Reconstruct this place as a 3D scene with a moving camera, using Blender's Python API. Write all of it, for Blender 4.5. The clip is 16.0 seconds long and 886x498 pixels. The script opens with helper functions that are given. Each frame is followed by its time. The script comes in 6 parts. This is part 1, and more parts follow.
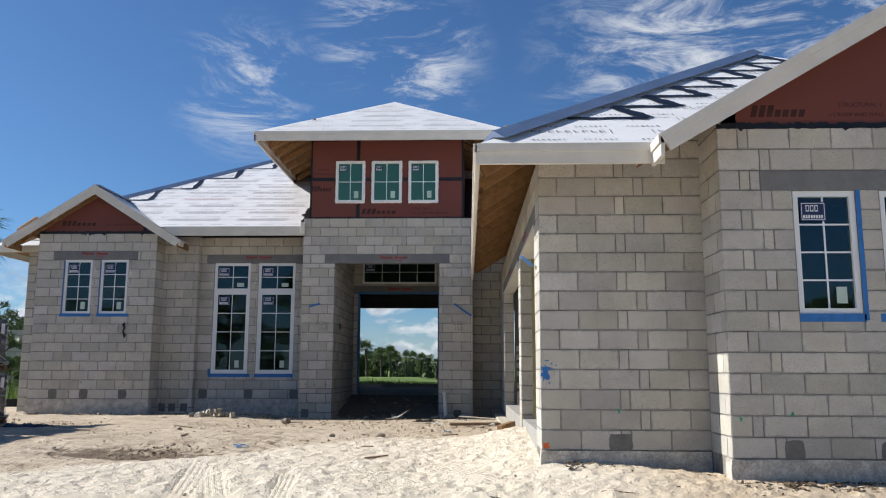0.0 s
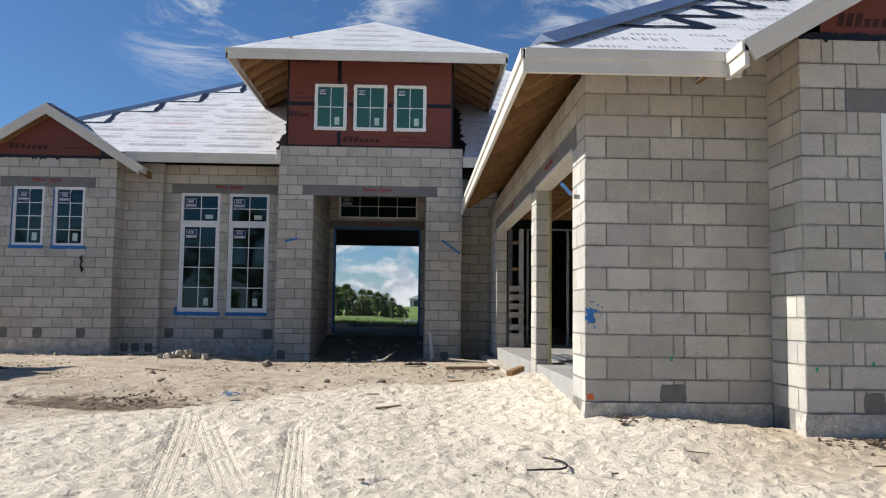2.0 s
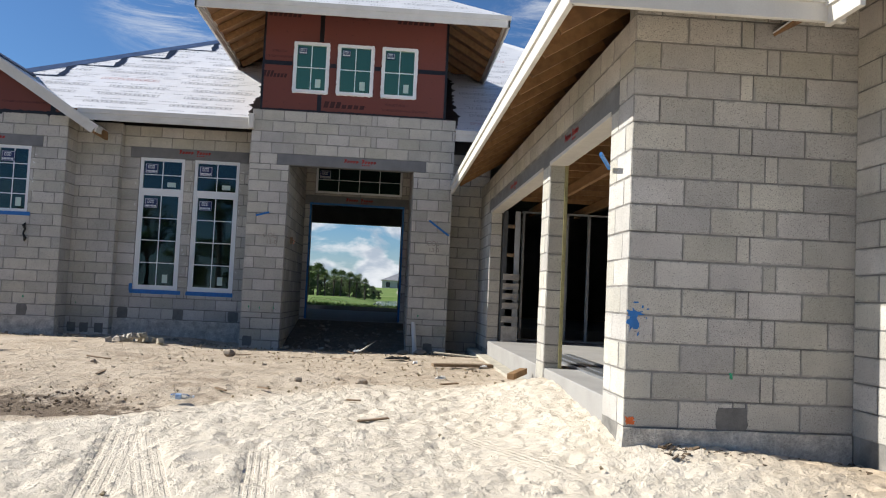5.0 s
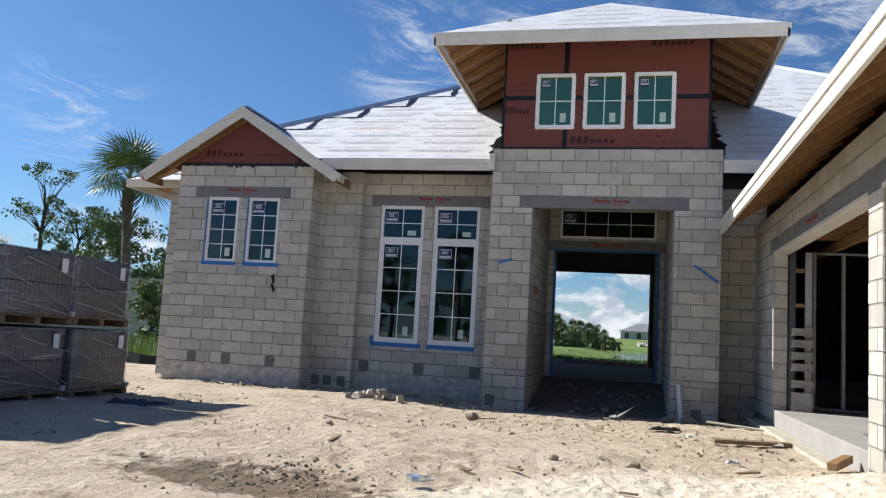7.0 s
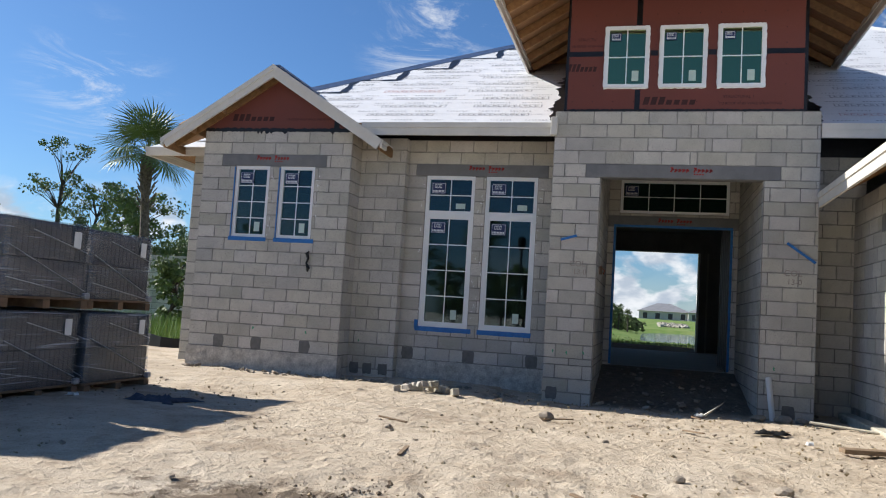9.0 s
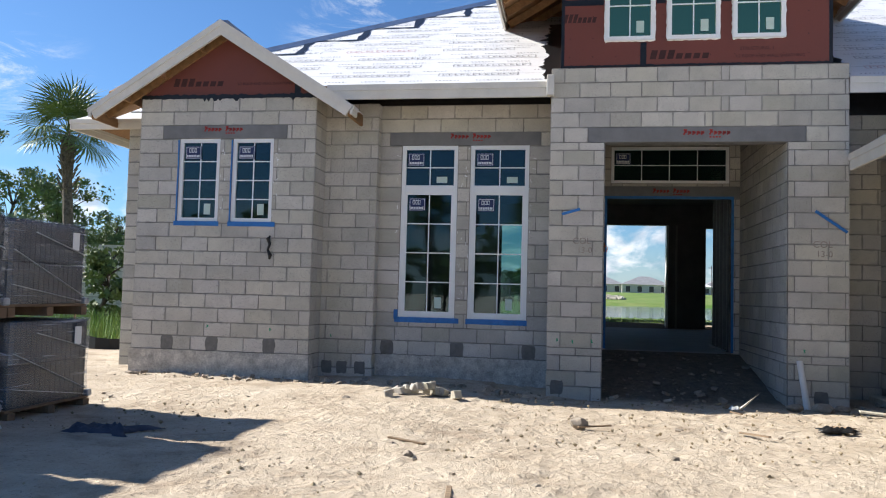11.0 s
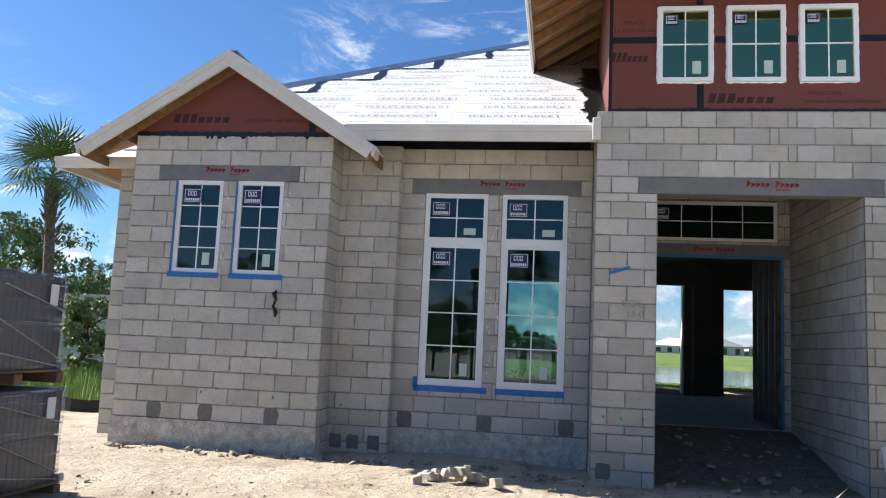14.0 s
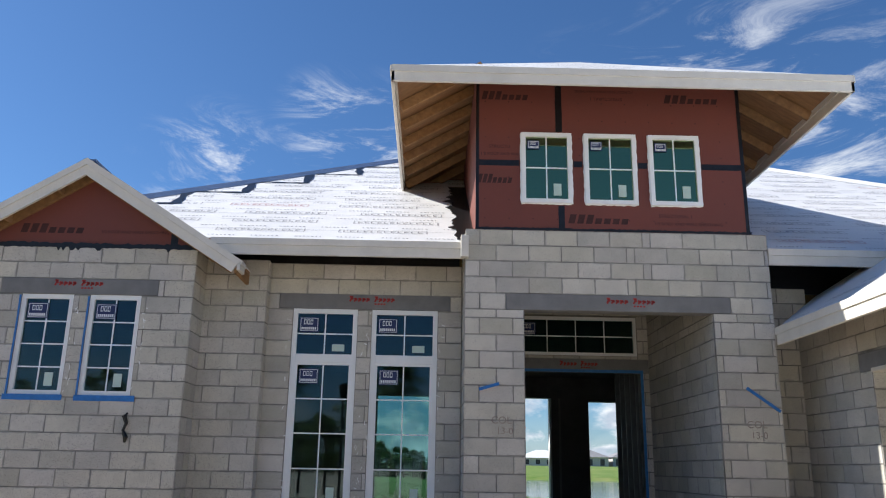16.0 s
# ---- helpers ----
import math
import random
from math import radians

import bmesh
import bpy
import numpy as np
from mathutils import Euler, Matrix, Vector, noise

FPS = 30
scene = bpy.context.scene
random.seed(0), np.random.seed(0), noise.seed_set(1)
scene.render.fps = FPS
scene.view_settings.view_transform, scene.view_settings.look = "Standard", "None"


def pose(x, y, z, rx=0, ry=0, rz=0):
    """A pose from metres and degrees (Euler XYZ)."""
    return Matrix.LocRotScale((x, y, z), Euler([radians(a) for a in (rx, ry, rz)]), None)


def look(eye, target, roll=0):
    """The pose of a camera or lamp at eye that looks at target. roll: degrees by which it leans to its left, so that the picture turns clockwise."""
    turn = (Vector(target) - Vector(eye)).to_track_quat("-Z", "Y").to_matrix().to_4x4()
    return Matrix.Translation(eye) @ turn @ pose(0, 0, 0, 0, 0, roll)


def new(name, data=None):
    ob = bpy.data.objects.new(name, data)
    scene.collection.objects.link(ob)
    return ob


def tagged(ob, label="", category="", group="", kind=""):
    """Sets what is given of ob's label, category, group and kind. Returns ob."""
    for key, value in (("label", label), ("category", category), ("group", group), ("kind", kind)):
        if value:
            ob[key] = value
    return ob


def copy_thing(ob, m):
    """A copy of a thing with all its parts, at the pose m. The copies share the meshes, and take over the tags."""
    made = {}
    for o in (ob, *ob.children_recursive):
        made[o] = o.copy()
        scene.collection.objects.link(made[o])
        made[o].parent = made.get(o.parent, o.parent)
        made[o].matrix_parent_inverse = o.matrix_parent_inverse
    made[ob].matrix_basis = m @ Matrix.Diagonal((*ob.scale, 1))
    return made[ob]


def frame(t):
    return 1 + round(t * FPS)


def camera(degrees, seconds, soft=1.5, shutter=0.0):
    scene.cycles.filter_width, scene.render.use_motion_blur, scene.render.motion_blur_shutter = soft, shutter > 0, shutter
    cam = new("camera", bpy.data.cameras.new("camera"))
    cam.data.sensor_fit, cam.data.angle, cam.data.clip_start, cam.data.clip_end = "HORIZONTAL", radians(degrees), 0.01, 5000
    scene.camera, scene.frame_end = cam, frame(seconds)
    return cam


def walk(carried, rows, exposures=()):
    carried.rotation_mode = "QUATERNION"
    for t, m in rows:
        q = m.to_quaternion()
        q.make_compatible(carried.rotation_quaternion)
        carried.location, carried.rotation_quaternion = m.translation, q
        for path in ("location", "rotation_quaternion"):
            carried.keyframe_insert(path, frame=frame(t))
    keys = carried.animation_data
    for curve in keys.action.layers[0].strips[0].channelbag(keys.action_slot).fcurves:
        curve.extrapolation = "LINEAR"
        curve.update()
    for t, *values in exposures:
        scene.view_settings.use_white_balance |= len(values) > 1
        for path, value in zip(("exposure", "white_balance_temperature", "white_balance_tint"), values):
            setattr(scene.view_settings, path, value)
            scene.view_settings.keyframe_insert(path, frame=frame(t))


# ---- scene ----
cam = camera(58.0, 16.0, soft=1.1)
PATH = [
    (0, (-0.058, 0.486, 1.161), (-0.121, 2.461, 1.47), 0.2),
    (0.5, (-0.277, 0.772, 1.2), (-0.27, 2.753, 1.47), -1.0),
    (1, (-0.433, 1.151, 1.206), (-0.452, 3.139, 1.419), 1.8),
    (1.5, (-0.609, 1.414, 1.182), (-0.721, 3.399, 1.401), 3.0),
    (2, (-0.834, 1.602, 1.179), (-0.774, 3.594, 1.34), 0.7),
    (2.5, (-0.887, 1.801, 1.201), (-0.614, 3.779, 1.312), 1.4),
    (3, (-0.929, 2.081, 1.215), (-0.751, 4.066, 1.378), 3.2),
    (3.2, (-0.949, 2.201, 1.215), (-0.828, 4.192, 1.364), 3.8),
    (5.3, (-1.098, 3.382, 1.278), (-0.976, 5.375, 1.397), 2.4),
    (5.5, (-1.159, 3.571, 1.274), (-1.128, 5.567, 1.401), 2.2),
    (6, (-1.25, 3.92, 1.296), (-1.346, 5.913, 1.438), 2.6),
    (6.5, (-1.299, 4.369, 1.34), (-1.6, 6.336, 1.541), 2.9),
    (7, (-1.383, 4.591, 1.346), (-1.839, 6.526, 1.559), 3.3),
    (7.5, (-1.571, 4.902, 1.379), (-2.022, 6.844, 1.535), 3.2),
    (8, (-1.739, 5.174, 1.414), (-2.083, 7.138, 1.563), 3.9),
    (8.5, (-1.967, 5.497, 1.431), (-2.398, 7.442, 1.612), 4.7),
    (9, (-2.313, 5.859, 1.408), (-2.804, 7.791, 1.565), 3.6),
    (9.5, (-2.568, 6.176, 1.456), (-2.902, 8.146, 1.54), 2.1),
    (10, (-2.796, 6.461, 1.506), (-3.137, 8.43, 1.588), 2.0),
    (10.2, (-2.915, 6.633, 1.519), (-3.29, 8.595, 1.608), 1.7),
    (12.5, (-4.023, 8.003, 1.492), (-4.221, 9.988, 1.636), 1.0),
    (13, (-4.109, 8.255, 1.54), (-4.377, 10.23, 1.714), 1.5),
    (13.5, (-4.114, 8.333, 1.578), (-4.446, 10.292, 1.803), 2.5),
    (14, (-4.146, 8.354, 1.638), (-4.437, 10.318, 1.884), 2.6),
    (14.5, (-4.166, 8.406, 1.666), (-4.369, 10.372, 1.974), 1.6),
    (15, (-4.126, 8.413, 1.701), (-4.257, 10.369, 2.1), 1.2),
    (15.5, (-4.153, 8.418, 1.719), (-4.205, 10.358, 2.204), 1.3),
    (16, (-4.153, 8.431, 1.694), (-4.126, 10.359, 2.225), 1.0),
]
EXPOSURES = [(0.0, 0.46), (1.0, 0.38), (3.0, 0.38), (5.5, 0.56), (8.0, 0.62), (9.5, 0.66), (10.2, 0.80), (12.5, 1.04), (14.0, 1.04), (15.0, 0.92), (15.5, 0.84), (16.0, 0.82)]
walk(cam, [(t, look(eye, target, roll)) for t, eye, target, roll in PATH], EXPOSURES)

# ---- light ----
world = bpy.data.worlds.new("sky_world")
scene.world = world
world.use_nodes = True
SUN_EL, SUN_AZ = radians(37.0), math.atan2(0.186, -0.983)


def build_world():
    nt = world.node_tree
    nt.nodes.clear()
    N, L = nt.nodes.new, nt.links.new
    out, bg = N("ShaderNodeOutputWorld"), N("ShaderNodeBackground")
    sky = N("ShaderNodeTexSky")
    sky.sky_type = "NISHITA"
    sky.sun_disc = False
    sky.sun_elevation = SUN_EL
    sky.sun_rotation = math.pi / 2 - SUN_AZ
    sky.air_density, sky.dust_density, sky.ozone_density = 1.0, 0.5, 4.0
    tc = N("ShaderNodeTexCoord")
    sep = N("ShaderNodeSeparateXYZ")
    L(tc.outputs["Generated"], sep.inputs[0])

    def math_node(op, a, b=None, c=None):
        m = N("ShaderNodeMath")
        m.operation = op
        for i, v in enumerate((a, b, c)):
            if v is None:
                continue
            if isinstance(v, (int, float)):
                m.inputs[i].default_value = v
            else:
                L(v, m.inputs[i])
        return m.outputs[0]

    def ramp(v, lo, hi):
        r = N("ShaderNodeMapRange")
        r.interpolation_type = "SMOOTHSTEP"
        L(v, r.inputs["Value"])
        r.inputs["From Min"].default_value, r.inputs["From Max"].default_value = lo, hi
        return r.outputs["Result"]

    def noise_at(vec, scale, detail, distort, rough=0.55):
        n = N("ShaderNodeTexNoise")
        L(vec, n.inputs["Vector"])
        n.inputs["Scale"].default_value = scale
        n.inputs["Detail"].default_value = detail
        n.inputs["Distortion"].default_value = distort
        n.inputs["Roughness"].default_value = rough
        return n.outputs[0]

    # wisps of cirrus: streaky noise, kept to a few stretches of sky
    mp = N("ShaderNodeMapping")
    mp.inputs["Scale"].default_value = (1.0, 0.6, 3.2)
    mp.inputs["Rotation"].default_value = (0.0, -0.45, 0.0)
    L(tc.outputs["Generated"], mp.inputs["Vector"])
    wisp = ramp(noise_at(mp.outputs[0], 7.5, 10.0, 0.9, 0.70), 0.45, 0.72)
    masks = None
    for d, size in CIRRUS:
        v = N("ShaderNodeVectorMath")
        v.operation = "DISTANCE"
        L(tc.outputs["Generated"], v.inputs[0])
        v.inputs[1].default_value = Vector(d).normalized()
        one = ramp(v.outputs["Value"], size, size * 0.15)
        masks = one if masks is None else math_node("MAXIMUM", masks, one)
    cirrus = math_node("MULTIPLY", wisp, masks)
    # cumulus banks low over the horizon; fainter unseen ones behind add fill light
    mp2 = N("ShaderNodeMapping")
    mp2.inputs["Scale"].default_value = (1.0, 1.0, 1.9)
    L(tc.outputs["Generated"], mp2.inputs["Vector"])
    puff = ramp(noise_at(mp2.outputs[0], 12.0, 9.0, 0.25, 0.55), 0.43, 0.58)
    low = math_node("MULTIPLY", ramp(sep.outputs[2], 0.14, 0.075), math_node("MULTIPLY_ADD", ramp(sep.outputs[1], -0.2, 0.5), 0.6, 0.4))
    cumulus = math_node("MULTIPLY", puff, low)
    haze = math_node("MULTIPLY", ramp(sep.outputs[2], 0.09, 0.0), 0.25)
    cover = math_node("MINIMUM", math_node("ADD", math_node("MAXIMUM", cumulus, haze), math_node("MULTIPLY", cirrus, 0.85)), 1.0)
    mix = N("ShaderNodeMix")
    mix.data_type = "RGBA"
    L(cover, mix.inputs["Factor"])
    deep = N("ShaderNodeMix")
    deep.data_type, deep.blend_type = "RGBA", "MULTIPLY"
    deep.inputs["Factor"].default_value = 1.0
    L(sky.outputs[0], deep.inputs["A"])
    deep.inputs["B"].default_value = (0.57, 0.81, 1.05, 1)
    L(deep.outputs["Result"], mix.inputs["A"])
    # white tops and blue-grey undersides of the clouds
    body = N("ShaderNodeMix")
    body.data_type = "RGBA"
    under = math_node("MULTIPLY", ramp(noise_at(mp2.outputs[0], 24.0, 6.0, 0.3, 0.5), 0.42, 0.64), ramp(sep.outputs[2], 0.15, 0.10))
    L(under, body.inputs["Factor"])
    body.inputs["A"].default_value, body.inputs["B"].default_value = (8.2, 8.5, 8.9, 1), (4.6, 5.3, 6.3, 1)
    L(body.outputs["Result"], mix.inputs["B"])
    L(mix.outputs["Result"], bg.inputs["Color"])
    bg.inputs["Strength"].default_value = 0.070
    L(bg.outputs[0], out.inputs[0])


CIRRUS = [((-0.07, 1.0, 0.41), 0.11), ((-0.14, 1.0, 0.44), 0.09), ((-0.29, 1.0, 0.37), 0.11), ((0.27, 1.0, 0.40), 0.20), ((0.45, 1.0, 0.42), 0.26), ((-0.8, 1.0, 0.30), 0.1)]
build_world()

sun = new("sun", bpy.data.lights.new("sun", "SUN"))
sun.data.energy, sun.data.angle, sun.data.color = 5.0, radians(0.53), (1.0, 0.965, 0.905)
sun.matrix_world = look((0, 0, 0), (-math.cos(SUN_EL) * math.cos(SUN_AZ), -math.cos(SUN_EL) * math.sin(SUN_AZ), -math.sin(SUN_EL)))
scene.view_settings.exposure = 0.0

# ---- materials ----


def material(name, base, rough=0.7, metal=0.0, tint=0.12, scale=6.0, grain=120.0, bump=0.2, depth=0.004, second=None, stain=0.0, stain_col=(0.05, 0.045, 0.04), per_piece=0.0, stretch=(1, 1, 1), spec=0.4, smear=None, pits=0.0):
    """A rough surface: base colour, broad mottling to a second colour, fine grain, stains and relief, in world metres."""
    m = bpy.data.materials.new(name)
    m.use_nodes = True
    nt = m.node_tree
    N, L = nt.nodes.new, nt.links.new
    b = nt.nodes["Principled BSDF"]
    geo = N("ShaderNodeNewGeometry")
    mp = N("ShaderNodeMapping")
    mp.inputs["Scale"].default_value = stretch
    L(geo.outputs["Position"], mp.inputs["Vector"])

    def noi(sc, det, rgh=0.6):
        n = N("ShaderNodeTexNoise")
        L(mp.outputs[0], n.inputs["Vector"])
        n.inputs["Scale"].default_value, n.inputs["Detail"].default_value, n.inputs["Roughness"].default_value = sc, det, rgh
        return n.outputs[0]

    def mixed(kind, fac, a, c):
        x = N("ShaderNodeMix")
        x.data_type, x.blend_type = "RGBA", kind
        for key, v in (("Factor", fac), ("A", a), ("B", c)):
            if isinstance(v, (int, float)):
                x.inputs[key].default_value = v
            elif isinstance(v, tuple):
                x.inputs[key].default_value = (*v, 1)
            else:
                L(v, x.inputs[key])
        return x.outputs["Result"]

    def ramp(v, lo, hi, a=0.0, c=1.0):
        r = N("ShaderNodeMapRange")
        L(v, r.inputs["Value"])
        for k, val in (("From Min", lo), ("From Max", hi), ("To Min", a), ("To Max", c)):
            r.inputs[k].default_value = val
        return r.outputs["Result"]

    broad, fine = noi(scale, 4.0), noi(grain, 3.0, 0.7)
    second = second or tuple(c * (1 - 2 * tint) for c in base)
    col = mixed("MIX", ramp(broad, 0.35, 0.65), tuple(base), tuple(second))
    grey = N("ShaderNodeCombineColor")
    g = ramp(fine, 0.25, 0.75, 1 - tint, 1 + tint)
    for i in range(3):
        L(g, grey.inputs[i])
    col = mixed("MULTIPLY", 1.0, col, grey.outputs[0])
    if per_piece:
        info = N("ShaderNodeObjectInfo")
        pr = N("ShaderNodeCombineColor")
        pv = ramp(info.outputs["Random"], 0, 1, 1 - per_piece, 1 + per_piece * 0.7)
        sub = N("ShaderNodeMath")
        sub.operation = "MULTIPLY_ADD"
        wn = N("ShaderNodeTexWhiteNoise")
        wn.noise_dimensions = "1D"
        L(info.outputs["Random"], wn.inputs["W"])
        L(wn.outputs["Value"], sub.inputs[0])
        sub.inputs[1].default_value = -per_piece * 0.5
        L(pv, sub.inputs[2])
        L(pv, pr.inputs[0])
        L(pv, pr.inputs[1])
        L(sub.outputs[0], pr.inputs[2])
        col = mixed("MULTIPLY", 1.0, col, pr.outputs[0])
    if smear:
        # mortar smeared ragged over the edges of a piece
        tc, sp = N("ShaderNodeTexCoord"), N("ShaderNodeSeparateXYZ")
        L(tc.outputs["Generated"], sp.inputs[0])

        def edge(v, k):
            a, c = N("ShaderNodeMath"), N("ShaderNodeMath")
            a.operation, c.operation = "PINGPONG", "MULTIPLY"
            L(v, a.inputs[0])
            a.inputs[1].default_value = 0.5
            L(a.outputs[0], c.inputs[0])
            c.inputs[1].default_value = k
            return c.outputs[0]

        low, wob, both = N("ShaderNodeMath"), N("ShaderNodeMath"), N("ShaderNodeMath")
        low.operation, wob.operation, both.operation = "MINIMUM", "MULTIPLY", "ADD"
        L(edge(sp.outputs[0], 0.40), low.inputs[0])
        L(edge(sp.outputs[2], 0.20), low.inputs[1])
        L(ramp(noi(9.0, 6.0, 0.7), 0.0, 1.0, -1.0, 1.0), wob.inputs[0])
        wob.inputs[1].default_value = 0.040
        L(low.outputs[0], both.inputs[0])
        L(wob.outputs[0], both.inputs[1])
        col = mixed("MIX", ramp(both.outputs[0], 0.012, 0.001, 0, 0.75), col, tuple(smear))
    if pits:
        # pinholes and dark aggregate specks of a cast face
        col = mixed("MIX", ramp(noi(grain * 0.8, 2.0, 0.5), 0.58, 0.68, 0, pits), col, tuple(c * 0.35 for c in base))
    if stain:
        col = mixed("MIX", ramp(noi(scale * 0.45, 6.0, 0.7), 0.56, 0.74, 0, stain), col, tuple(stain_col))
    L(col, b.inputs["Base Color"])
    b.inputs["Roughness"].default_value, b.inputs["Metallic"].default_value = rough, metal
    b.inputs["Specular IOR Level"].default_value = spec
    if bump:
        bn = N("ShaderNodeBump")
        bn.inputs["Strength"].default_value, bn.inputs["Distance"].default_value = bump, depth
        L(fine, bn.inputs["Height"])
        L(bn.outputs[0], b.inputs["Normal"])
    return m


def glass_material(name, tint, rough=0.0, ior=1.6, sheen=(0.8, 0.92, 1.0)):
    """Thin tinted pane: part clear, part mirror."""
    m = bpy.data.materials.new(name)
    m.use_nodes = True
    nt = m.node_tree
    N, L = nt.nodes.new, nt.links.new
    nt.nodes.clear()
    out = N("ShaderNodeOutputMaterial")
    tr, gl, mx, fr = N("ShaderNodeBsdfTransparent"), N("ShaderNodeBsdfGlossy"), N("ShaderNodeMixShader"), N("ShaderNodeFresnel")
    tr.inputs[0].default_value = (*tint, 1)
    gl.inputs["Color"].default_value = (*sheen, 1)
    gl.inputs["Roughness"].default_value = rough
    fr.inputs["IOR"].default_value = ior
    L(fr.outputs[0], mx.inputs[0])
    L(tr.outputs[0], mx.inputs[1])
    L(gl.outputs[0], mx.inputs[2])
    L(mx.outputs[0], out.inputs[0])
    return m


M_BLOCK = material("concrete_block", (0.555, 0.527, 0.485), 0.92, tint=0.20, scale=2.6, grain=120, bump=0.9, depth=0.005, second=(0.465, 0.44, 0.405), per_piece=0.17, stain=0.35, stain_col=(0.29, 0.275, 0.25), smear=(0.31, 0.297, 0.275), pits=0.7)
M_MORTAR = material("mortar", (0.31, 0.295, 0.268), 0.95, tint=0.18, scale=3.2, grain=150, bump=0.6, depth=0.004, second=(0.13, 0.124, 0.112))
M_CAST = material("cast_concrete", (0.20, 0.20, 0.20), 0.85, tint=0.14, scale=4, grain=90, bump=0.4, second=(0.16, 0.16, 0.16), stain=0.3, stain_col=(0.30, 0.30, 0.29))
M_FOOT = material("rough_footing", (0.66, 0.62, 0.55), 0.95, tint=0.3, scale=9, grain=45, bump=1.0, depth=0.02, second=(0.42, 0.39, 0.345), stain=0.4, stain_col=(0.16, 0.15, 0.14))
# concrete lightened so that its colour carries the bounce under the lintels
M_SOFFIT = material("bounce_lit_concrete", (0.62, 0.585, 0.52), 0.85, tint=0.06, scale=4, grain=70, bump=0.2, stain=0.2, stain_col=(0.5, 0.46, 0.4))
M_SLAB = material("slab_concrete", (0.35, 0.338, 0.315), 0.85, tint=0.08, scale=1.5, grain=60, bump=0.2, stain=0.3, stain_col=(0.25, 0.24, 0.22))
M_PATCH = material("damp_grout", (0.19, 0.183, 0.17), 0.8, tint=0.12, scale=12, grain=90, bump=0.5)
M_WHITE = material("primed_fascia", (0.66, 0.625, 0.56), 0.6, tint=0.05, scale=3, grain=80, bump=0.1, stain=0.15, stain_col=(0.55, 0.52, 0.47))
M_VINYL = material("white_vinyl", (0.80, 0.81, 0.81), 0.35, tint=0.02, scale=3, grain=60, bump=0.03, stain=0.08, stain_col=(0.6, 0.6, 0.58))
M_WOOD = material("spruce_rafter", (0.34, 0.19, 0.085), 0.75, tint=0.15, scale=3, grain=50, bump=0.25, second=(0.24, 0.13, 0.06), stretch=(4, 1, 4), per_piece=0.2)
M_PLY = material("plywood_deck", (0.30, 0.165, 0.075), 0.75, tint=0.14, scale=5, grain=60, bump=0.2, second=(0.22, 0.12, 0.055), stretch=(1, 5, 1), stain=0.4, stain_col=(0.25, 0.14, 0.07))
M_ZIP = material("red_sheathing", (0.155, 0.042, 0.030), 0.6, tint=0.08, scale=2, grain=140, bump=0.15, second=(0.145, 0.042, 0.03), stain=0.12, stain_col=(0.10, 0.034, 0.026))
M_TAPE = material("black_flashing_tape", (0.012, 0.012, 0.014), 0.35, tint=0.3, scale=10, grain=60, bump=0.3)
M_BTAPE = material("blue_masking_tape", (0.03, 0.18, 0.50), 0.55, tint=0.12, scale=14, grain=70, bump=0.3)
M_PAPER = material("white_underlayment", (0.73, 0.73, 0.735), 0.5, tint=0.04, scale=1.2, grain=25, bump=0.25, depth=0.01, stain=0.1, stain_col=(0.6, 0.6, 0.6))
M_PRINT = material("grey_print", (0.26, 0.26, 0.28), 0.6, tint=0.1, bump=0)
M_REDPRINT = material("red_print", (0.42, 0.04, 0.035), 0.7, tint=0.2, bump=0)
M_BLACKPRINT = material("dark_print", (0.055, 0.017, 0.014), 0.7, tint=0.2, bump=0)
M_RIDGE = material("blue_ridge_membrane", (0.11, 0.16, 0.27), 0.35, tint=0.1, scale=4, grain=40, bump=0.2)
M_LABEL = material("navy_window_label", (0.012, 0.025, 0.10), 0.4, tint=0.05, bump=0)
M_LABELW = material("white_label_print", (0.75, 0.77, 0.78), 0.5, tint=0.03, bump=0)
M_STICK = material("green_white_sticker", (0.50, 0.62, 0.55), 0.5, tint=0.05, bump=0)
# darkened copy of the steel below, with indoor shade put into its colour
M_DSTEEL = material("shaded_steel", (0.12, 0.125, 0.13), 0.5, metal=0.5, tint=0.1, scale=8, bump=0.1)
M_STEEL = material("galvanised_steel", (0.5, 0.52, 0.54), 0.4, metal=0.9, tint=0.1, scale=8, bump=0.1)
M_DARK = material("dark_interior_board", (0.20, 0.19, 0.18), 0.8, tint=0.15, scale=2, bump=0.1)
M_GLASS = glass_material("tinted_glass", (0.38, 0.56, 0.56), ior=1.6)
M_GGLASS = glass_material("green_tinted_glass", (0.10, 0.30, 0.25), ior=3.3, sheen=(0.75, 1.0, 0.50))
M_PAVER = material("dark_roof_tiles", (0.030, 0.033, 0.042), 0.7, tint=0.2, scale=6, grain=60, bump=0.4, second=(0.052, 0.053, 0.062), per_piece=0.2)
M_PALLET = material("pallet_wood", (0.20, 0.13, 0.08), 0.85, tint=0.2, scale=5, grain=50, bump=0.4, second=(0.14, 0.09, 0.055), stretch=(3, 1, 3))
M_BARK = material("palm_bark", (0.16, 0.13, 0.10), 0.95, tint=0.3, scale=9, grain=40, bump=0.8, depth=0.02)
M_PINEBARK = material("pine_bark", (0.11, 0.085, 0.07), 0.95, tint=0.3, scale=9, grain=40, bump=0.8, depth=0.02)
M_FROND = material("palm_frond", (0.085, 0.14, 0.035), 0.55, tint=0.25, scale=2, grain=30, bump=0, second=(0.12, 0.16, 0.05))
M_LEAF = material("tree_leaf", (0.12, 0.18, 0.06), 0.6, tint=0.35, scale=0.9, grain=9, bump=0, second=(0.14, 0.175, 0.06))
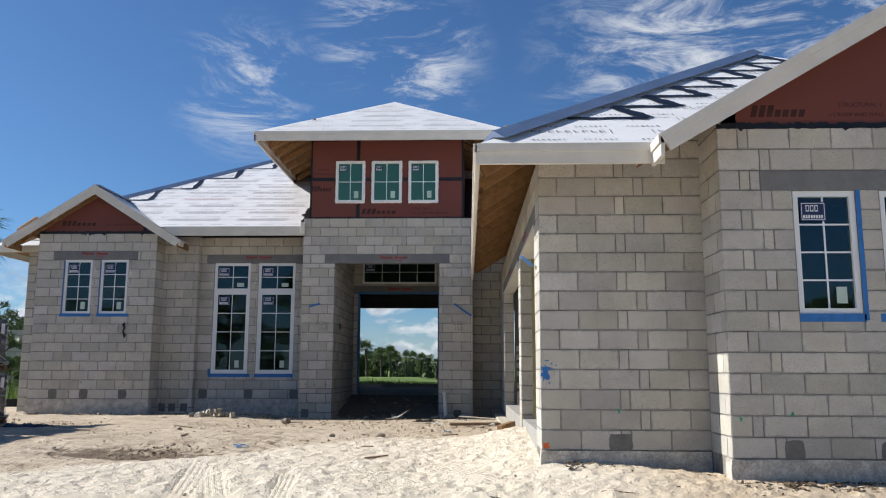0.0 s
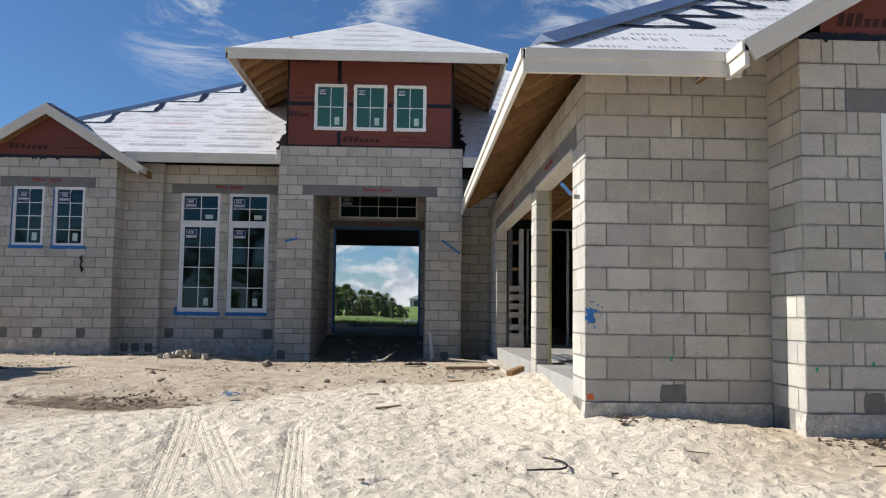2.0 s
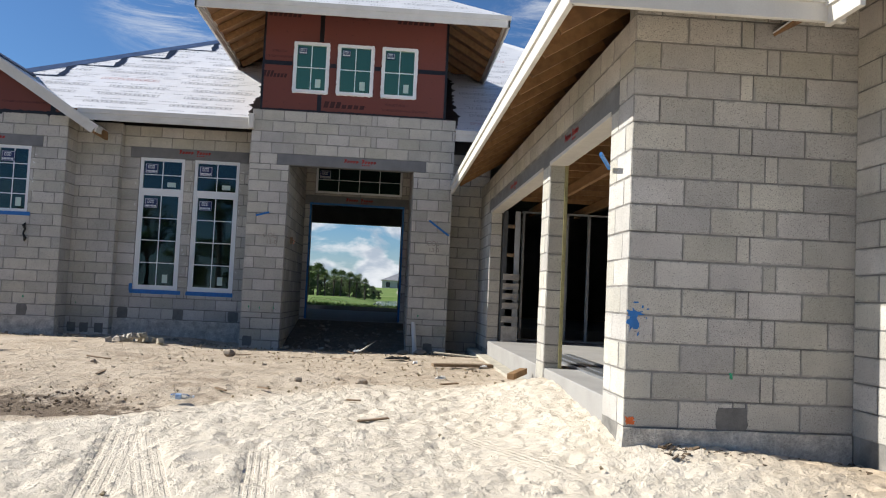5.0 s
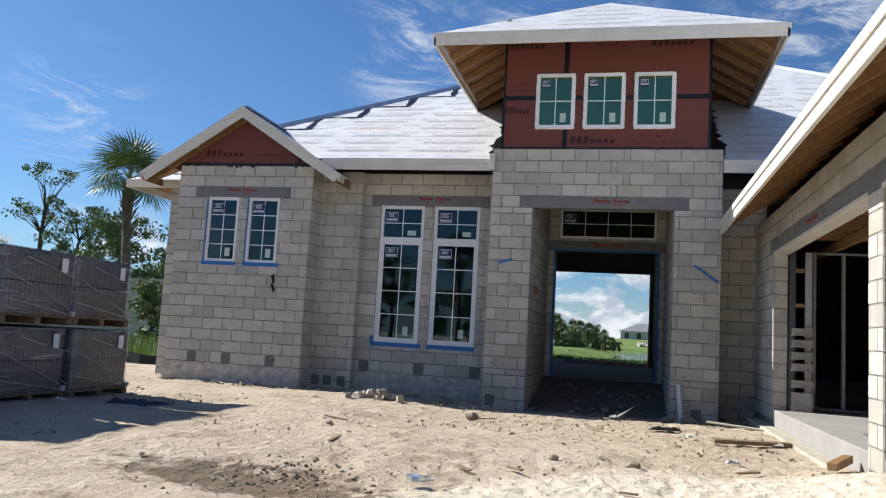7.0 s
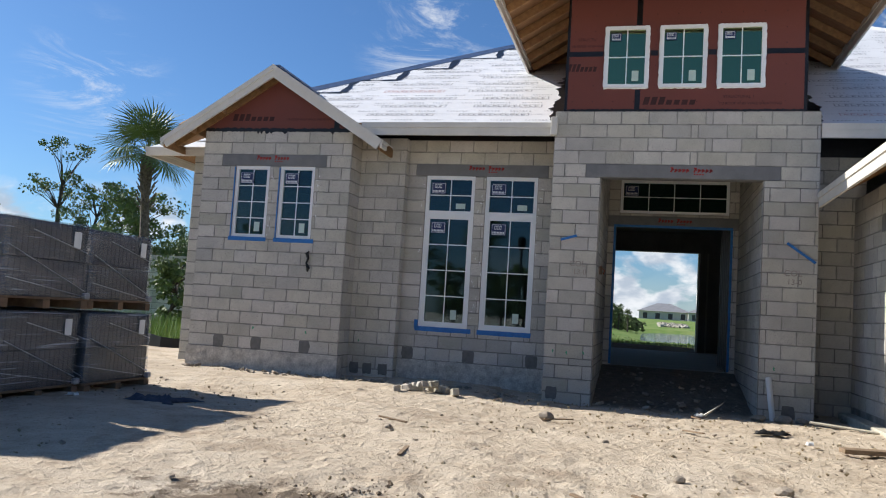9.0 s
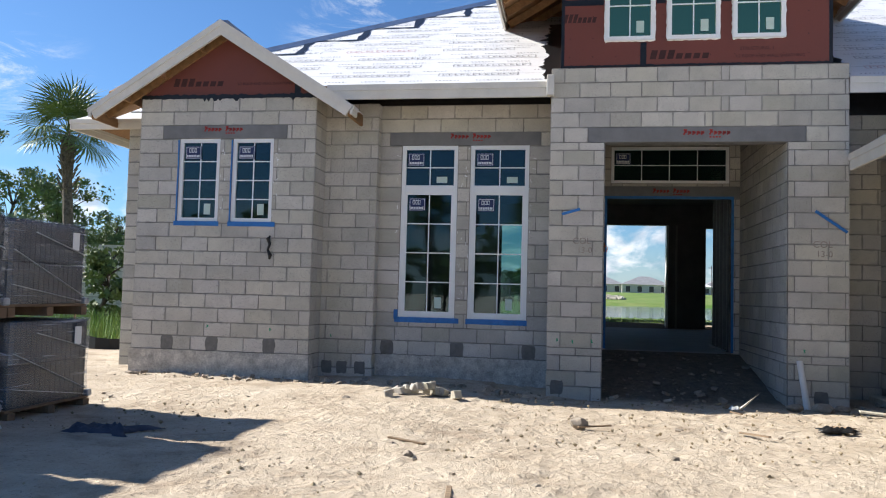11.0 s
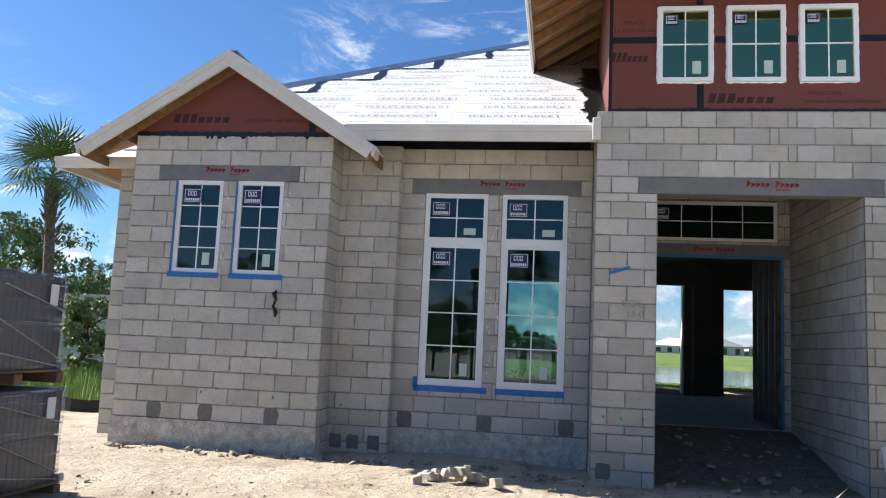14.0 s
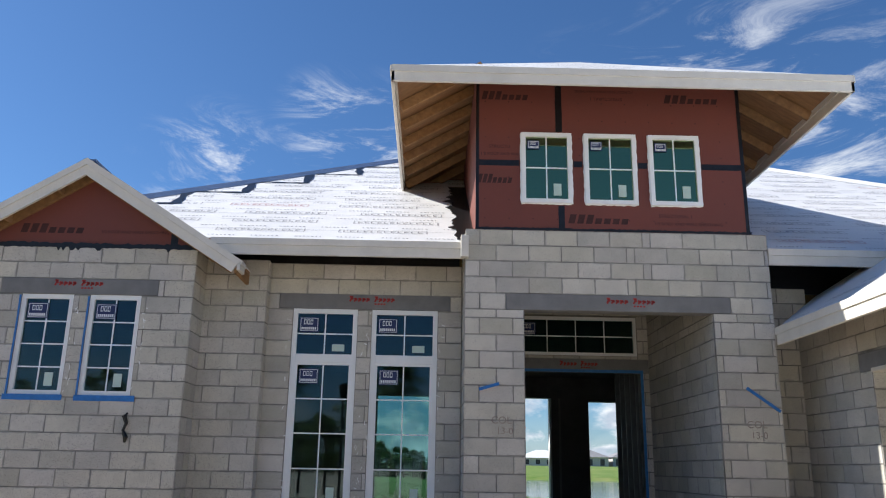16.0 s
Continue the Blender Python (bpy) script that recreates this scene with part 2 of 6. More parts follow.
M_GRASSB = material("grass_blade", (0.15, 0.26, 0.05), 0.6, tint=0.3, scale=0.5, grain=6, bump=0, second=(0.15, 0.22, 0.05))
M_PVC = material("white_pvc", (0.72, 0.71, 0.68), 0.4, tint=0.05, scale=6, bump=0.05, stain=0.2, stain_col=(0.5, 0.45, 0.38))
M_BLACK = material("black_rubber", (0.01, 0.01, 0.01), 0.5, tint=0.2, bump=0.1)

# ---- mesh helpers ----


def part(name, bm, mat, parent=None, label="", smooth=False):
    me = bpy.data.meshes.new(name)
    bm.normal_update()
    bm.to_mesh(me)
    bm.free()
    for m in (mat if isinstance(mat, (list, tuple)) else [mat]):
        me.materials.append(m)
    if smooth:
        for p in me.polygons:
            p.use_smooth = True
    ob = new(name, me)
    if parent is not None:
        ob.parent = parent
    if label:
        ob["label"] = label
    return ob


def add_box(bm, x0, x1, y0, y1, z0, z1, m=None):
    vs = [bm.verts.new((x, y, z)) for z in (z0, z1) for y in (y0, y1) for x in (x0, x1)]
    if m is not None:
        for v in vs:
            v.co = m @ v.co
    for f in ((0, 2, 3, 1), (4, 5, 7, 6), (0, 1, 5, 4), (2, 6, 7, 3), (0, 4, 6, 2), (1, 3, 7, 5)):
        bm.faces.new([vs[i] for i in f])
    return vs


def bevelled(bm, w):
    bmesh.ops.bevel(bm, geom=bm.edges[:], offset=w, segments=1, affect="EDGES", profile=0.5)
    return bm


def box(x0, x1, y0, y1, z0, z1, bev=0.0, m=None):
    bm = bmesh.new()
    add_box(bm, x0, x1, y0, y1, z0, z1, m)
    if bev:
        bevelled(bm, bev)
    return bm


def prism(pts, down, bm=None):
    """A flat polygon given thickness along the vector down."""
    bm = bm or bmesh.new()
    top = [bm.verts.new(p) for p in pts]
    bot = [bm.verts.new(Vector(p) + Vector(down)) for p in pts]
    f = bm.faces.new(top)
    bm.faces.new(list(reversed(bot)))
    k = len(pts)
    for i in range(k):
        bm.faces.new((top[(i + 1) % k], top[i], bot[i], bot[(i + 1) % k]))
    bmesh.ops.recalc_face_normals(bm, faces=bm.faces[:])
    return bm


def beam(a, b, w, h, bm=None, up=(0, 0, 1)):
    """A squared timber from a to b; its top middle line runs through a and b."""
    bm = bm or bmesh.new()
    a, b = Vector(a), Vector(b)
    d = (b - a).normalized()
    s = d.cross(Vector(up)).normalized()
    u = s.cross(d)
    vs = [bm.verts.new(p + s * i * w / 2 + u * j) for p in (a, b) for j in (0, -h) for i in (-1, 1)]
    for f in ((0, 1, 3, 2), (4, 6, 7, 5), (0, 4, 5, 1), (2, 3, 7, 6), (0, 2, 6, 4), (1, 5, 7, 3)):
        bm.faces.new([vs[i] for i in f])
    bmesh.ops.recalc_face_normals(bm, faces=bm.faces[:])
    return bm


def tube(pts, radii, sides=8, bm=None):
    bm = bm or bmesh.new()
    rings = []
    for i, p in enumerate(pts):
        p = Vector(p)
        d = (Vector(pts[min(i + 1, len(pts) - 1)]) - Vector(pts[max(i - 1, 0)])).normalized()
        s = d.cross(Vector((0.3, 0.1, 1)) if abs(d.z) < 0.9 else Vector((1, 0, 0))).normalized()
        u = s.cross(d)
        r = radii[i] if isinstance(radii, (list, tuple)) else radii
        rings.append([bm.verts.new(p + (s * math.cos(2 * math.pi * k / sides) + u * math.sin(2 * math.pi * k / sides)) * r) for k in range(sides)])
    for a, b in zip(rings, rings[1:]):
        for k in range(sides):
            bm.faces.new((a[k], a[(k + 1) % sides], b[(k + 1) % sides], b[k]))
    bm.faces.new(list(reversed(rings[0])))
    bm.faces.new(rings[-1])
    return bm


def thing(name, label, category, group="", kind="", at=(0, 0, 0)):
    ob = new(name)
    ob.location = at
    return tagged(ob, label, category, group, kind)


# ---- block walls ----
COURSE, BLOCK, JOINT = 0.2032, 0.4064, 0.0105
BLOCK_MESH = {}
BLOCK_JOBS = []


def block_mesh(length, height):
    key = (round(length, 2), round(height, 3))
    if key not in BLOCK_MESH:
        bm = box(-key[0] / 2 + JOINT / 2, key[0] / 2 - JOINT / 2, 0, 0.05, -key[1] / 2 + JOINT / 2, key[1] / 2 - JOINT / 2)
        bevelled(bm, 0.0035)
        me = bpy.data.meshes.new("block")
        bm.to_mesh(me)
        bm.free()
        me.materials.append(M_BLOCK)
        BLOCK_MESH[key] = me
    return BLOCK_MESH[key]


def block_wall(name, label, start, way, length, rows, openings=(), thick=0.2, shift=0.0, filler=0.0, proud=0.0045, base=None, core_top=None):
    """A wall of laid blocks. start: the lower outer corner at its left as one faces it; way: 'x+', 'y+' or 'y-', the way in which it runs.
    rows: course heights from the bottom. openings: (u0, u1, z0, z1) along the wall and in world heights."""
    u = {"x+": Vector((1, 0, 0)), "y+": Vector((0, 1, 0)), "y-": Vector((0, -1, 0))}[way]
    n = Vector((u.y, -u.x, 0))
    frame_m = Matrix.Translation(start) @ Matrix((u, -n, (0, 0, 1))).transposed().to_4x4()
    z0, total = start[2], sum(rows)
    lows = base if base is not None else z0
    us = sorted({0.012, length - 0.012, *[min(max(v, 0.012), length - 0.012) for o in openings for v in o[:2]]})
    bm = bmesh.new()
    for a, b in zip(us, us[1:]):
        holes = sorted((o[2] - z0, o[3] - z0) for o in openings if o[0] < (a + b) / 2 < o[1])
        z = lows - z0
        for h0, h1 in holes + [(total, total)]:
            if h0 > z + 0.01:
                add_box(bm, a, b, proud, thick, z, h0, frame_m)
            z = max(z, h1)
    wall = part(name, bm, M_MORTAR)
    tagged(wall, label, "wall", kind="structure")
    z = z0
    rnd = random.Random(name)
    for i, h in enumerate(rows):
        grid, filled = [0.0], not filler
        off = (BLOCK / 2 if i % 2 else BLOCK) + shift
        while off < length - 0.03:
            if off > 0.03:
                grid.append(off)
            if not filled and off >= filler:
                filled = True
                off += 0.1
                if off < length - 0.03:
                    grid.append(off)
            off += BLOCK
        grid.append(length)
        touching = [o for o in openings if min(o[3], z + h) - max(o[2], z) > 0.012]
        edges = sorted({0.0, length, *[min(max(v, 0.0), length) for o in touching for v in o[:2]]})
        for a, b in zip(edges, edges[1:]):
            if b - a < 0.02:
                continue
            low, pieces = z, []
            for o0, o1 in sorted((o[2], o[3]) for o in touching if o[0] < (a + b) / 2 < o[1]):
                if o0 - low > 0.025:
                    pieces.append((low, o0))
                low = max(low, o1)
            if z + h - low > 0.025:
                pieces.append((low, z + h))
            pts = [a] + [g for g in sorted(grid) if a + 0.05 < g < b - 0.05] + [b]
            for za, zb in pieces:
                for p, q in zip(pts, pts[1:]):
                    m = frame_m @ Matrix.Translation(((p + q) / 2, rnd.uniform(-0.0018, 0.0018), (za + zb) / 2 - z0))
                    BLOCK_JOBS.append((wall, m, q - p, zb - za))
        z += h
    return wall


def lay_blocks():
    for wall, m, length, height in BLOCK_JOBS:
        ob = new("block", block_mesh(length, height))
        ob.parent = wall
        ob.matrix_basis = m


def courses(total, first=None):
    k = round((total - (first or 0)) / COURSE)
    return ([first] if first else []) + [(total - (first or 0)) / k] * k


# ---- ground ----


def SAND_EDGE(x):
    """How far from the start the loose pale sand reaches."""
    return 12.0 - max(0.0, -1.35 - x)


def ground_height(x, y):
    t = min(max(0.0, 12.5 - y), 30.0)
    z = 0.28 - 0.044 * max(0.0, t - 1.0) - 0.022 * min(t, 1.0)
    z += 0.17 * math.exp(-(((x - 0.75) / 0.75) ** 2)) * min(1.0, max(0.0, (y - 8.6) / 0.8)) * min(1.0, max(0.0, (13.2 - y) / 1.5))
    if 18.2 < y < 21.6 and -3.3 < x < -0.45:
        z += 0.36 * min(1.0, (y - 18.2) / 2.7) ** 1.6
    z -= 0.07 * math.exp(-((y - 18.0) / 1.0) ** 2) * (1 if -4.5 < x < 1.5 else 0.3)
    z += 0.12 * math.exp(-((x - 1.0) ** 2 / 1.2 + (y - 8.5) ** 2 / 0.35)) + 0.07 * math.exp(-((x - 3.2) ** 2 / 4 + (y - 8.1) ** 2 / 0.3))
    if y > 30:
        z += 0.49 * min(1.0, (y - 30) / 1.8)
        if x > -6:
            side = min(1.0, (x + 6) / 5)
            z -= 0.62 * side * min(1.0, max(0.0, (y - 38) / 9)) * (1.0 if y < 136 else 0.0)
        z += 2.5 * min(1.0, max(0.0, (y - 137) / 120))
    return z


def value_noise(x, y, seed):
    """Smooth random relief on a unit grid."""
    rng = np.random.RandomState(seed)
    table = rng.rand(256, 256)
    xi, yi = np.floor(x).astype(int), np.floor(y).astype(int)
    fx, fy = x - xi, y - yi
    fx, fy = fx * fx * (3 - 2 * fx), fy * fy * (3 - 2 * fy)

    def at(i, j):
        return table[(xi + i) % 256, (yi + j) % 256]

    return (at(0, 0) * (1 - fx) + at(1, 0) * fx) * (1 - fy) + (at(0, 1) * (1 - fx) + at(1, 1) * fx) * fy - 0.5


TRACKS = ((-3.02, 9.6, -2.34, 6.4, 0.15), (-2.80, 9.2, -1.95, 6.7, 0.14), (-1.90, 8.9, -1.55, 6.2, 0.115), (-0.45, 9.6, 0.25, 8.2, 0.12))


def ground_material():
    m = bpy.data.materials.new("sandy_ground")
    m.use_nodes = True
    nt = m.node_tree
    N, L = nt.nodes.new, nt.links.new
    b = nt.nodes["Principled BSDF"]
    geo, sep = N("ShaderNodeNewGeometry"), N("ShaderNodeSeparateXYZ")
    L(geo.outputs["Position"], sep.inputs[0])

    def noi(sc, det=5.0, rgh=0.6, dist=0.0):
        n = N("ShaderNodeTexNoise")
        L(geo.outputs["Position"], n.inputs["Vector"])
        n.inputs["Scale"].default_value, n.inputs["Detail"].default_value, n.inputs["Roughness"].default_value, n.inputs["Distortion"].default_value = sc, det, rgh, dist
        return n.outputs[0]

    def ramp(v, lo, hi, a=0.0, c=1.0):
        r = N("ShaderNodeMapRange")
        L(v, r.inputs["Value"])
        for k, val in (("From Min", lo), ("From Max", hi), ("To Min", a), ("To Max", c)):
            r.inputs[k].default_value = val
        return r.outputs["Result"]

    def op(kind, a, c, d=None):
        x = N("ShaderNodeMath")
        x.operation = kind
        for i, v in enumerate((a, c, d)):
            if isinstance(v, (int, float)):
                x.inputs[i].default_value = v
            elif v is not None:
                L(v, x.inputs[i])
        return x.outputs[0]

    def mixed(fac, a, c, kind="MIX"):
        x = N("ShaderNodeMix")
        x.data_type, x.blend_type = "RGBA", kind
        for key, v in (("Factor", fac), ("A", a), ("B", c)):
            if isinstance(v, (int, float)):
                x.inputs[key].default_value = v
            elif isinstance(v, tuple):
                x.inputs[key].default_value = (*v, 1)
            else:
                L(v, x.inputs[key])
        return x.outputs["Result"]

    wob = op("MULTIPLY", op("SUBTRACT", noi(0.6, 4), 0.5), 5.0)
    # pale loose sand before the garage, browner trodden dirt towards the house
    rim = op("SUBTRACT", 12.0, op("MAXIMUM", op("SUBTRACT", -1.35, sep.outputs[0]), 0.0))
    line = op("SUBTRACT", op("SUBTRACT", rim, sep.outputs[1]), op("MULTIPLY", wob, 0.32))
    line = op("ADD", line, op("MULTIPLY", op("SUBTRACT", noi(5.0, 5, 0.65), 0.5), 1.2))
    sandy = ramp(line, -0.25, 0.40)
    sand = mixed(ramp(noi(3.0, 6), 0.35, 0.7), (0.74, 0.655, 0.53), (0.64, 0.56, 0.44))
    dirt = mixed(ramp(noi(2.2, 7, 0.7), 0.36, 0.66), (0.57, 0.475, 0.36), (0.40, 0.315, 0.225))
    dirt = mixed(ramp(noi(1.1, 8, 0.72), 0.54, 0.63, 0, 0.5), dirt, (0.30, 0.225, 0.155))
    dirt = mixed(ramp(noi(0.8, 5, 0.6), 0.55, 0.72, 0, 0.55), dirt, (0.60, 0.515, 0.41))
    near = mixed(sandy, dirt, sand)
    # tan dirt and grit along the garage front
    edge = op("MULTIPLY", ramp(op("ADD", sep.outputs[0], op("MULTIPLY", wob, 0.25)), 0.9, 2.0), ramp(op("ADD", sep.outputs[1], op("MULTIPLY", wob, 0.3)), 6.4, 7.6))
    tan = mixed(ramp(noi(5.0, 7, 0.7), 0.4, 0.62), (0.62, 0.50, 0.36), (0.44, 0.345, 0.24))
    near = mixed(op("MULTIPLY", edge, 0.9), near, tan)
    near = mixed(op("MULTIPLY", ramp(noi(28.0, 4, 0.75), 0.56, 0.68, 0, 0.6), op("SUBTRACT", 1.0, op("MULTIPLY", sandy, 0.93))), near, (0.16, 0.125, 0.09))
    near = mixed(ramp(noi(95.0, 3, 0.7), 0.3, 0.7, 0, 0.14), near, (0.56, 0.50, 0.41))
    # ribbed tyre tracks pressed into the sand
    ribs = 0.0
    for xa, ya, xb, yb, half in TRACKS:
        f = op("DIVIDE", op("SUBTRACT", sep.outputs[1], ya), yb - ya)
        off = op("DIVIDE", op("SUBTRACT", sep.outputs[0], op("MULTIPLY_ADD", f, xb - xa, xa)), half)
        inside = op("MULTIPLY", ramp(op("ABSOLUTE", off, 0.0), 1.05, 0.9), op("MULTIPLY", ramp(f, 0.0, 0.15), ramp(f, 1.0, 0.85)))
        groove = op("MULTIPLY", op("MULTIPLY", ramp(op("COSINE", op("MULTIPLY", off, 14.5), 0.0), 0.2, -0.4), inside), ramp(noi(2.6, 4), 0.38, 0.52, 0.35, 1.0))
        ribs = op("MAXIMUM", ribs, groove)
    near = mixed(op("MULTIPLY", ribs, 0.12), near, (0.50, 0.40, 0.285))
    grass = mixed(ramp(noi(0.35, 6), 0.4, 0.62), (0.10, 0.19, 0.035), (0.19, 0.24, 0.07))
    grass = mixed(ramp(noi(2.0, 7, 0.7), 0.4, 0.7, 0, 0.6), grass, (0.06, 0.115, 0.02))
    grass = mixed(ramp(noi(0.11, 6, 0.65), 0.5, 0.62, 0, 0.5), grass, (0.27, 0.28, 0.11))
    far = ramp(op("ADD", sep.outputs[1], op("MULTIPLY", wob, 0.25)), 32.3, 33.2)
    left = ramp(op("ADD", sep.outputs[0], wob), -13.0, -15.5)
    green = op("MAXIMUM", far, op("MULTIPLY", left, ramp(sep.outputs[1], 14.0, 18.0)))
    # damp dark earth turned up in a scrape
    dx = op("MULTIPLY", op("ADD", sep.outputs[0], op("MULTIPLY_ADD", sep.outputs[1], 0.5, -1.0)), 0.75)
    dy = op("MULTIPLY", op("SUBTRACT", sep.outputs[1], 10.3), 1.7)
    scrape = op("ADD", op("ADD", op("MULTIPLY", dx, dx), op("MULTIPLY", dy, dy)), op("MULTIPLY", op("SUBTRACT", noi(4.5, 8, 0.75), 0.5), 5.0))
    near = mixed(ramp(scrape, 0.9, 0.35, 0, 0.9), near, (0.15, 0.11, 0.075))
    # trodden porch soil and grit, the recess shade put into its dark colour
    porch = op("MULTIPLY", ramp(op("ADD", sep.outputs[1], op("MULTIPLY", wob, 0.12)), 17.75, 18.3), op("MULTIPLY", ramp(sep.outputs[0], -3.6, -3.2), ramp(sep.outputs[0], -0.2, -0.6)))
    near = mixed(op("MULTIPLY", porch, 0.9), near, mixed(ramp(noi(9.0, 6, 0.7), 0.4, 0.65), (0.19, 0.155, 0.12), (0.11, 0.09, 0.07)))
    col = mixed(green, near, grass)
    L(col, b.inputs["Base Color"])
    b.inputs["Roughness"].default_value = 0.95
    b.inputs["Specular IOR Level"].default_value = 0.2
    bn = N("ShaderNodeBump")
    bn.inputs["Strength"].default_value, bn.inputs["Distance"].default_value = 1.0, 0.011
    prints = op("ADD", op("MULTIPLY", ramp(noi(7.0, 3, 0.5), 0.50, 0.66), 0.8), ramp(noi(14.0, 3, 0.5), 0.54, 0.70, 0, 0.6))
    prints = op("SUBTRACT", prints, op("MULTIPLY", ribs, 0.45))
    L(op("ADD", prints, op("ADD", noi(70.0, 4, 0.75), op("MULTIPLY", noi(22.0, 4, 0.6), 1.2))), bn.inputs["Height"])
    L(bn.outputs[0], b.inputs["Normal"])
    return m


GROUND_MAT = []


def build_ground():
    far_lo = [-1800, -700, -300, -150, -80, -50, -36, -28, -22, -18]
    xs = np.array(far_lo + list(np.arange(-15.5, -6.0, 0.09)) + list(np.arange(-6.0, 3.6, 0.034)) + list(np.arange(3.6, 5.2, 0.1)) + [5.6, 6.5, 8, 11, 13, 16, 24, 36, 60, 110, 250, 700, 1800])
    ys = np.array([-1800, -600, -250, -100, -50, -30, -20, -12, -6, -3, -1] + list(np.arange(0.2, 4, 0.12)) + list(np.arange(4, 5, 0.06)) + list(np.arange(5, 11.5, 0.034)) + list(np.arange(11.5, 19.3, 0.06)) + [19.5, 19.8, 20.1, 20.4, 20.7, 21, 21.3, 21.6, 22, 25, 30, 31, 31.9, 33, 35, 38, 40, 42, 44, 47, 50, 57, 80, 100, 120, 135, 137, 145, 165, 200, 257, 300, 700, 1800])
    X, Y = np.meshgrid(xs, ys)
    Z = np.vectorize(ground_height)(X, Y)
    near = np.clip((X + 15.5) / 1.5, 0, 1) * np.clip((5.2 - X) / 0.8, 0, 1) * np.clip((Y + 0.5) / 1.5, 0, 1) * np.clip((20.6 - Y) / 1.0, 0, 1)
    sandy = np.clip((12.2 - np.maximum(-1.35 - X, 0) - Y) / 0.8, 0, 1)
    relief = 0.08 * value_noise(X * 0.55, Y * 0.55, 1) + 0.016 * value_noise(X * 1.6, Y * 1.6, 2)
    lumps = value_noise(X * 4.2, Y * 4.2, 3)
    fine = value_noise(X * 11, Y * 11, 4)
    steps = np.clip(value_noise(X * 6.5 + 3, Y * 5.6, 17) - 0.10, 0, 0.20)
    marks = np.clip(value_noise(X * 11.0, Y * 9.5, 19) - 0.10, 0, 0.22)
    sharp = np.abs(value_noise(X * 7.5, Y * 8.5, 29))
    relief += (0.008 - 0.002 * sandy) * lumps - (0.04 - 0.005 * sandy) * steps - (0.05 + 0.04 * sandy) * marks + (0.010 + 0.010 * sandy) * sharp
    relief += (0.012 + 0.010 * sandy) * fine + (0.008 + 0.012 * sandy) * value_noise(X * 19, Y * 17, 23) + (0.006 + 0.006 * sandy) * value_noise(X * 29, Y * 29, 31)
    # ribbed tyre tracks pressed into the sand
    for xa, ya, xb, yb, half in TRACKS:
        f = (Y - ya) / (yb - ya)
        off = (X - (xa + (xb - xa) * f)) / half
        lane = np.clip((1.0 - np.abs(off)) * 5, 0, 1) * np.clip(f * 6, 0, 1) * np.clip((1 - f) * 6, 0, 1)
        relief = relief * (1 - 0.8 * lane) + lane * -0.012
    # a dark scraped hollow across the dirt
    hollow = np.exp(-(((X + 4.2 + 0.5 * (Y - 10.4)) / 1.1) ** 2 + ((Y - 10.3) / 0.5) ** 2))
    relief -= 0.09 * hollow
    # the loose sand lies a little proud of the trodden dirt
    relief += 0.05 * sandy * np.clip(1 - (12.0 - np.maximum(-1.35 - X, 0) - Y) / 2.5, 0, 1)
    relief += 0.05 * np.exp(-((Y - 17.75) / 0.25) ** 2) * value_noise(X * 3, Y * 3, 5)
    Z = Z + near * relief
    verts = np.stack([X, Y, Z], -1).reshape(-1, 3)
    w = len(xs)
    i = (np.arange(len(ys) - 1)[:, None] * w + np.arange(w - 1)[None]).reshape(-1)
    faces = np.stack([i, i + 1, i + w + 1, i + w], -1)
    me = bpy.data.meshes.new("ground")
    me.from_pydata(verts.tolist(), [], faces.tolist())
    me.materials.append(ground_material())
    for p in me.polygons:
        p.use_smooth = True
    GROUND_MAT.append(me.materials[0])
    tagged(new("ground", me), "pale trodden sand and tan building dirt, grass beyond", "ground", kind="structure")


build_ground()

# ---- the house: walls ----
FLOOR = 0.65
TOWER_ROWS = [0.19] + [COURSE] * 3 + [0.10] + [COURSE] * 13 + [0.106] + [COURSE] * 5
tower_base = 4.6 - sum(TOWER_ROWS)
WING_ROWS, MAIN_ROWS = courses(4.288 - 0.597), courses(4.30 - 0.597)
tower = block_wall("wall_entry_tower", "grey concrete block front of the entry tower, unplastered", (-3.745, 18.0, tower_base), "x+", 3.79, TOWER_ROWS,
                   [(0.728, 3.045, -1, 3.582), (0.508, 3.267, 3.580, 3.786)], base=-0.2, shift=-0.02, filler=2.0)
wing = block_wall("wall_wing_front", "grey concrete block front of the gabled wing", (-9.79, 18.09, 0.597), "x+", 2.72, WING_ROWS,
                  [(0.635, 1.27, 2.466, 3.682), (1.465, 2.09, 2.466, 3.682), (0.37, 2.285, 3.68, 3.882)], base=0.58, shift=0.12)
pilaster = block_wall("wall_pilaster_front", "grey concrete block pilaster beside the wing", (-7.09, 18.57, 0.597 - 2 * COURSE), "x+", 0.82, courses(4.288 - 0.597 + 2 * COURSE), base=-0.2, thick=0.2, shift=-0.1)
block_wall("wall_wing_return", "grey concrete block return of the wing", (-7.07, 18.09, 0.597 - 2 * COURSE), "y+", 0.48, courses(4.288 - 0.597 + 2 * COURSE), base=-0.2, thick=0.2, shift=0.05)
block_wall("wall_pilaster_return", "grey concrete block return of the pilaster", (-6.27, 18.57, 0.597 - 2 * COURSE), "y+", 0.2, courses(4.288 - 0.597 + 2 * COURSE), base=-0.2, thick=0.2)
main = block_wall("wall_main_front", "grey concrete block front between wing and tower", (-6.29, 18.77, 0.597), "x+", 2.545, MAIN_ROWS,
                  [(0.34, 1.182, 1.150, 3.696), (1.37, 2.228, 1.150, 3.696), (0.15, 2.39, 3.694, 3.898)], base=0.58, shift=0.1)
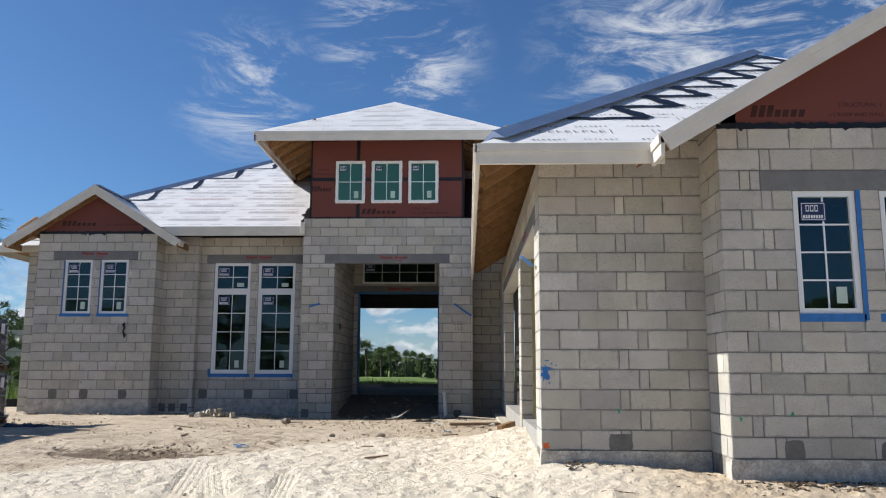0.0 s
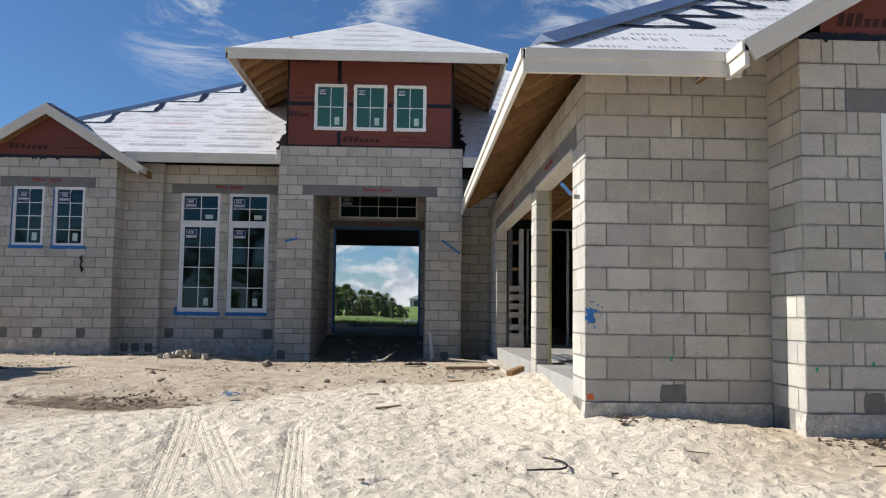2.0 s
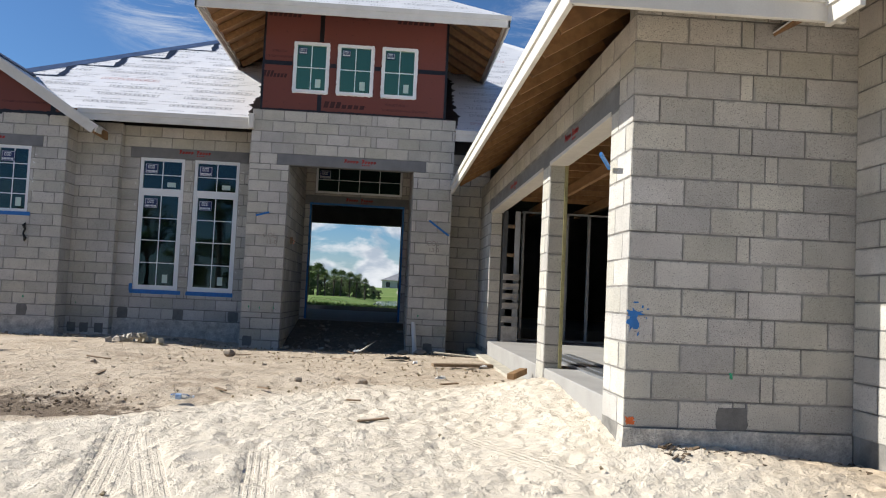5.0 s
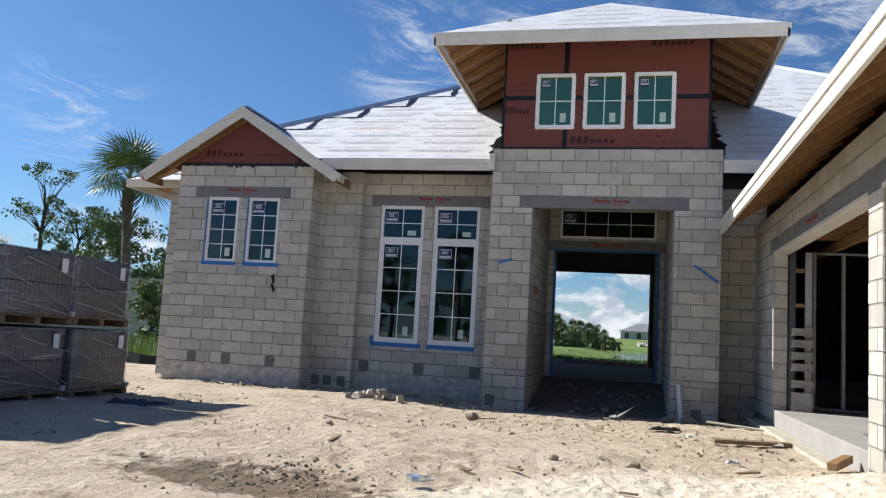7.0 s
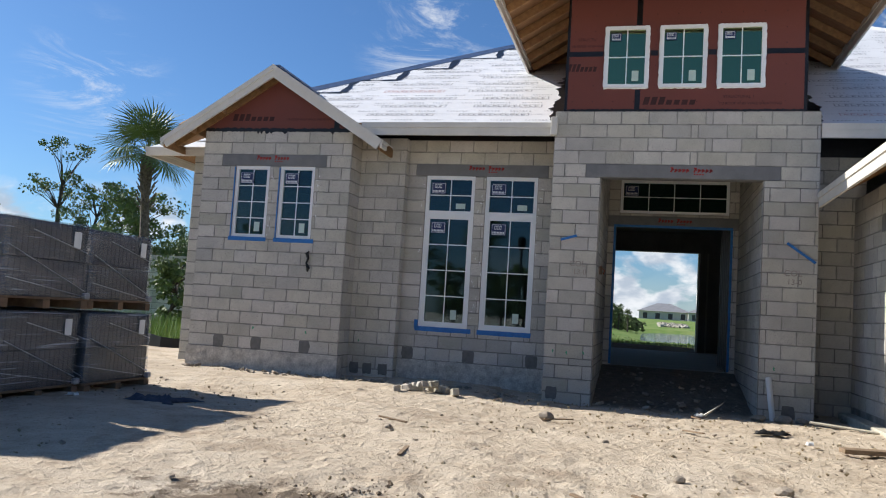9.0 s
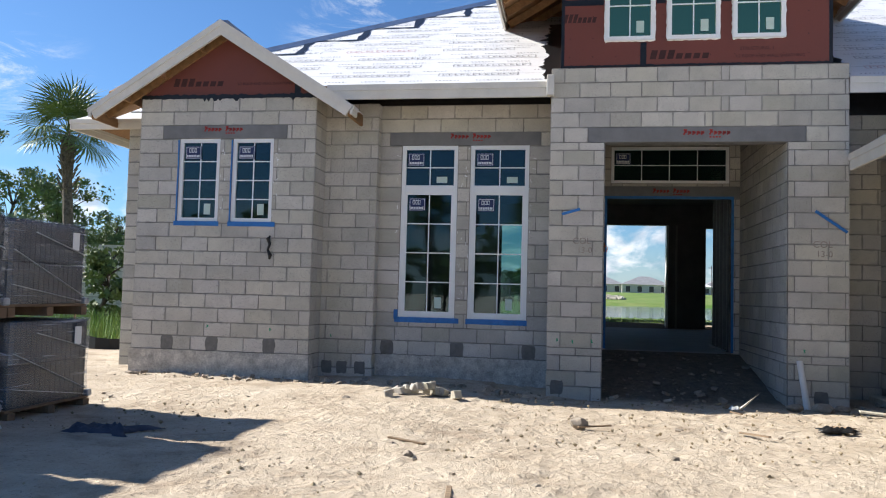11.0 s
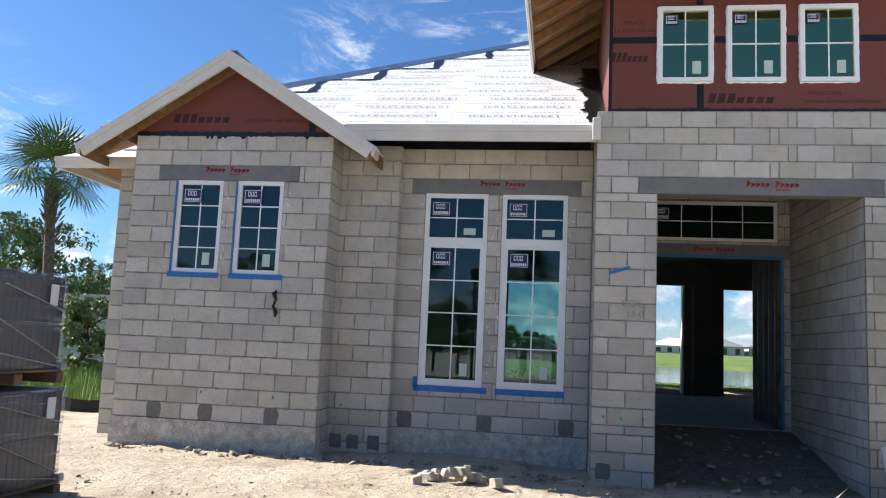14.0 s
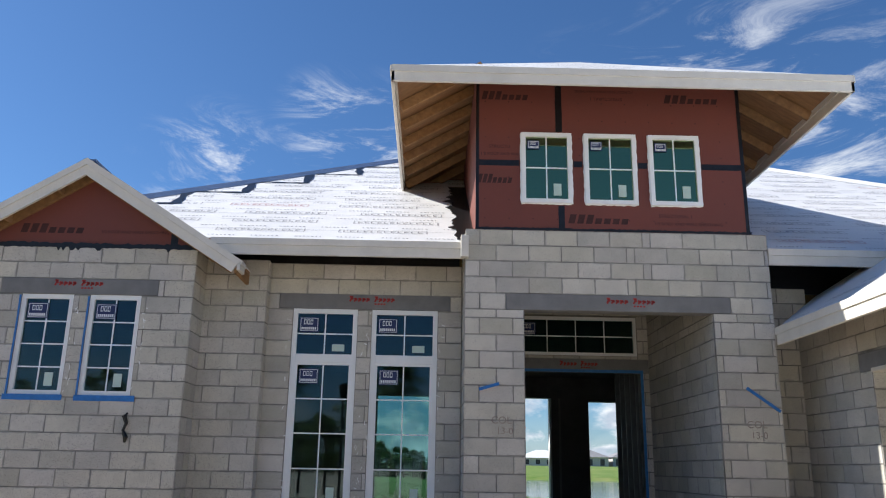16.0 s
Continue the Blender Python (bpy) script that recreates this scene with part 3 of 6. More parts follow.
block_wall("wall_left_front", "grey concrete block wall beyond the wing", (-10.38, 18.77, 0.2), "x+", 0.70, courses(4.06), base=-0.2, shift=0.0)
block_wall("wall_entry_side_left", "grey concrete block side of the entry recess", (-3.010, 18.03, tower_base), "y+", 2.97, TOWER_ROWS, base=-0.2, thick=0.2)
block_wall("wall_entry_side_right", "grey concrete block side of the entry recess", (-0.707, 21.0, tower_base), "y-", 2.97, TOWER_ROWS, base=-0.2, thick=0.2)
tagged(part("wall_tower_backing", box(-3.85, -3.25, 18.976, 19.02, 0.2, 4.3), M_BLOCK), "block backing where the front meets the tower", "wall", kind="structure")
block_wall("wall_tower_return", "grey concrete block return of the entry tower", (-3.742, 18.90, tower_base), "y-", 0.70, TOWER_ROWS, base=-0.2, thick=0.2)
block_wall("wall_tower_return_right", "grey concrete block return of the entry tower", (0.042, 18.205, tower_base), "y+", 0.59, TOWER_ROWS, base=-0.2, thick=0.2)
entry = block_wall("wall_entry_back", "grey concrete block wall around the entry doorway", (-3.217, 21.0, 0.3), "x+", 2.717, courses(4.2),
                   [(0.357, 2.38, 0.0, 3.20), (0.417, 2.342, 3.46, 4.08), (0.0, 2.717, 3.20, 3.405)], base=0.0)
back_right = block_wall("wall_link_front", "grey concrete block wall between tower and garage", (0.045, 18.80, 0.2), "x+", 0.8, courses(3.9), base=-0.2)
garage_side = block_wall("wall_garage_side", "sunlit concrete block garage wall with two wide doorways", (0.687, 18.80, 0.399), "y-", 9.927, courses(3.45 - 0.399),
                         [(1.67, 6.45, 0, 2.82), (6.87, 9.34, 0, 2.82), (1.42, 9.55, 2.818, 3.022)], base=-0.2, thick=0.2)
for jamb_y in (11.921, 17.121):
    block_wall("wall_garage_jamb", "concrete block side of a garage doorway post", (0.690, jamb_y, 0.399), "x+", 0.195, courses(2.816 - 0.399), thick=0.06, base=0.2)
garage_front = block_wall("wall_garage_front", "grey concrete block garage front in shade", (0.687, 8.873, 0.399), "x+", 1.74, courses(3.45 - 0.399) + [0.2, 0.18], base=-0.3, filler=0.78)
block_wall("wall_bay_return", "concrete block return of the projecting bay", (2.405, 8.873, 0.39), "y-", 0.645, [0.19714] * 14 + [0.2175] * 2 + [0.155], base=-0.3, shift=0.1)
bay = block_wall("wall_bay_front", "grey concrete block front of the projecting bay", (2.405, 8.228, 0.39), "x+", 6.2, [0.19714] * 14 + [0.2175] * 2,
                 [(0.707, 1.312, 1.74, 2.945), (1.543, 2.148, 1.74, 2.945), (0.40, 2.46, 2.945, 3.150)], base=-0.3, filler=0.2)


def lintel(x0, x1, y, z0, z1, wall, along="x"):
    if along == "x":
        bm = box(x0, x1, y - 0.001, y + 0.2, z0, z1, 0.006)
    else:
        bm = box(y - 0.001, y + 0.2, x0, x1, z0, z1, 0.006)
    return part("lintel", bm, M_CAST, wall, "dark grey precast concrete lintel")


lintel(-3.235, -0.480, 18.0, 3.584, 3.784, tower)
lintel(-9.418, -7.507, 18.09, 3.684, 3.880, wing)
lintel(-6.138, -3.902, 18.77, 3.698, 3.896, main)
lintel(-3.215, -0.505, 21.0, 3.202, 3.403, entry)
lintel(2.807, 4.863, 8.228, 2.947, 3.148, bay)
lintel(9.252, 12.14, 0.687, 2.820, 3.020, garage_side, "y")
lintel(12.144, 17.378, 0.687, 2.820, 3.020, garage_side, "y")

# pale plates and lips added under the lintels paint in bounced light
for y0, y1 in ((9.46, 11.93), (12.35, 17.13)):
    part("lintel_soffit", box(0.689, 0.886, y0, y1, 2.800, 2.8185, 0.003), M_SOFFIT, garage_side, "pale plate under the lintel, bounce light put into its colour")
    part("drip_edge", box(0.676, 0.6885, y0, y1, 2.800, 2.842, 0.003), M_SOFFIT, garage_side, "pale lip along the lintel in the same lit tone")


def footing(x0, x1, y0, y1, z0, z1, wall):
    bm = box(x0, x1, y0, y1, z0, z1)
    bmesh.ops.subdivide_edges(bm, edges=bm.edges[:], cuts=7, use_grid_fill=True)
    for v in bm.verts:
        v.co += noise.noise_vector(v.co * 7) * 0.012
    return part("footing", bm, M_FOOT, wall, "rough poured concrete stem wall")


footing(-9.80, -7.06, 18.07, 18.25, -0.1, 0.592, wing)
footing(-6.27, -3.75, 18.75, 18.95, -0.1, 0.592, main)
footing(0.677, 2.40, 8.855, 9.0, -0.3, 0.394, garage_front)
footing(2.39, 6.0, 8.21, 8.4, -0.3, 0.385, bay)

part("slab", box(-10.2, 8.0, 21.02, 31.8, -0.2, FLOOR), M_SLAB, None)
tagged(bpy.data.objects["slab"], "bare concrete house floor slab", "floor", kind="structure")
bpy.data.objects["slab"].name = "floor"
tagged(part("floor_garage", box(0.70, 8.3, 9.1, 18.78, -0.2, 0.543, 0.01), M_SLAB), "bare concrete garage slab with a step at its edge", "floor", kind="structure")

# ---- roofs ----
PITCH = 0.583


def roof_piece(name, pts, label, lift=0.012):
    """Plywood deck with white underlayment over it."""
    a, b, c = (Vector(p) for p in pts[:3])
    nrm = (b - a).cross(c - a).normalized()
    if nrm.z < 0:
        nrm = -nrm
    deck = part(name, prism(pts, -nrm * 0.02), M_PLY)
    tagged(deck, label, "roof", kind="structure")
    part("underlayment", prism([Vector(p) + nrm * lift for p in pts], -nrm * 0.008), M_PAPER, deck, "white printed roof underlayment")
    return deck, nrm


def barge(name, sgn, apex_x, y, apex_z, foot_x, foot_z, label, parent_h=0.22):
    """A raking board with a plumb cut at the ridge and a square cut at its foot."""
    d = Vector((foot_x - apex_x, 0, foot_z - apex_z)).normalized()
    n = Vector((d.z, 0, -d.x)) * sgn
    a, b = Vector((apex_x, y, apex_z + 0.02)), Vector((foot_x, y, foot_z + 0.02))
    n = n if n.z < 0 else -n
    main_b = part(name, prism([a, b, b + n * 0.18, Vector((apex_x, y, apex_z + 0.02 - 0.18 / abs(d.x)))], (0, 0.04, 0)), M_WHITE)
    tagged(main_b, label, "barge board", kind="structure")
    off = Vector((0, -0.018, 0.004))
    part("drip_board", prism([a + off, b + off + d * 0.015, b + off + d * 0.015 + n * 0.075, Vector((apex_x, y, apex_z + 0.024 - 0.075 / abs(d.x))) + Vector((0, -0.018, 0))], (0, 0.016, 0)), M_WHITE, main_b)
    return main_b


def fascia(name, a, b, label="white primed fascia board", h=0.2, w=0.04, mat=None):
    ob = part(name, bevelled(beam(a, b, w, h), 0.004), mat or M_WHITE)
    up = Vector((0, 0, 0.006))
    part("drip_board", beam(Vector(a) + up, Vector(b) + up, w + 0.034, h * 0.42), mat or M_WHITE, ob)
    return tagged(ob, label, "fascia", kind="structure")


# tower
TX0, TX1, TY0, TZ = -4.665, 0.85, 17.08, 6.335
TC = (TX0 + TX1) / 2
TY1, TH = TY0 + (TX1 - TX0), (TX1 - TX0) / 2 * PITCH
apex = (TC, TY0 + (TX1 - TX0) / 2, TZ + TH)
c0, c1, c2, c3 = (TX0, TY0, TZ), (TX1, TY0, TZ), (TX1, TY1, TZ), (TX0, TY1, TZ)
TOWER_ROOF = [roof_piece("roof_tower_" + s, p, "hipped tower roof covered in white underlayment") for s, p in (("front", (c0, c1, apex)), ("right", (c1, c2, apex)), ("back", (c2, c3, apex)), ("left", (c3, c0, apex)))]
for a, b in ((c0, c1), (c1, c2), (c2, c3), (c3, c0)):
    d = (Vector(b) - Vector(a)).normalized() * 0.02
    fascia("fascia_tower", Vector(a) - d, Vector(b) + d)

# main hip roof
MX0, MX1, MY0, MZ = -10.6, 8.37, 18.03, 4.412
MA = (-1.115, MY0 + 9.485, MZ + 9.485 * PITCH)
m0, m1, m2, m3 = (MX0, MY0, MZ), (MX1, MY0, MZ), (MX1, MY0 + 18.97, MZ), (MX0, MY0 + 18.97, MZ)
roof_front_l, main_n = roof_piece("roof_main_front", (m1, MA, (-8.63, MY0 + 1.97, MZ + 1.97 * PITCH), (-8.455, MY0 + 1.6, MZ + 1.6 * PITCH), (-7.0, MY0, MZ)), "large hipped roof covered in white printed underlayment")
LX, LY = -11.2, 18.5
LZ = MZ - (MX0 - LX) * PITCH
for s, p in (("left", ((LX, MY0 + 18.97, LZ), (LX, LY, LZ), (LX + 1.5, LY + 1.5, LZ + 1.5 * PITCH), (-8.63, MY0 + 1.97, MZ + 1.97 * PITCH), MA)), ("right", (m1, m2, MA)), ("back", (m2, m3, MA))):
    roof_piece("roof_main_" + s, p, "large hipped roof covered in white underlayment")
fascia("fascia_main_front", (-6.9, MY0, MZ + 0.005), (-3.75, MY0, MZ + 0.005))
fascia("fascia_main_link", (0.05, MY0, MZ + 0.005), (2.6, MY0, MZ + 0.005))
roof_piece("roof_left_apron", ((LX, LY, LZ), (-9.6, LY, LZ), (-9.6, LY + 1.5, LZ + 1.5 * PITCH), (LX + 1.5, LY + 1.5, LZ + 1.5 * PITCH)), "low roof edge beyond the wing")
fascia("fascia_left_side", (LX, LY - 0.02, LZ + 0.005), (LX, LY + 10, LZ + 0.005), h=0.15)
fascia("fascia_left_corner", (LX, LY, LZ + 0.005), (-9.85, LY, LZ + 0.005), h=0.15)

# wing gable
GX, GY, GZ = -8.47, 17.82, 5.335
GHALF, GP = 2.00, 0.632
for sgn, s in ((-1, "left"), (1, "right")):
    foot = GX + sgn * GHALF
    pts = [(GX, GY, GZ), (foot, GY, GZ - GHALF * GP), (foot, 18.4, GZ - GHALF * GP), (GX, 19.62, GZ)]
    roof_piece("roof_wing_" + s, pts, "gable roof of the wing")
    barge("barge_wing_" + s, sgn, GX, GY, GZ, foot, GZ - GHALF * GP, "white primed barge board of the wing gable")
    fx, fz = foot - sgn * 0.012, GZ - GHALF * GP
    fascia("fascia_wing_" + s, (fx, GY - 0.012, fz + 0.006), (fx, 18.06 if sgn > 0 else 18.5, fz + 0.006), "white primed board closing the foot of the barge", h=0.115)
gz0 = 4.288
bm = prism([(-9.79, 18.10, gz0), (-7.07, 18.10, gz0), (-7.07, 18.10, GZ - 1.385 * GP - 0.03), (GX, 18.10, GZ - 0.03), (-9.79, 18.10, GZ - 1.335 * GP - 0.03)], (0, 0.1, 0))
gable_wall = part("wall_wing_gable", bm, M_ZIP)
tagged(gable_wall, "dark red sheathing panel in the wing gable", "wall", kind="structure")

# garage hip roof
RX0, RY0, RZ = 0.03, 8.12, 3.39
RR = 4.36
r0, r1 = (RX0, RY0, RZ), (RX0 + 2 * RR, RY0, RZ)
ra, rb = (RX0 + RR, RY0 + RR, RZ + RR * 0.62), (RX0 + RR, 24.0, RZ + RR * 0.62)
garage_roof, garage_n = roof_piece("roof_garage_front", (r0, (1.80, RY0, RZ), (5.0, RY0 + 3.025, RZ + 3.025 * 0.62), (8.2, RY0, RZ), r1, ra), "garage hip roof covered in white printed underlayment")
roof_piece("roof_garage_left", ((RX0, 17.9, RZ), r0, ra, rb, (RX0 + 3.3, 21.2, RZ + 3.3 * 0.62)), "garage roof slope covered in white underlayment")
roof_piece("roof_garage_right", (r1, (r1[0], 20.0, RZ), rb, ra), "garage roof slope covered in white underlayment")
fascia("fascia_garage_side", (RX0, RY0 - 0.02, RZ + 0.005), (RX0, 17.9, RZ + 0.005))
fascia("fascia_garage_front", (RX0, RY0, RZ + 0.005), (1.86, RY0, RZ + 0.005))

# bay gable
BX, BY, BP = 5.0, 7.75, 0.583
BZ = 3.365 + (BX - 1.74) * BP
for sgn, s in ((-1, "left"), (1, "right")):
    foot = BX + sgn * (BX - 1.74)
    pts = [(BX, BY, BZ), (foot, BY, BZ - (BX - 1.74) * BP), (foot, 14.0, BZ - (BX - 1.74) * BP), (BX, 14.0, BZ)]
    roof_piece("roof_bay_" + s, pts, "gable roof of the projecting bay")
    barge("barge_bay_" + s, sgn, BX, BY, BZ, foot, BZ - (BX - 1.74) * BP, "white primed barge board of the bay gable")
fascia("fascia_bay_return", (1.752, BY - 0.012, 3.372), (1.752, RY0 + 0.02, 3.372), "white primed board closing the foot of the barge", h=0.2)
bay_gable = part("wall_bay_gable", prism([(2.405, 8.24, 3.585), (7.6, 8.24, 3.585), (BX, 8.24, BZ - 0.03), (2.405, 8.24, BZ - (BX - 2.405) * BP - 0.03)], (0, 0.1, 0)), M_ZIP)
tagged(bay_gable, "dark red sheathing panel in the bay gable", "wall", kind="structure")

# tower sheathing
zip_front = part("wall_tower_sheathing", box(-3.617, -0.155, 18.005, 18.1, 4.6, 6.83), M_ZIP)
tagged(zip_front, "dark red sheathing boards on the tower", "wall", kind="structure")
for x0, x1 in ((-3.617, -3.517), (-0.255, -0.155)):
    tagged(part("wall_tower_side", box(x0, x1, 18.1, 22.0, 4.2, 6.83), M_ZIP), "dark red sheathing on the tower side", "wall", kind="structure")

# ---- house: inner and rear walls ----
REAR = 31.5
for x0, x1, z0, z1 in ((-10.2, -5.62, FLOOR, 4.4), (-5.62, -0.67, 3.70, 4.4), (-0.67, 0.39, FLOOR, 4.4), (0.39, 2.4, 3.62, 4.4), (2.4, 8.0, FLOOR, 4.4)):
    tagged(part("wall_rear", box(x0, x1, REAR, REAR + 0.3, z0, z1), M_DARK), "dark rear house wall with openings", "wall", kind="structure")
tagged(part("trim_rear_jamb", box(-0.73, -0.672, REAR - 0.02, REAR + 0.28, FLOOR, 3.69), M_VINYL), "pale jamb of the rear opening", "jamb", kind="structure")
tagged(part("trim_rear_post", box(-0.47, -0.42, REAR - 0.06, REAR - 0.004, FLOOR, 3.69), M_SLAB), "thin grey post at the rear wall", "jamb", kind="structure")
tagged(part("wall_house_left", box(-10.38, -10.2, 18.97, REAR, -0.2, 4.3), M_BLOCK), "concrete block side wall of the house", "wall", kind="structure")
tagged(part("wall_house_right", box(8.0, 8.2, 9.0, REAR, -0.2, 4.3), M_BLOCK), "concrete block side wall of the house", "wall", kind="structure")
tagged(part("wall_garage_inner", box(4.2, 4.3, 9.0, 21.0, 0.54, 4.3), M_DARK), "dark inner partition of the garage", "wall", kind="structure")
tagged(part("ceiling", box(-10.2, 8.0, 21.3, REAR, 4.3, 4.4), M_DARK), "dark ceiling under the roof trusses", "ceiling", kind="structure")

# ---- windows ----
WINDOWS = [0]


def window(x0, x1, z0, z1, y, cols, rows, label, wall_y=None, glass=None, split=None, frame_w=0.055, sticker=True, stick=True, tape="", depth=0.07):
    """A white vinyl window; split: the height of a rail between an upper light and the lower one."""
    WINDOWS[0] += 1
    glass = glass or M_GLASS
    w = thing("window_%d" % WINDOWS[0], label, "window", kind="structure", at=(x0, y, z0))
    W, H = x1 - x0, z1 - z0
    bm = bmesh.new()
    for b in ((0, W, H - frame_w, H), (0, W, 0, frame_w), (0, frame_w, frame_w, H - frame_w), (W - frame_w, W, frame_w, H - frame_w)):
        add_box(bm, b[0], b[1], 0, depth, b[2], b[3])
    part("window_frame", bm, M_VINYL, w)
    lights = [(frame_w, H - frame_w)]
    if split:
        s = split - z0
        part("rail", box(frame_w, W - frame_w, 0.004, depth - 0.01, s - 0.055, s + 0.055, 0.004), M_VINYL, w)
        lights = [(frame_w, s - 0.055), (s + 0.055, H - frame_w)]
    for k, (a, b) in enumerate(lights):
        inset = 0.03 if split and k == 0 else 0.0
        if inset:
            bm = bmesh.new()
            for q in ((frame_w, W - frame_w, b - 0.03, b), (frame_w, W - frame_w, a, a + 0.03), (frame_w, frame_w + 0.03, a + 0.03, b - 0.03), (W - frame_w - 0.03, W - frame_w, a + 0.03, b - 0.03)):
                add_box(bm, q[0], q[1], 0.012, depth - 0.015, q[2], q[3])
            part("sash", bm, M_VINYL, w)
        xa, xb, za, zb = frame_w + inset, W - frame_w - inset, a + inset, b - inset
        pane = part("pane", box(xa, xb, 0.036, 0.040, za, zb), glass, w, "tinted glass pane")
        pane.visible_shadow = False
        nr = rows[k] if isinstance(rows, (list, tuple)) else rows
        for i in range(1, cols):
            x = xa + (xb - xa) * i / cols
            part("muntin", box(x - 0.008, x + 0.008, 0.026, 0.035, za, zb), M_VINYL, w)
        for i in range(1, nr):
            z = za + (zb - za) * i / nr
            part("muntin", box(xa, xb, 0.0255, 0.0345, z - 0.008, z + 0.008), M_VINYL, w)
        if sticker:
            big = sticker if isinstance(sticker, float) else 1.0
            sw, sh = 0.25 * big, 0.19 * big
            sx, sz = xa + 0.025, zb - 0.05
            part("label_backing", box(sx, sx + sw, 0.020, 0.024, sz - sh, sz), M_LABEL, w, "navy maker's label")
            bm = bmesh.new()
            t = 0.006
            for q in ((0.012, sw - 0.012, sh - 0.016, sh - 0.010), (0.012, sw - 0.012, 0.010, 0.016), (0.012, 0.018, 0.016, sh - 0.016), (sw - 0.018, sw - 0.012, 0.016, sh - 0.016)):
                add_box(bm, sx + q[0], sx + q[1], 0.0185, 0.0195, sz - sh + q[2], sz - sh + q[3])
            for j in range(3):
                add_box(bm, sx + sw * (0.22 + 0.17 * j), sx + sw * (0.35 + 0.17 * j), 0.0185, 0.0195, sz - sh * 0.5, sz - sh * 0.44)
                add_box(bm, sx + sw * (0.22 + 0.17 * j), sx + sw * (0.25 + 0.17 * j), 0.0185, 0.0195, sz - sh * 0.5, sz - sh * 0.2)
                add_box(bm, sx + sw * (0.22 + 0.17 * j), sx + sw * (0.35 + 0.17 * j), 0.0185, 0.0195, sz - sh * 0.22, sz - sh * 0.16)
                add_box(bm, sx + sw * (0.33 + 0.17 * j), sx + sw * (0.35 + 0.17 * j), 0.0185, 0.0195, sz - sh * 0.44, sz - sh * 0.22)
            for j in range(8):
                add_box(bm, sx + sw * (0.10 + 0.10 * j), sx + sw * (0.17 + 0.10 * j), 0.0185, 0.0195, sz - sh * 0.86, sz - sh * 0.68)
            part("label_print", bm, M_LABELW, w, "white maker's mark in plain bars")
        if stick:
            sx = xb - (xb - xa) / cols * 0.5
            sz = za + (0.05 if not (split and k == 1) else 0.04)
            wide = (0.16, 0.09) if split and k == 1 else (0.10, 0.16)
            part("sticker", box(sx - wide[0] / 2, sx + wide[0] / 2, 0.020, 0.024, sz, sz + wide[1]), M_STICK, w, "pale rating sticker")
    return w


window(-9.155, -8.52, 2.466, 3.682, 18.11, 2, 4, "narrow white vinyl window with blue tape on its sill")
window(-8.325, -7.70, 2.466, 3.682, 18.11, 2, 4, "narrow white vinyl window with blue tape on its sill")
window(-5.95, -5.108, 1.150, 3.696, 18.79, 2, (4, 2), "tall white vinyl window with an upper light", split=3.05, frame_w=0.06)
window(-4.92, -4.062, 1.150, 3.696, 18.79, 2, (4, 2), "tall white vinyl window with an upper light", split=3.05, frame_w=0.06)
for a, b in ((-3.035, -2.388), (-2.225, -1.555), (-1.392, -0.738)):
    window(a, b, 4.955, 5.910, 17.965, 2, 2, "small white tower window with green glass", glass=M_GGLASS, sticker=0.62, depth=0.05)
window(-2.80, -0.875, 3.46, 4.08, 21.02, 4, 2, "wide white transom window over the entry doorway", sticker=True, stick=False, frame_w=0.05)
window(3.112, 3.717, 1.74, 2.945, 8.25, 2, 4, "white vinyl bay window edged with blue tape")
window(3.948, 4.553, 1.74, 2.945, 8.25, 2, 4, "white vinyl bay window edged with blue tape")

# ---- roof dressing ----


def inside(p, poly):
    """Whether a 2D point lies in a polygon."""
    hit = False
    for (x1, y1), (x2, y2) in zip(poly, poly[1:] + poly[:1]):
        if (y1 > p[1]) != (y2 > p[1]) and p[0] < (x2 - x1) * (p[1] - y1) / (y2 - y1) + x1:
            hit = not hit
    return hit


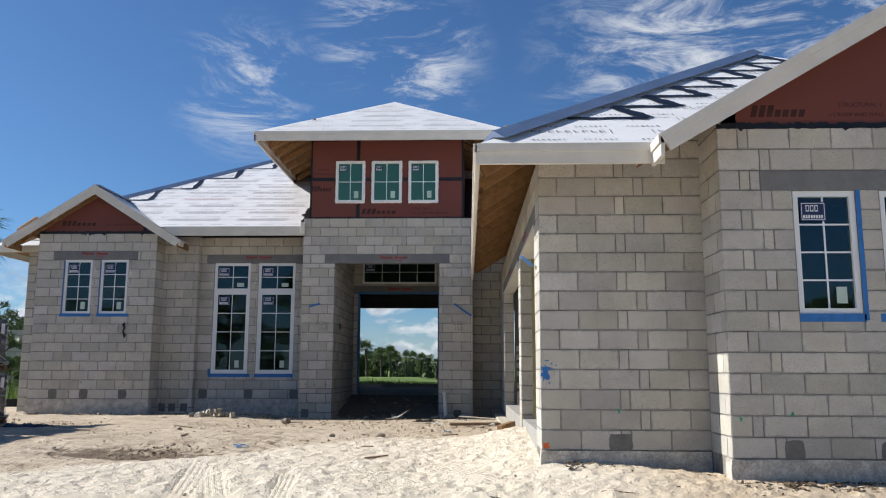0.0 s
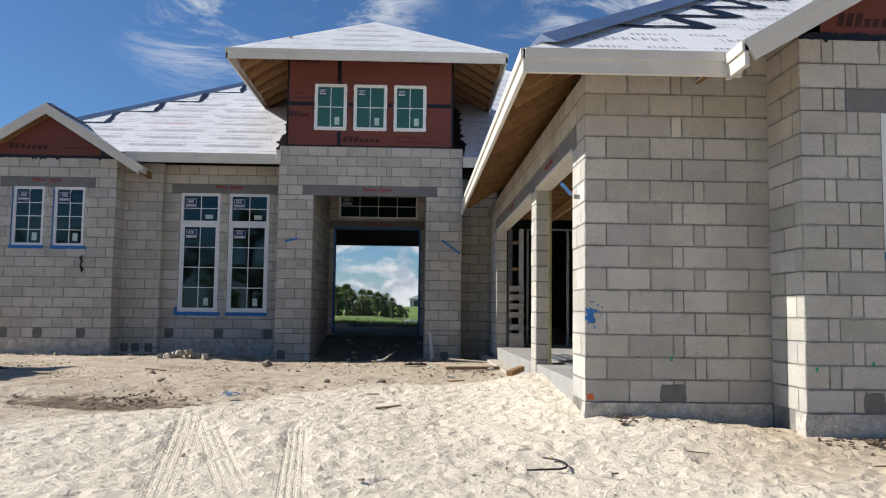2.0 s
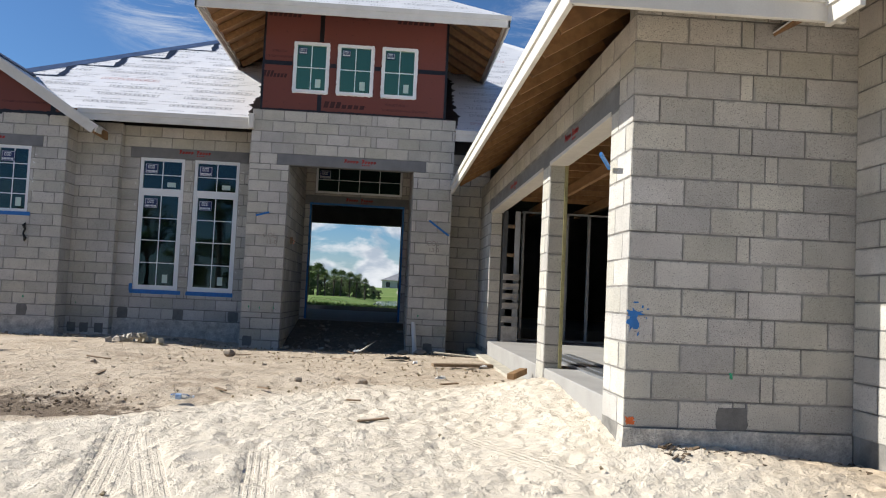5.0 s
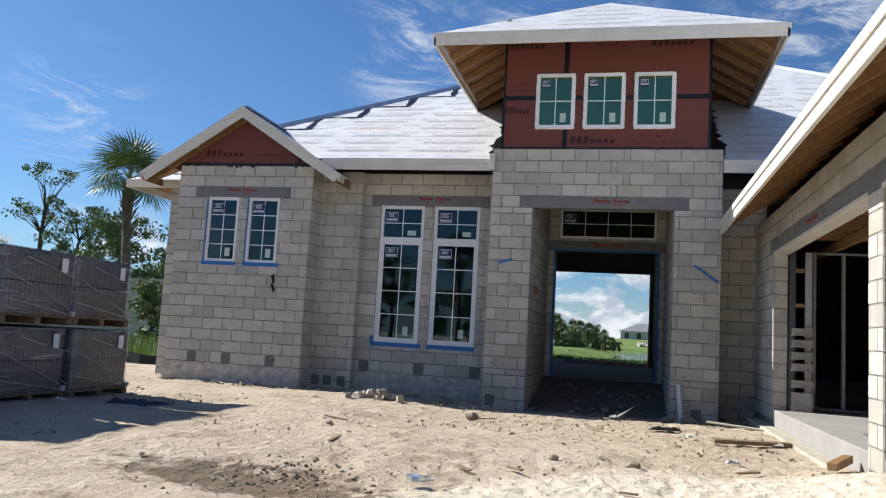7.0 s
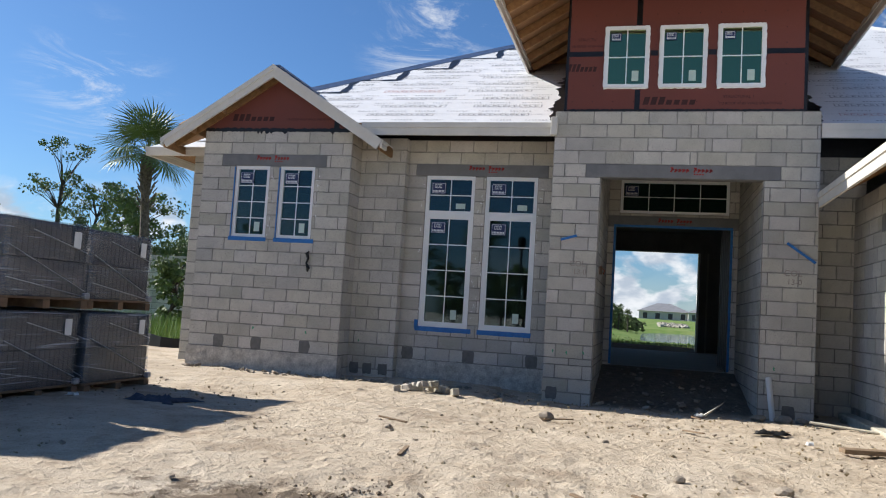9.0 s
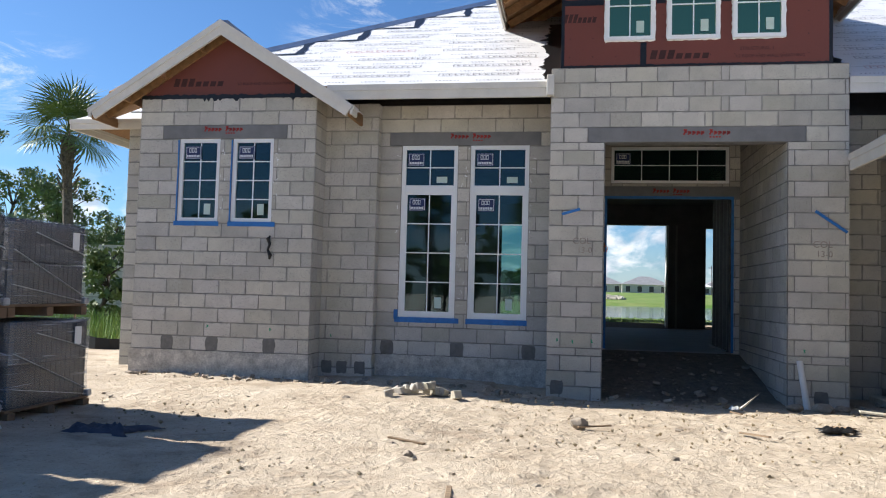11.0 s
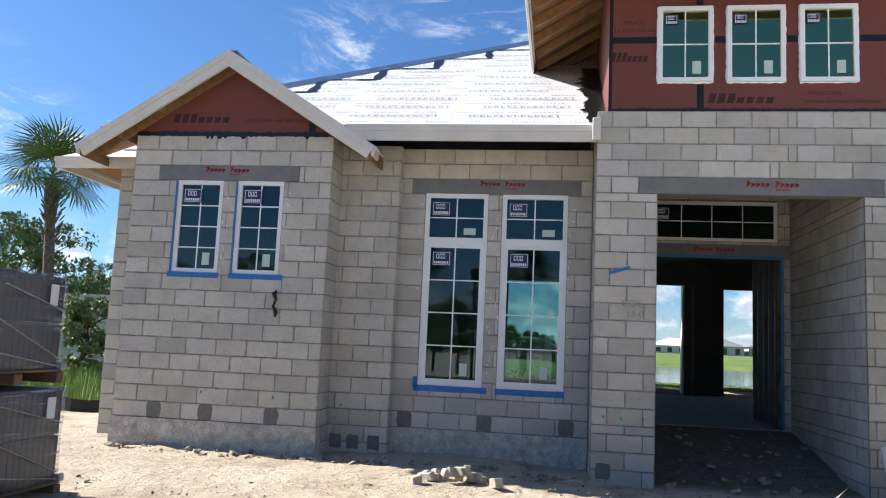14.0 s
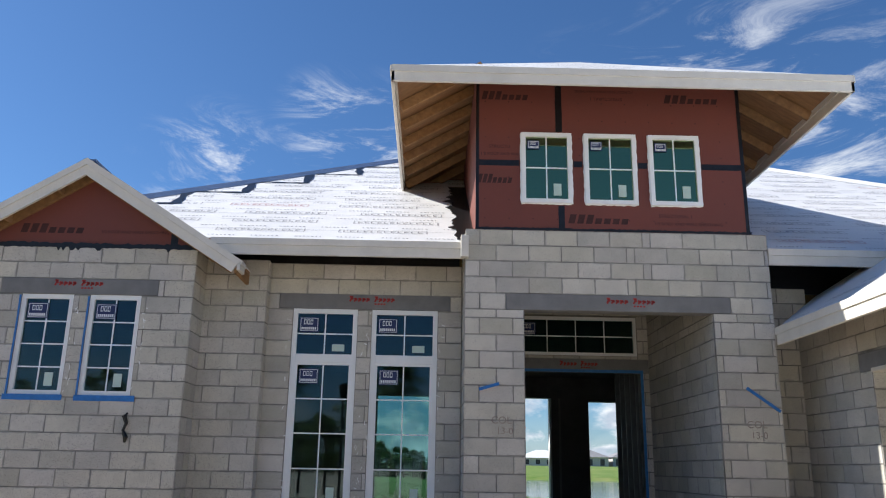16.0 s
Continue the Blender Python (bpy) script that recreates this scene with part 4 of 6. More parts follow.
def roof_dressing(deck, origin, along, up, poly, seed, lap=0.46, shade=None):
    """Printed marks and painted shadow lines of the lapped edges on a slope. poly: the slope's outline in metres along
    the eave and up the slope.
    """
    rnd = random.Random(seed)
    o, a, u = Vector(origin), Vector(along).normalized(), Vector(up).normalized()
    n = a.cross(u).normalized()
    n = n if n.z > 0 else -n
    grey, red, lines = bmesh.new(), bmesh.new(), bmesh.new()

    def quad(bm, x0, x1, y0, y1, lift=0.019):
        for q in ((x0, y0), (x1, y0), (x1, y1), (x0, y1)):
            if not inside(q, poly):
                return
        vs = [bm.verts.new(o + a * x + u * y + n * lift) for x, y in ((x0, y0), (x1, y0), (x1, y1), (x0, y1))]
        bm.faces.new(vs)

    xs, ys = [p[0] for p in poly], [p[1] for p in poly]
    y, k = min(ys) + 0.10, 0
    while y < max(ys):
        x = min(xs) + rnd.uniform(0, 0.5)
        while x < max(xs):
            if k % 2:
                w, h = 1.15, 0.15
                bm = red if rnd.random() < 0.05 else grey
                for b in ((x, x + w, y, y + 0.010), (x, x + w, y + h - 0.010, y + h), (x, x + 0.010, y, y + h), (x + w - 0.01, x + w, y, y + h)):
                    quad(bm, *b)
                for j in range(12):
                    a0 = x + 0.06 + 0.088 * j
                    quad(bm, a0, a0 + 0.014, y + 0.035, y + h - 0.035)
                    quad(bm, a0 + 0.016, a0 + 0.060, y + (0.035 if j % 3 else 0.065), y + (0.049 if j % 3 else 0.079))
                    if j % 2:
                        quad(bm, a0 + 0.016, a0 + 0.060, y + h - 0.049, y + h - 0.035)
                x += w + rnd.uniform(0.42, 0.5)
            else:
                for j in range(7):
                    quad(grey, x + 0.052 * j, x + 0.052 * j + rnd.uniform(0.016, 0.034), y + rnd.uniform(0, 0.008), y + 0.032)
                if rnd.random() < 0.35:
                    quad(grey, x + 0.02, x + 0.26, y - 0.12, y - 0.108)
                x += rnd.uniform(0.50, 0.58)
        y += 0.26
        k += 1
    y = min(ys) + lap
    while y < max(ys):
        x = min(xs)
        while x < max(xs):
            s = rnd.uniform(0.4, 1.2)
            quad(lines, x, x + s, y, y + 0.010, 0.0185)
            x += s
        y += lap * 2
    for name, bm, mat in (("print", grey, M_PRINT), ("print", red, M_REDFADE), ("lap_edge", lines, M_LAP)):
        ob = part(name, bm, mat, deck, "faded print of plain bars" if name == "print" else "shadow line painted along a lapped sheet edge")
        ob["kind"] = "stuff"


M_REDFADE = material("faded_red_print", (0.55, 0.30, 0.30), 0.6, tint=0.1, bump=0)
# grey that paints the thin shadow of each sheet lap
M_LAP = material("lap_shadow_line", (0.55, 0.55, 0.56), 0.6, tint=0.2, bump=0)
U_LEN = math.sqrt(1 + PITCH * PITCH)
roof_dressing(roof_front_l, m0, (1, 0, 0), (0, 1, PITCH), [(0.2, 0.02), (0.2 + 6.0, 6.9), (9.6, 6.9), (9.6, 0.02)], 3)
roof_dressing(bpy.data.objects["roof_main_front"], (0.0, MY0, MZ), (1, 0, 0), (0, 1, PITCH), [(0.1, 0.02), (0.1, 6.9), (2.2, 6.9), (6.5, 2.0), (6.5, 0.02)], 4)
roof_dressing(TOWER_ROOF[0][0], c0, (1, 0, 0), (0, 1, PITCH), [(0.1, 0.02), (2.76, 3.1), (5.4, 0.02)], 5)
GP2 = 0.62
roof_dressing(garage_roof, r0, (1, 0, 0), (0, 1, GP2), [(0.15, 0.02), (4.36, 5.1), (6.5, 2.4), (4.97, 3.52), (1.72, 0.02)], 6)
roof_dressing(bpy.data.objects["roof_garage_left"], (RX0, 17.9, RZ), (0, -1, 0), (1, 0, GP2), [(0.1, 0.02), (3.0, 3.0), (5.4, 5.0), (9.7, 0.02)], 7)


def hip_cap(name, a, b, w=0.30, lift=0.05):
    a, b = Vector(a), Vector(b)
    bm = bmesh.new()
    d = (b - a).normalized()
    s = d.cross(Vector((0, 0, 1))).normalized()
    rows = [[bm.verts.new(p + q) for q in (s * w / 2 + Vector((0, 0, -0.09 + lift)), Vector((0, 0, 0.02 + lift)), -s * w / 2 + Vector((0, 0, -0.09 + lift)), Vector((0, 0, -0.05 + lift)))] for p in (a, a + (b - a) * 0.4, b)]
    for r, t in zip(rows, rows[1:]):
        for i in range(4):
            bm.faces.new((r[i], r[(i + 1) % 4], t[(i + 1) % 4], t[i]))
    bm.faces.new(rows[0])
    bm.faces.new(list(reversed(rows[-1])))
    bmesh.ops.recalc_face_normals(bm, faces=bm.faces[:])
    ob = part(name, bm, M_RIDGE)
    return tagged(ob, "blue membrane strip capping the hip", "roof trim", kind="structure")


hip_cap("trim_hip_main_left", (-8.9, MY0 + 1.7, MZ + 1.7 * PITCH), MA)
hip_cap("trim_hip_garage", (RX0 + 0.16, RY0 + 0.16, RZ + 0.16 * GP2), ra, 0.34, 0.08)
for nm, cap_m in (("trim_hip_main_right", (m1, MA)), ("trim_ridge_garage", (ra, rb))):
    ob = hip_cap(nm, *cap_m)
    ob.data.materials[0] = M_PAPER
    ob["label"] = "white membrane strip along the roof edge"
part("trim_wing_ridge", beam((GX, GY + 0.06, GZ + 0.035), (GX, 19.6, GZ + 0.035), 0.16, 0.03), M_RIDGE)
tagged(bpy.data.objects["trim_wing_ridge"], "dark blue membrane on the wing ridge", "roof trim", kind="structure")


def stepped_tar_and_shadow(deck, corner, along, up, hip_run, first, count, step, reach, width, seed, lean=0.1):
    """Black strokes where the lapped sheets end in steps along a hip: tar at the ends, painted lap shadow on the
    levels. hip_run: how far the hip moves along the eave for a metre of slope.
    """
    rnd = random.Random(seed)
    o, a, u = Vector(corner), Vector(along).normalized(), Vector(up).normalized()
    n = a.cross(u).normalized()
    n = n if n.z > 0 else -n
    bm = bmesh.new()

    def stroke(pts, w0):
        prev = None
        for i, (x, y) in enumerate(pts):
            dx, dy = pts[min(i + 1, len(pts) - 1)][0] - pts[max(i - 1, 0)][0], pts[min(i + 1, len(pts) - 1)][1] - pts[max(i - 1, 0)][1]
            l = math.hypot(dx, dy) or 1
            w = w0 * rnd.uniform(0.55, 1.35) / 2
            pair = [bm.verts.new(o + a * (x - dy / l * w * s) + u * (y + dx / l * w * s) + n * 0.024) for s in (1, -1)]
            if prev:
                bm.faces.new((prev[0], prev[1], pair[1], pair[0]))
            prev = pair

    for k in range(count):
        y = first + step * k
        x1 = hip_run * y + reach
        x0 = hip_run * (y - step) + reach - lean if k else hip_run * y + 0.15
        # level line: the sheet edge's shadow, painted black
        stroke([(x0 + (x1 - x0) * i / 7, y + rnd.uniform(-0.012, 0.012)) for i in range(8)], width * 1.3)
        stroke([(x1 + 0.02 - (lean + 0.02) * i / 6 + rnd.uniform(-0.02, 0.02), y + step * i / 6) for i in range(7)], width * 2.2)
    part("tar_edge", bm, M_TAPE, deck, "black tar and painted lap shadow along the stepped sheet ends")


run = 1 / U_LEN
stepped_tar_and_shadow(roof_front_l, m0, (1, 0, 0), (0, 1, PITCH), run, 1.0, 6, 0.95, 0.92, 0.06, 1, 0.05)
run2 = 1 / math.sqrt(1 + GP2 * GP2)
stepped_tar_and_shadow(garage_roof, r0, (1, 0, 0), (0, 1, GP2), run2, 1.0, 7, 0.55, 1.02, 0.07, 2, 0.28)

# black membrane where the main roof meets the tower
for x0, sgn in ((-3.62, -1), (-0.15, 1)):
    rf = random.Random(40 + sgn)
    bm, prev = bmesh.new(), None
    for i in range(34):
        y = MY0 + 0.06 + 3.1 * i / 33
        wide = 0.20 + 0.10 * rf.random() + (0.12 if rf.random() < 0.15 else 0)
        pair = [bm.verts.new((x, y, MZ + (y - MY0) * PITCH + 0.034)) for x in (x0, x0 + sgn * wide)]
        if prev:
            bm.faces.new((prev[0], prev[1], pair[1], pair[0]))
        prev = pair
    bm.normal_update()
    bmesh.ops.solidify(bm, geom=bm.faces[:], thickness=0.008)
    tagged(part("trim_tower_flashing", bm, M_TAPE), "ragged black flashing along the tower foot", "roof trim", kind="structure")
tagged(part("trim_corner_block", box(-3.80, -3.70, 17.93, 18.02, 4.22, 4.50, 0.006), M_WHITE), "white end piece of the eaves", "roof trim", kind="structure")

# rafters under the eaves
DROP = 0.035


def rafters(deck, runs):
    for a, b in runs:
        part("rafter", beam(a, b, 0.040, 0.13), M_WOOD, deck)


tower_left, tower_right, tower_front = TOWER_ROOF[3][0], TOWER_ROOF[1][0], TOWER_ROOF[0][0]
rl, rr = [], []
for i in range(8):
    y = 18.05 + 0.6 * i
    rl.append(((TX0 + 0.03, y, TZ + 0.03 * PITCH - DROP), (-3.56, y, TZ + (-3.56 - TX0) * PITCH - DROP)))
    rr.append(((TX1 - 0.03, y, TZ + 0.03 * PITCH - DROP), (-0.21, y, TZ + (TX1 + 0.21) * PITCH - DROP)))
rafters(tower_left, rl)
rafters(tower_right, rr)
rafters(tower_front, [((-3.3 + 0.6 * i, TY0 + 0.03, TZ + 0.03 * PITCH - DROP), (-3.3 + 0.6 * i, 18.0, TZ + (18.0 - TY0) * PITCH - DROP)) for i in range(6)] + [((TX0 + 0.04, TY0 + 0.04, TZ - DROP), (-3.6, 18.13, TZ + 1.06 * PITCH - DROP)), ((TX1 - 0.04, TY0 + 0.04, TZ - DROP), (-0.2, 18.1, TZ + 1.02 * PITCH - DROP))])
rafters(bpy.data.objects["roof_garage_left"], [((RX0 + 0.03, 8.9 + 0.6 * i, RZ + 0.03 * GP2 - DROP), (0.88, 8.9 + 0.6 * i, RZ + 0.85 * GP2 - DROP)) for i in range(15)])
rafters(garage_roof, [((0.35 + 0.5 * i, RY0 + 0.03, RZ + 0.03 * GP2 - DROP), (0.35 + 0.5 * i, 8.9, RZ + 0.78 * GP2 - DROP)) for i in range(3)])
rafters(roof_front_l, [((-7.0 + 0.6 * i, MY0 + 0.03, MZ + 0.03 * PITCH - DROP), (-7.0 + 0.6 * i, 18.9, MZ + 0.87 * PITCH - DROP)) for i in range(6)] + [((-10.3 + 0.5 * i, MY0 + 0.03, MZ + 0.03 * PITCH - DROP), (-10.3 + 0.5 * i, 18.8, MZ + 0.77 * PITCH - DROP)) for i in range(2)])
for sgn, s in ((-1, "left"), (1, "right")):
    rafters(bpy.data.objects["roof_wing_" + s], [((GX + sgn * d, GY + 0.03, GZ - d * GP - DROP), (GX + sgn * d, 18.5, GZ - d * GP - DROP)) for d in (0.35, 0.95, 1.5, 1.95)] + [((GX + sgn * 0.05, 18.075, GZ - 0.05 * GP - DROP), (GX + sgn * 1.9, 18.075, GZ - 1.9 * GP - DROP))])
# black board added to paint in the dark gap under the main eave
tagged(part("wall_eave_shadow_board", box(-7.3, -3.78, 18.86, 18.90, 4.30, 4.85), M_TAPE), "black board painting the shade of the eave gap above the wall plate", "wall", kind="structure")
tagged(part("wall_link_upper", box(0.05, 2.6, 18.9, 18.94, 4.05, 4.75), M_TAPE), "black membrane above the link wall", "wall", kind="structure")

# ---- sheathing details ----


def tape_strip(parent, x0, x1, z0, z1, y, mat=None, label="black seam tape", d=0.003):
    bm = box(x0, x1, y - d, y, z0, z1)
    bmesh.ops.subdivide_edges(bm, edges=[e for e in bm.edges if abs(e.verts[0].co.z - e.verts[1].co.z) > 0.2 or abs(e.verts[0].co.x - e.verts[1].co.x) > 0.2], cuts=6)
    for v in bm.verts:
        v.co.x += noise.noise(v.co * 9) * 0.004
        v.co.z += noise.noise(v.co * 9 + Vector((5, 0, 0))) * 0.004
    return part("seam_tape" if mat is None else "tape", bm, mat or M_TAPE, parent, label)


ZY = 18.005
for x0, x1, z0, z1 in ((-3.617, -3.575, 4.6, 6.8), (-0.20, -0.155, 4.6, 6.8), (-2.585, -2.50, 5.935, 6.8), (-2.57, -2.49, 4.6, 4.93), (-3.575, -3.06, 5.455, 5.535), (-2.364, -2.25, 5.455, 5.535), (-1.534, -1.414, 5.455, 5.535), (-0.714, -0.20, 5.455, 5.535)):
    tape_strip(zip_front, x0, x1, z0, z1, ZY)


def ragged(parent, x0, x1, z, y, up, down, seed, mat=None, label="ragged black sealant line", name="sealant"):
    """An uneven smeared band along a joint."""
    rnd = random.Random(seed)
    bm = bmesh.new()
    k = int((x1 - x0) / 0.03)
    prev = None
    for i in range(k + 1):
        x = x0 + (x1 - x0) * i / k
        dn = down * (0.4 + rnd.random() * 0.6 + (1.6 if rnd.random() < 0.07 else 0))
        pair = [bm.verts.new((x, y, z + up * rnd.uniform(0.6, 1.1))), bm.verts.new((x, y, z - dn))]
        if prev:
            bm.faces.new((prev[0], prev[1], pair[1], pair[0]))
        prev = pair
    bm.normal_update()
    bmesh.ops.solidify(bm, geom=bm.faces[:], thickness=0.003)
    return part(name, bm, mat or M_TAPE, parent, label)


ragged(zip_front, -3.62, -0.15, 4.605, 17.995, 0.03, 0.006, 1)
ragged(gable_wall, -9.79, -7.07, 4.29, 18.083, 0.05, 0.025, 2)
ragged(bay_gable, 2.405, 5.2, 3.588, 8.221, 0.05, 0.02, 3)
tape_strip(gable_wall, -7.42, -7.33, 4.31, 4.62, 18.10)

# white sealant smeared round the tower windows
for k, (a, b) in enumerate(((-3.035, -2.388), (-2.225, -1.555), (-1.392, -0.738))):
    rnd = random.Random(k)
    bm = bmesh.new()
    ring = []
    for (xa, za), (xb, zb) in (((a, 4.955), (b, 4.955)), ((b, 4.955), (b, 5.91)), ((b, 5.91), (a, 5.91)), ((a, 5.91), (a, 4.955))):
        for i in range(24):
            t = i / 24
            x, z = xa + (xb - xa) * t, za + (zb - za) * t
            nx, nz = (zb - za), -(xb - xa)
            l = math.hypot(nx, nz)
            w = rnd.uniform(0.006, 0.018)
            ring.append((bm.verts.new((x - nx / l * 0.01, 17.985, z - nz / l * 0.01)), bm.verts.new((x + nx / l * w, 17.998, z + nz / l * w))))
    for p, q in zip(ring, ring[1:] + ring[:1]):
        bm.faces.new((p[0], p[1], q[1], q[0]))
    bm.normal_update()
    bmesh.ops.solidify(bm, geom=bm.faces[:], thickness=0.004)
    part("sealant", bm, M_VINYL, zip_front, "smeared white sealant round a window")

# nail heads in rows on the sheathing
bm = bmesh.new()
for zz in (4.75, 5.0, 5.3, 5.62, 5.85, 6.1, 6.35):
    x = -3.5
    while x < -0.25:
        add_box(bm, x - 0.006, x + 0.006, ZY - 0.003, ZY + 0.001, zz - 0.006, zz + 0.006)
        x += 0.305
nails = part("nail_head", bm, M_BLACKPRINT, zip_front, "dark nail heads")
nails["kind"] = "stuff"


def letters(parent, text, x, y, z, size, mat, flip=False, turn=0.0, name="print"):
    """Readable words, as flat lettering."""
    cu = bpy.data.curves.new(name, "FONT")
    cu.body, cu.size, cu.extrude = text, size, 0.0006
    ob = new(name, cu)
    dg = bpy.context.evaluated_depsgraph_get()
    me = bpy.data.meshes.new_from_object(ob.evaluated_get(dg))
    bpy.data.objects.remove(ob)
    bpy.data.curves.remove(cu)
    me.materials.clear()
    me.materials.append(mat)
    ob = new(name, me)
    ob.parent = parent
    ob.matrix_basis = pose(x, y, z, 90, 0, 0) @ pose(0, 0, 0, 0, 0, 180 if flip else turn)
    ob["label"] = "dark printed words" if mat is not M_REDPRINT else "red marking"
    return ob


def plain_mark(parent, x, y, z, w, h, mat, seed=0, slant=0.25):
    """A maker's mark drawn as plain slanted bars."""
    bm = bmesh.new()
    k = 7
    for i in range(k):
        x0 = x + w * i / k
        tall = h if i < 3 else h * 0.62
        vs = [bm.verts.new(p) for p in ((x0, y, z), (x0 + w / k * 0.72, y, z), (x0 + w / k * 0.72 + tall * slant, y, z + tall), (x0 + tall * slant, y, z + tall))]
        bm.faces.new(vs)
    bm.normal_update()
    bmesh.ops.solidify(bm, geom=bm.faces[:], thickness=0.0012)
    return part("mark", bm, mat, parent, "maker's mark in plain dark bars")


PY = ZY - 0.002
for x, z, w in ((-2.45, 4.70, 0.78), (-3.60, 5.22, 0.45), (-3.55, 6.38, 0.62), (-1.15, 6.38, 0.72)):
    plain_mark(zip_front, x, PY, z, w, 0.12, M_BLACKPRINT)
for text, x, z, size, flip in (("STRUCTURAL 1", -1.30, 4.80, 0.062, False), ("1/2 ROOF AND WALL SHEATHING", -1.36, 4.70, 0.056, False), ("STRUCTU", -3.45, 5.70, 0.062, False), ("1/2 ROOF AND WALL", -3.56, 5.60, 0.056, False), ("STRUCTURAL 1", -1.70, 6.44, 0.062, True), ("1/2 ROOF AND WALL SHEATHING", -1.55, 6.54, 0.05, True)):
    letters(zip_front, text, x, PY, z, size, M_BLACKPRINT, flip)
plain_mark(gable_wall, -9.3, 18.098, 4.46, 0.8, 0.12, M_BLACKPRINT)
letters(gable_wall, "1/2 ROOF AND WALL SHEATHING", -8.3, 18.098, 4.47, 0.055, M_BLACKPRINT)
plain_mark(bay_gable, 2.75, 8.238, 3.70, 0.55, 0.12, M_BLACKPRINT)
letters(bay_gable, "STRUCTURAL 1", 3.62, 8.238, 3.80, 0.062, M_BLACKPRINT)
letters(bay_gable, "1/2 ROOF AND WALL SHEATHING", 3.52, 8.238, 3.70, 0.056, M_BLACKPRINT)
M_FAINT = material("faded_crayon", (0.36, 0.30, 0.27), 0.9, tint=0.2, scale=20, bump=0.1)
letters(tower, "COL", -3.42, 17.994, 2.22, 0.12, M_FAINT)
letters(tower, "13-0", -3.36, 17.994, 2.10, 0.11, M_FAINT)
letters(tower, "COL", -0.40, 17.994, 2.22, 0.12, M_FAINT)
letters(tower, "13-0", -0.36, 17.994, 2.10, 0.11, M_FAINT)


def red_mark(parent, x, y, z, along="x"):
    """The lintel maker's red stencil, as plain strokes."""
    bm = bmesh.new()
    rnd = random.Random(round(x * 100))
    for i in range(11):
        if i == 5:
            continue
        x0, hgt = 0.042 * i, 0.055 if i in (0, 6) else 0.034
        for a, b in (((x0, 0), (x0 + 0.026, hgt)), ((x0, hgt), (x0 + 0.03, hgt * 0.4))):
            d = Vector((b[0] - a[0], 0, b[1] - a[1])).normalized()
            s = Vector((-d.z, 0, d.x)) * 0.009
            bm.faces.new([bm.verts.new(Vector((p[0], 0, p[1])) + q) for p, q in ((a, -s), (b, -s), (b, s), (a, s))])
    for i in range(4):
        x0 = 0.25 + 0.03 * i
        bm.faces.new([bm.verts.new(p) for p in ((x0, 0, -0.03), (x0 + 0.02, 0, -0.03), (x0 + 0.02, 0, -0.015), (x0, 0, -0.015))])
    bm.normal_update()
    bmesh.ops.solidify(bm, geom=bm.faces[:], thickness=0.001)
    ob = part("red_mark", bm, M_REDPRINT, parent, "red stencilled mark in plain strokes")
    ob.matrix_basis = pose(x, y, z, 0, 0, 0 if along == "x" else -90) @ Matrix.Scale(1.3, 4)
    return ob


red_mark(tower, -2.0, 17.996, 3.68)
red_mark(wing, -8.77, 18.086, 3.79)
red_mark(main, -5.22, 18.766, 3.80)
red_mark(entry, -2.1, 20.996, 3.30)
red_mark(garage_side, 0.682, 11.2, 2.92, "y")
red_mark(garage_side, 0.682, 14.9, 2.92, "y")

# blue masking tape round windows and doorway
W1, W2 = 18.088, 18.768
for x0, x1 in ((-9.20, -8.50), (-8.36, -7.64)):
    tape_strip(wing, x0, x1, 2.40, 2.468, W1, M_BTAPE, "blue masking tape under the window")
tape_strip(wing, -9.175, -9.153, 2.46, 3.66, W1, M_BTAPE, "blue masking tape beside the window")
tape_strip(wing, -8.345, -8.323, 2.46, 3.66, W1, M_BTAPE, "blue masking tape beside the window")
for x0, x1 in ((-6.00, -5.04), (-4.94, -4.05)):
    tape_strip(main, x0, x1, 1.075, 1.152, W2, M_BTAPE, "blue masking tape under the window")
tape_strip(main, -6.01, -5.95, 1.12, 1.26, W2, M_BTAPE, "blue masking tape beside the window")
tape_strip(bay, 3.11, 3.735, 1.665, 1.742, 8.226, M_BTAPE, "blue masking tape under the window")
tape_strip(bay, 3.715, 3.76, 1.68, 2.95, 8.226, M_BTAPE, "blue masking tape beside the window")
tape_strip(bay, 3.87, 4.6, 1.665, 1.742, 8.226, M_BTAPE, "blue masking tape under the window")
for b in ((-2.90, -2.858, 0.66, 3.24), (-0.84, -0.798, 0.66, 3.24), (-2.86, -0.84, 3.195, 3.24)):
    tape_strip(entry, *b, 20.996, M_BTAPE, "blue tape framing the doorway")


def blotch(parent, x, y, z, w, h, seed, mat, label, name="patch", d=0.004, rag=0.13):
    rnd = random.Random(seed)
    bm = bmesh.new()
    vs = []
    for i in range(22):
        a = 2 * math.pi * i / 22
        c, s = math.cos(a), math.sin(a)
        k = 1 / max(abs(c), abs(s)) ** 0.95 * rnd.uniform(1 - rag, 1)
        vs.append(bm.verts.new((x + c * w / 2 * k, y - d, z + s * h / 2 * k)))
    bm.faces.new(vs)
    bm.normal_update()
    bmesh.ops.solidify(bm, geom=bm.faces[:], thickness=0.005)
    return part(name, bm, mat, parent, label)


DAMP = "dark damp grout patch over a cleanout"
for i, x in enumerate((-9.22, -8.53, -7.66)):
    blotch(wing, x, 18.09, 0.70, 0.20, 0.21, i, M_PATCH, DAMP)
for i, x in enumerate((-6.10, -5.06, -4.02)):
    blotch(main, x, 18.77, 0.70, 0.21, 0.21, 10 + i, M_PATCH, DAMP)
